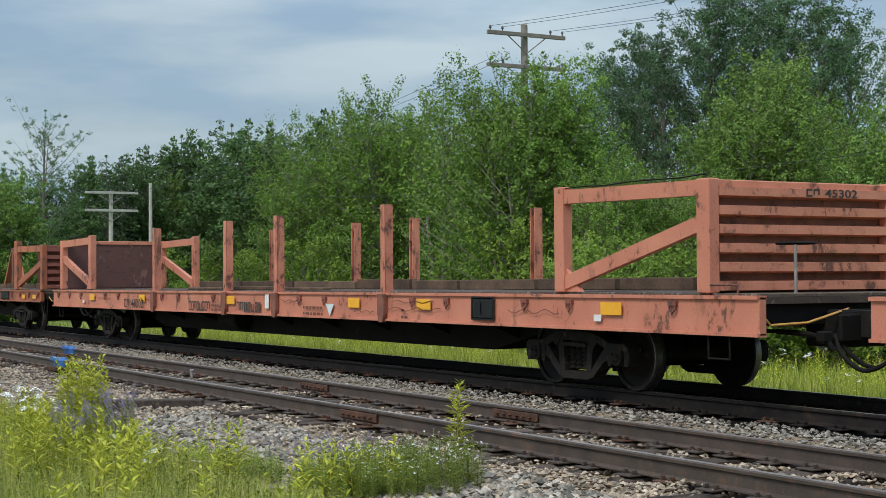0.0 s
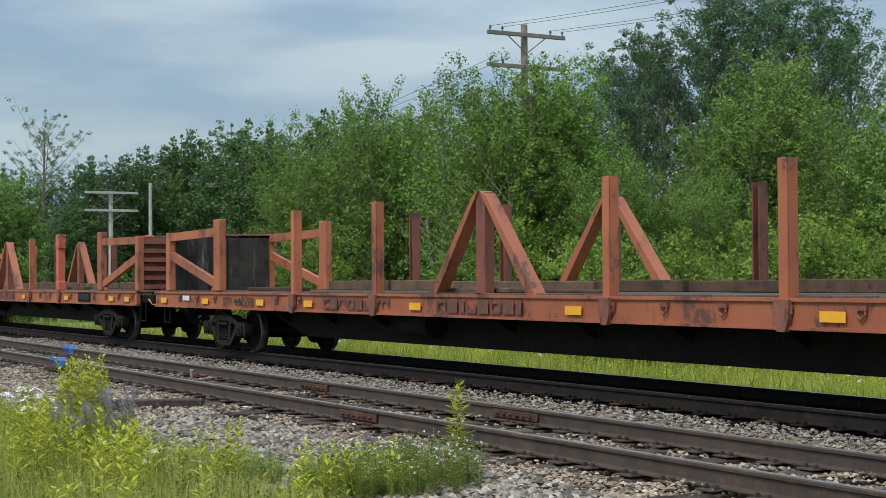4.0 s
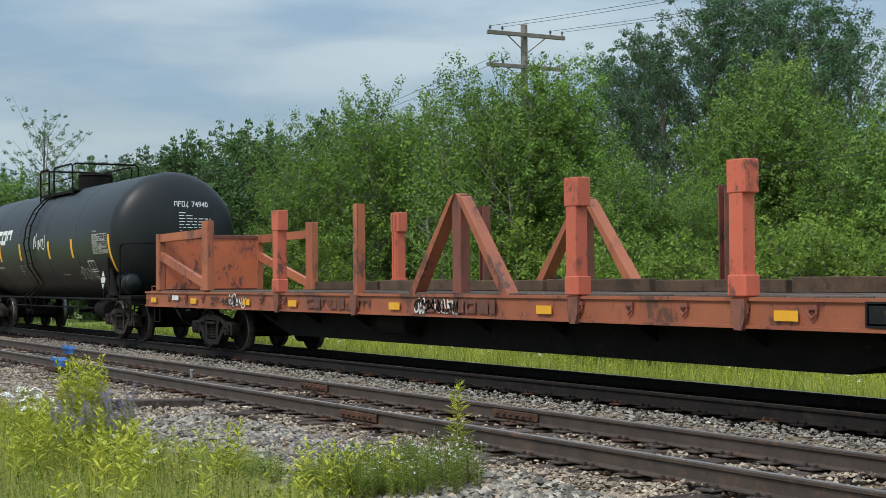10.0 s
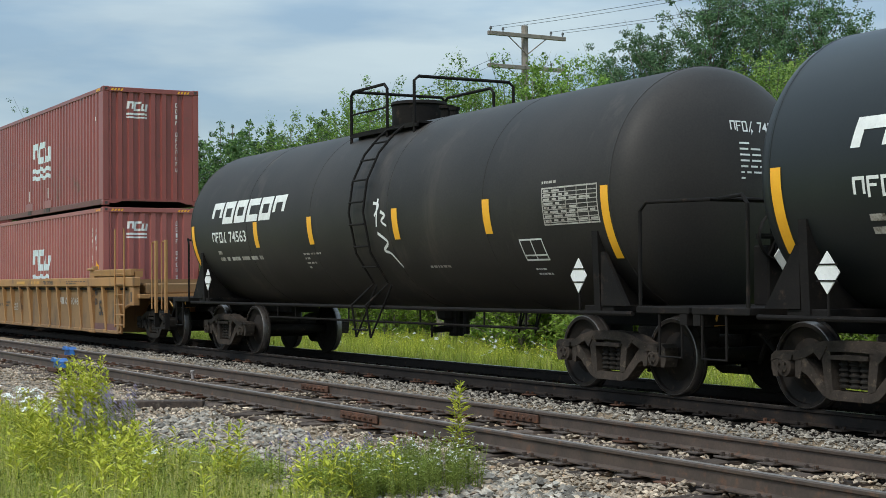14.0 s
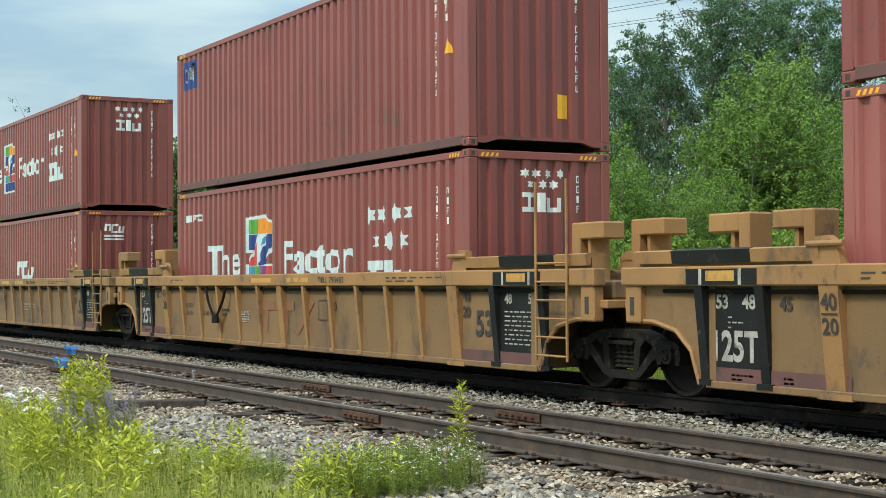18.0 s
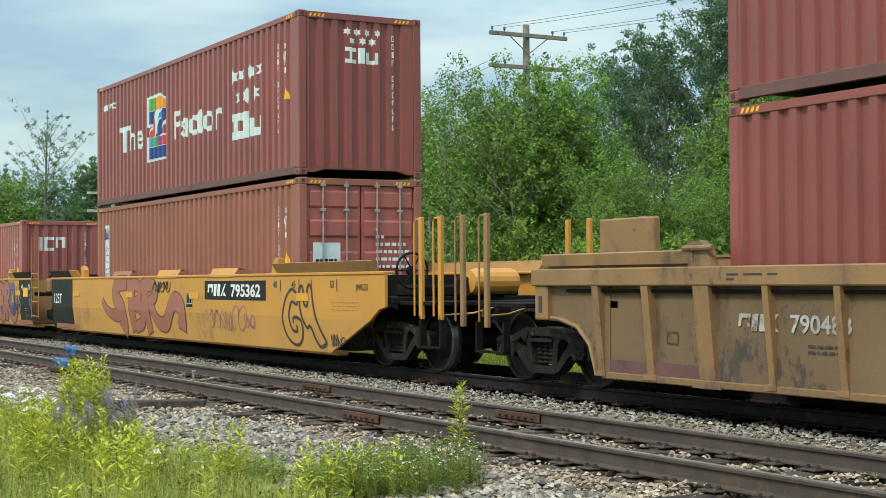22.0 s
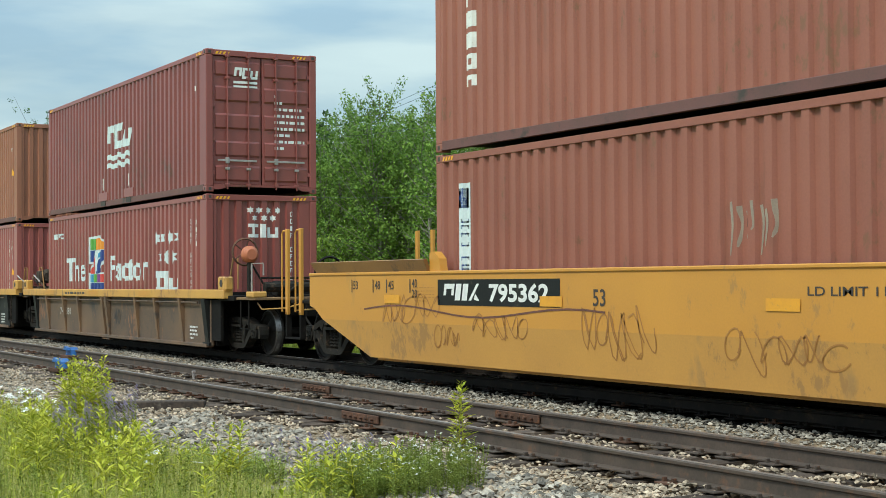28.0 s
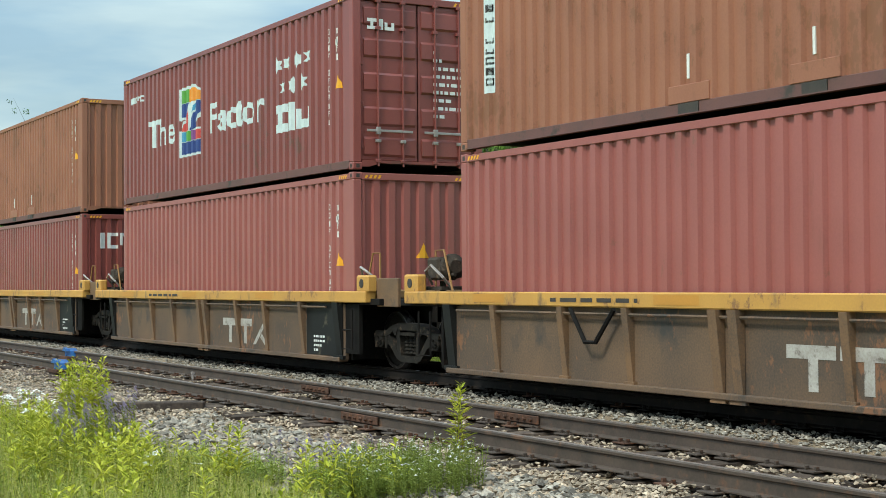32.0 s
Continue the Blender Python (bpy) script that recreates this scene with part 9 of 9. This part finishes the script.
def far_verge(r):
    x = -9 - 50 * r.rand() ** 1.2
    return x, 13.9 + 11 * r.rand() ** 1.1


def near_verge(r):
    while True:
        x, y = -9.5 - 26 * r.rand() ** 1.6, r.uniform(1.6, 6.2)
        if y < verge_edge(x) + r.uniform(-0.3, 0.3):
            return x, y


def verge_edge(x):
    """The uneven line where the weeds end and the gravel begins."""
    e = 5.05 if x > -12.4 else 5.2
    return e + 0.3 * noise.noise((x * 0.9, 1.7, 0))


def tall(x, y):
    """Plants grow lower towards the gravel."""
    return 1.0 if y > 13 else min(1.0, max(0.3, 0.3 + 0.75 * (verge_edge(x) - y)))


blades(30000, far_verge, (0.2, 0.66), 0.008, 41, L_GRASS, "meadow_grass", "tall yellow-green meadow grass beyond the main track", 0.85)
blades(16000, far_verge, (0.15, 0.55), 0.006, 44, L_HAY, "meadow_grass", "pale flowering grass heads in the meadow", 0.7)
blades(26000, near_verge, (0.12, 0.46), 0.0028, 43, L_HAY, "verge_grass", "fine pale grass stems tangled in the verge", 0.9)
blades(14000, near_verge, (0.14, 0.40), 0.004, 42, L_GRASS, "verge_grass", "yellow-green verge grass before the siding")


def weeds(n, area, seed, name, label, leaf, h, leaf_len, leaf_w, whorl, flower=None, flower_mat=None):
    """Leafy stalks: whorls of narrow leaves up a thin stem, with or without a flower at the top."""
    r = np.random.RandomState(seed)
    V, F, FV, FF = [], [], [], []
    for i in range(n):
        x, y = area(r)
        z0, hh = ground_z(x, y), r.uniform(*h) * (tall(x, y) if area is near_verge else 1.0)
        lx, ly = r.uniform(-0.14, 0.14, 2) * hh
        k = len(V)
        V += [(x - 0.004, y, z0), (x + 0.004, y, z0), (x + lx + 0.002, y + ly, z0 + hh), (x + lx - 0.002, y + ly, z0 + hh), (x, y - 0.004, z0), (x, y + 0.004, z0), (x + lx, y + ly + 0.002, z0 + hh), (x + lx, y + ly - 0.002, z0 + hh)]
        F += [(k, k + 1, k + 2, k + 3), (k + 4, k + 5, k + 6, k + 7)]
        m = int(whorl * hh)
        t = r.uniform(0, 6.28)
        for j in range(m):
            f = (j + 0.5) / m
            t += 2.4 + r.uniform(-0.3, 0.3)
            l = leaf_len * r.uniform(0.7, 1.2) * (0.45 + 0.85 * math.sin(math.pi * min(1.0, 0.25 + 0.75 * f)))
            if f > 0.9:
                l *= 0.75
            c, s = math.cos(t), math.sin(t)
            ox, oy, oz = x + lx * f, y + ly * f, z0 + hh * f
            rise = r.uniform(0.1, 0.75) if f < 0.85 else r.uniform(0.7, 1.4)
            w = leaf_w * r.uniform(0.7, 1.2)
            k = len(V)
            mx, my, mz = ox + c * l * 0.5, oy + s * l * 0.5, oz + l * 0.5 * rise
            V += [(ox, oy, oz), (mx - s * w, my + c * w, mz), (ox + c * l, oy + s * l, oz + l * rise * 0.72), (mx + s * w, my - c * w, mz)]
            F.append((k, k + 1, k + 2, k + 3))
        if flower == "spike":
            for j in range(16):
                q, t2 = r.uniform(0.0, 0.16), r.uniform(0, 6.28)
                rr = 0.026 * (1 - q / 0.2)
                fx, fy, fz = x + lx + rr * math.cos(t2), y + ly + rr * math.sin(t2), z0 + hh - 0.06 + q
                k = len(FV)
                s = r.uniform(0.009, 0.017)
                FV += [(fx - s, fy, fz), (fx, fy - s, fz + s), (fx + s, fy, fz + 0.3 * s), (fx, fy + s, fz - s)]
                FF.append((k, k + 1, k + 2, k + 3))
        elif flower in ("daisy", "small"):
            fx, fy, fz = x + lx, y + ly, z0 + hh
            tx, ty = r.uniform(-0.5, 0.5, 2)
            for j in range(9):
                a = 2 * math.pi * j / 9
                c, s = math.cos(a), math.sin(a)
                l = 0.05 if flower == "daisy" else 0.013
                k = len(FV)
                FV += [(fx, fy, fz), (fx + c * l - s * l * 0.25, fy + s * l + c * l * 0.25, fz + (c * tx + s * ty) * l), (fx + c * l * 1.15, fy + s * l * 1.15, fz + (c * tx + s * ty) * l * 1.15), (fx + c * l + s * l * 0.25, fy + s * l - c * l * 0.25, fz + (c * tx + s * ty) * l)]
                FF.append((k, k + 1, k + 2, k + 3))
    me = bpy.data.meshes.new(name)
    me.from_pydata(V, [], F)
    me.materials.append(leaf)
    ob = tagged(new(name, me), label, "plant", kind="stuff")
    if FV:
        mf = bpy.data.meshes.new("petals")
        mf.from_pydata(FV, [], FF)
        mf.materials.append(flower_mat)
        fo = new("petals", mf)
        fo.parent = ob
    return ob


def patch(cx, cy, rx, ry):
    def area(r):
        a, q = r.uniform(0, 6.28), math.sqrt(r.rand())
        return cx + rx * q * math.cos(a), cy + ry * q * math.sin(a)
    return area


weeds(1500, near_verge, 51, "verge_weeds", "mixed leafy green weeds along the verge", L_VETCH, (0.15, 0.42), 0.055, 0.011, 80)
weeds(900, near_verge, 54, "verge_weeds", "feathery light green weeds along the verge", L_FERNY, (0.15, 0.40), 0.05, 0.006, 130)
weeds(150, near_verge, 52, "goldenrod", "upright yellow-green goldenrod stalks with narrow leaves", L_WEED, (0.34, 0.62), 0.12, 0.016, 44)
CLUMPS = ((-15.8, 4.52, 0.55, 0.2, 46, 0.62, 1.04), (-14.7, 4.0, 0.9, 0.3, 20, 0.45, 0.66), (-16.4, 4.2, 1.4, 0.35, 22, 0.42, 0.62), (-13.0, 3.4, 0.9, 0.35, 24, 0.45, 0.68), (-13.2, 4.2, 0.5, 0.3, 10, 0.4, 0.6),
          (-12.35, 4.82, 0.22, 0.1, 6, 0.5, 0.62), (-11.35, 6.5, 0.08, 0.07, 4, 0.62, 0.82), (-12.2, 3.8, 0.8, 0.3, 14, 0.4, 0.6), (-11.3, 5.55, 0.6, 0.5, 22, 0.28, 0.44))
for k, (cx, cy, rx, ry, n, lo, hi) in enumerate(CLUMPS):
    weeds(n, patch(cx, cy, rx, ry), 60 + k, "goldenrod", "tall bright green goldenrod clump beside the gravel", L_WEED, (lo, hi), 0.12, 0.016, 48)
weeds(75, patch(-15.3, 4.5, 0.9, 0.35), 71, "vetch", "tangled vetch with purple flower spikes", L_VETCH, (0.3, 0.66), 0.05, 0.009, 90, "spike", L_PURPLE)
weeds(45, patch(-14.2, 4.0, 0.8, 0.3), 79, "vetch", "tangled vetch with purple flower spikes", L_VETCH, (0.3, 0.6), 0.05, 0.009, 90, "spike", L_PURPLE)
weeds(14, patch(-12.0, 5.5, 0.8, 0.4), 72, "vetch", "small vetch with purple flower spikes by the gravel", L_VETCH, (0.2, 0.42), 0.05, 0.008, 90, "spike", L_PURPLE)
weeds(260, patch(-13.2, 5.15, 1.1, 0.3), 77, "verge_herbs", "low light green herbs creeping into the gravel", L_FERNY, (0.08, 0.24), 0.042, 0.008, 120)
weeds(330, patch(-11.35, 5.6, 0.75, 0.6), 78, "verge_herbs", "low light green herbs creeping into the gravel", L_FERNY, (0.1, 0.3), 0.042, 0.007, 130)
weeds(34, patch(-17.1, 4.3, 1.3, 0.3), 73, "daisies", "white daisies with yellow-green stalks", L_WEED, (0.4, 0.62), 0.05, 0.006, 20, "daisy", L_DAISY)
weeds(12, patch(-13.2, 4.3, 0.9, 0.5), 80, "daisies", "white daisies low among the weeds", L_WEED, (0.2, 0.35), 0.05, 0.006, 20, "daisy", L_DAISY)
weeds(330, patch(-11.05, 5.85, 0.75, 0.6), 74, "chamomile", "small white chamomile flowers in feathery green", L_FERNY, (0.2, 0.4), 0.04, 0.005, 110, "small", L_DAISY)
weeds(160, lambda r: (-9 - 30 * r.rand(), 14.6 + 6 * r.rand()), 75, "meadow_daisies", "white daisies scattered in the meadow grass", L_WEED, (0.5, 0.8), 0.05, 0.006, 15, "daisy", L_DAISY)
weeds(800, lambda r: (-9 - 42 * r.rand() ** 1.2, 15.0 + 8 * r.rand()), 76, "meadow_weeds", "leafy yellow-green weeds in the meadow", L_WEED, (0.35, 0.8), 0.10, 0.012, 45)


# ---------------------------------------------------------------- what moves
def run(t):
    """How far the train has come after t seconds, in metres."""
    q = t / 32
    return 288.24 * q + 4.125 * q * q + 3.623 * q ** 3


def motions():
    ts = [float(k) for k in range(33)]
    for ob, u, y, z in MOVERS:
        walk(ob, [(t, pose(u + run(t), y, z)) for t in ts])
    tw = [k / 15 for k in range(32 * 15 + 1)]
    far = [run(t) for t in tw]
    for ob, x, R in WHEELS:
        turn = lambda d: Matrix.Translation((x, 0, R)) @ Matrix.Rotation(d / R, 4, "Y")
        walk(ob, [(t, turn(d)) for t, d in zip(tw, far)])


motions()
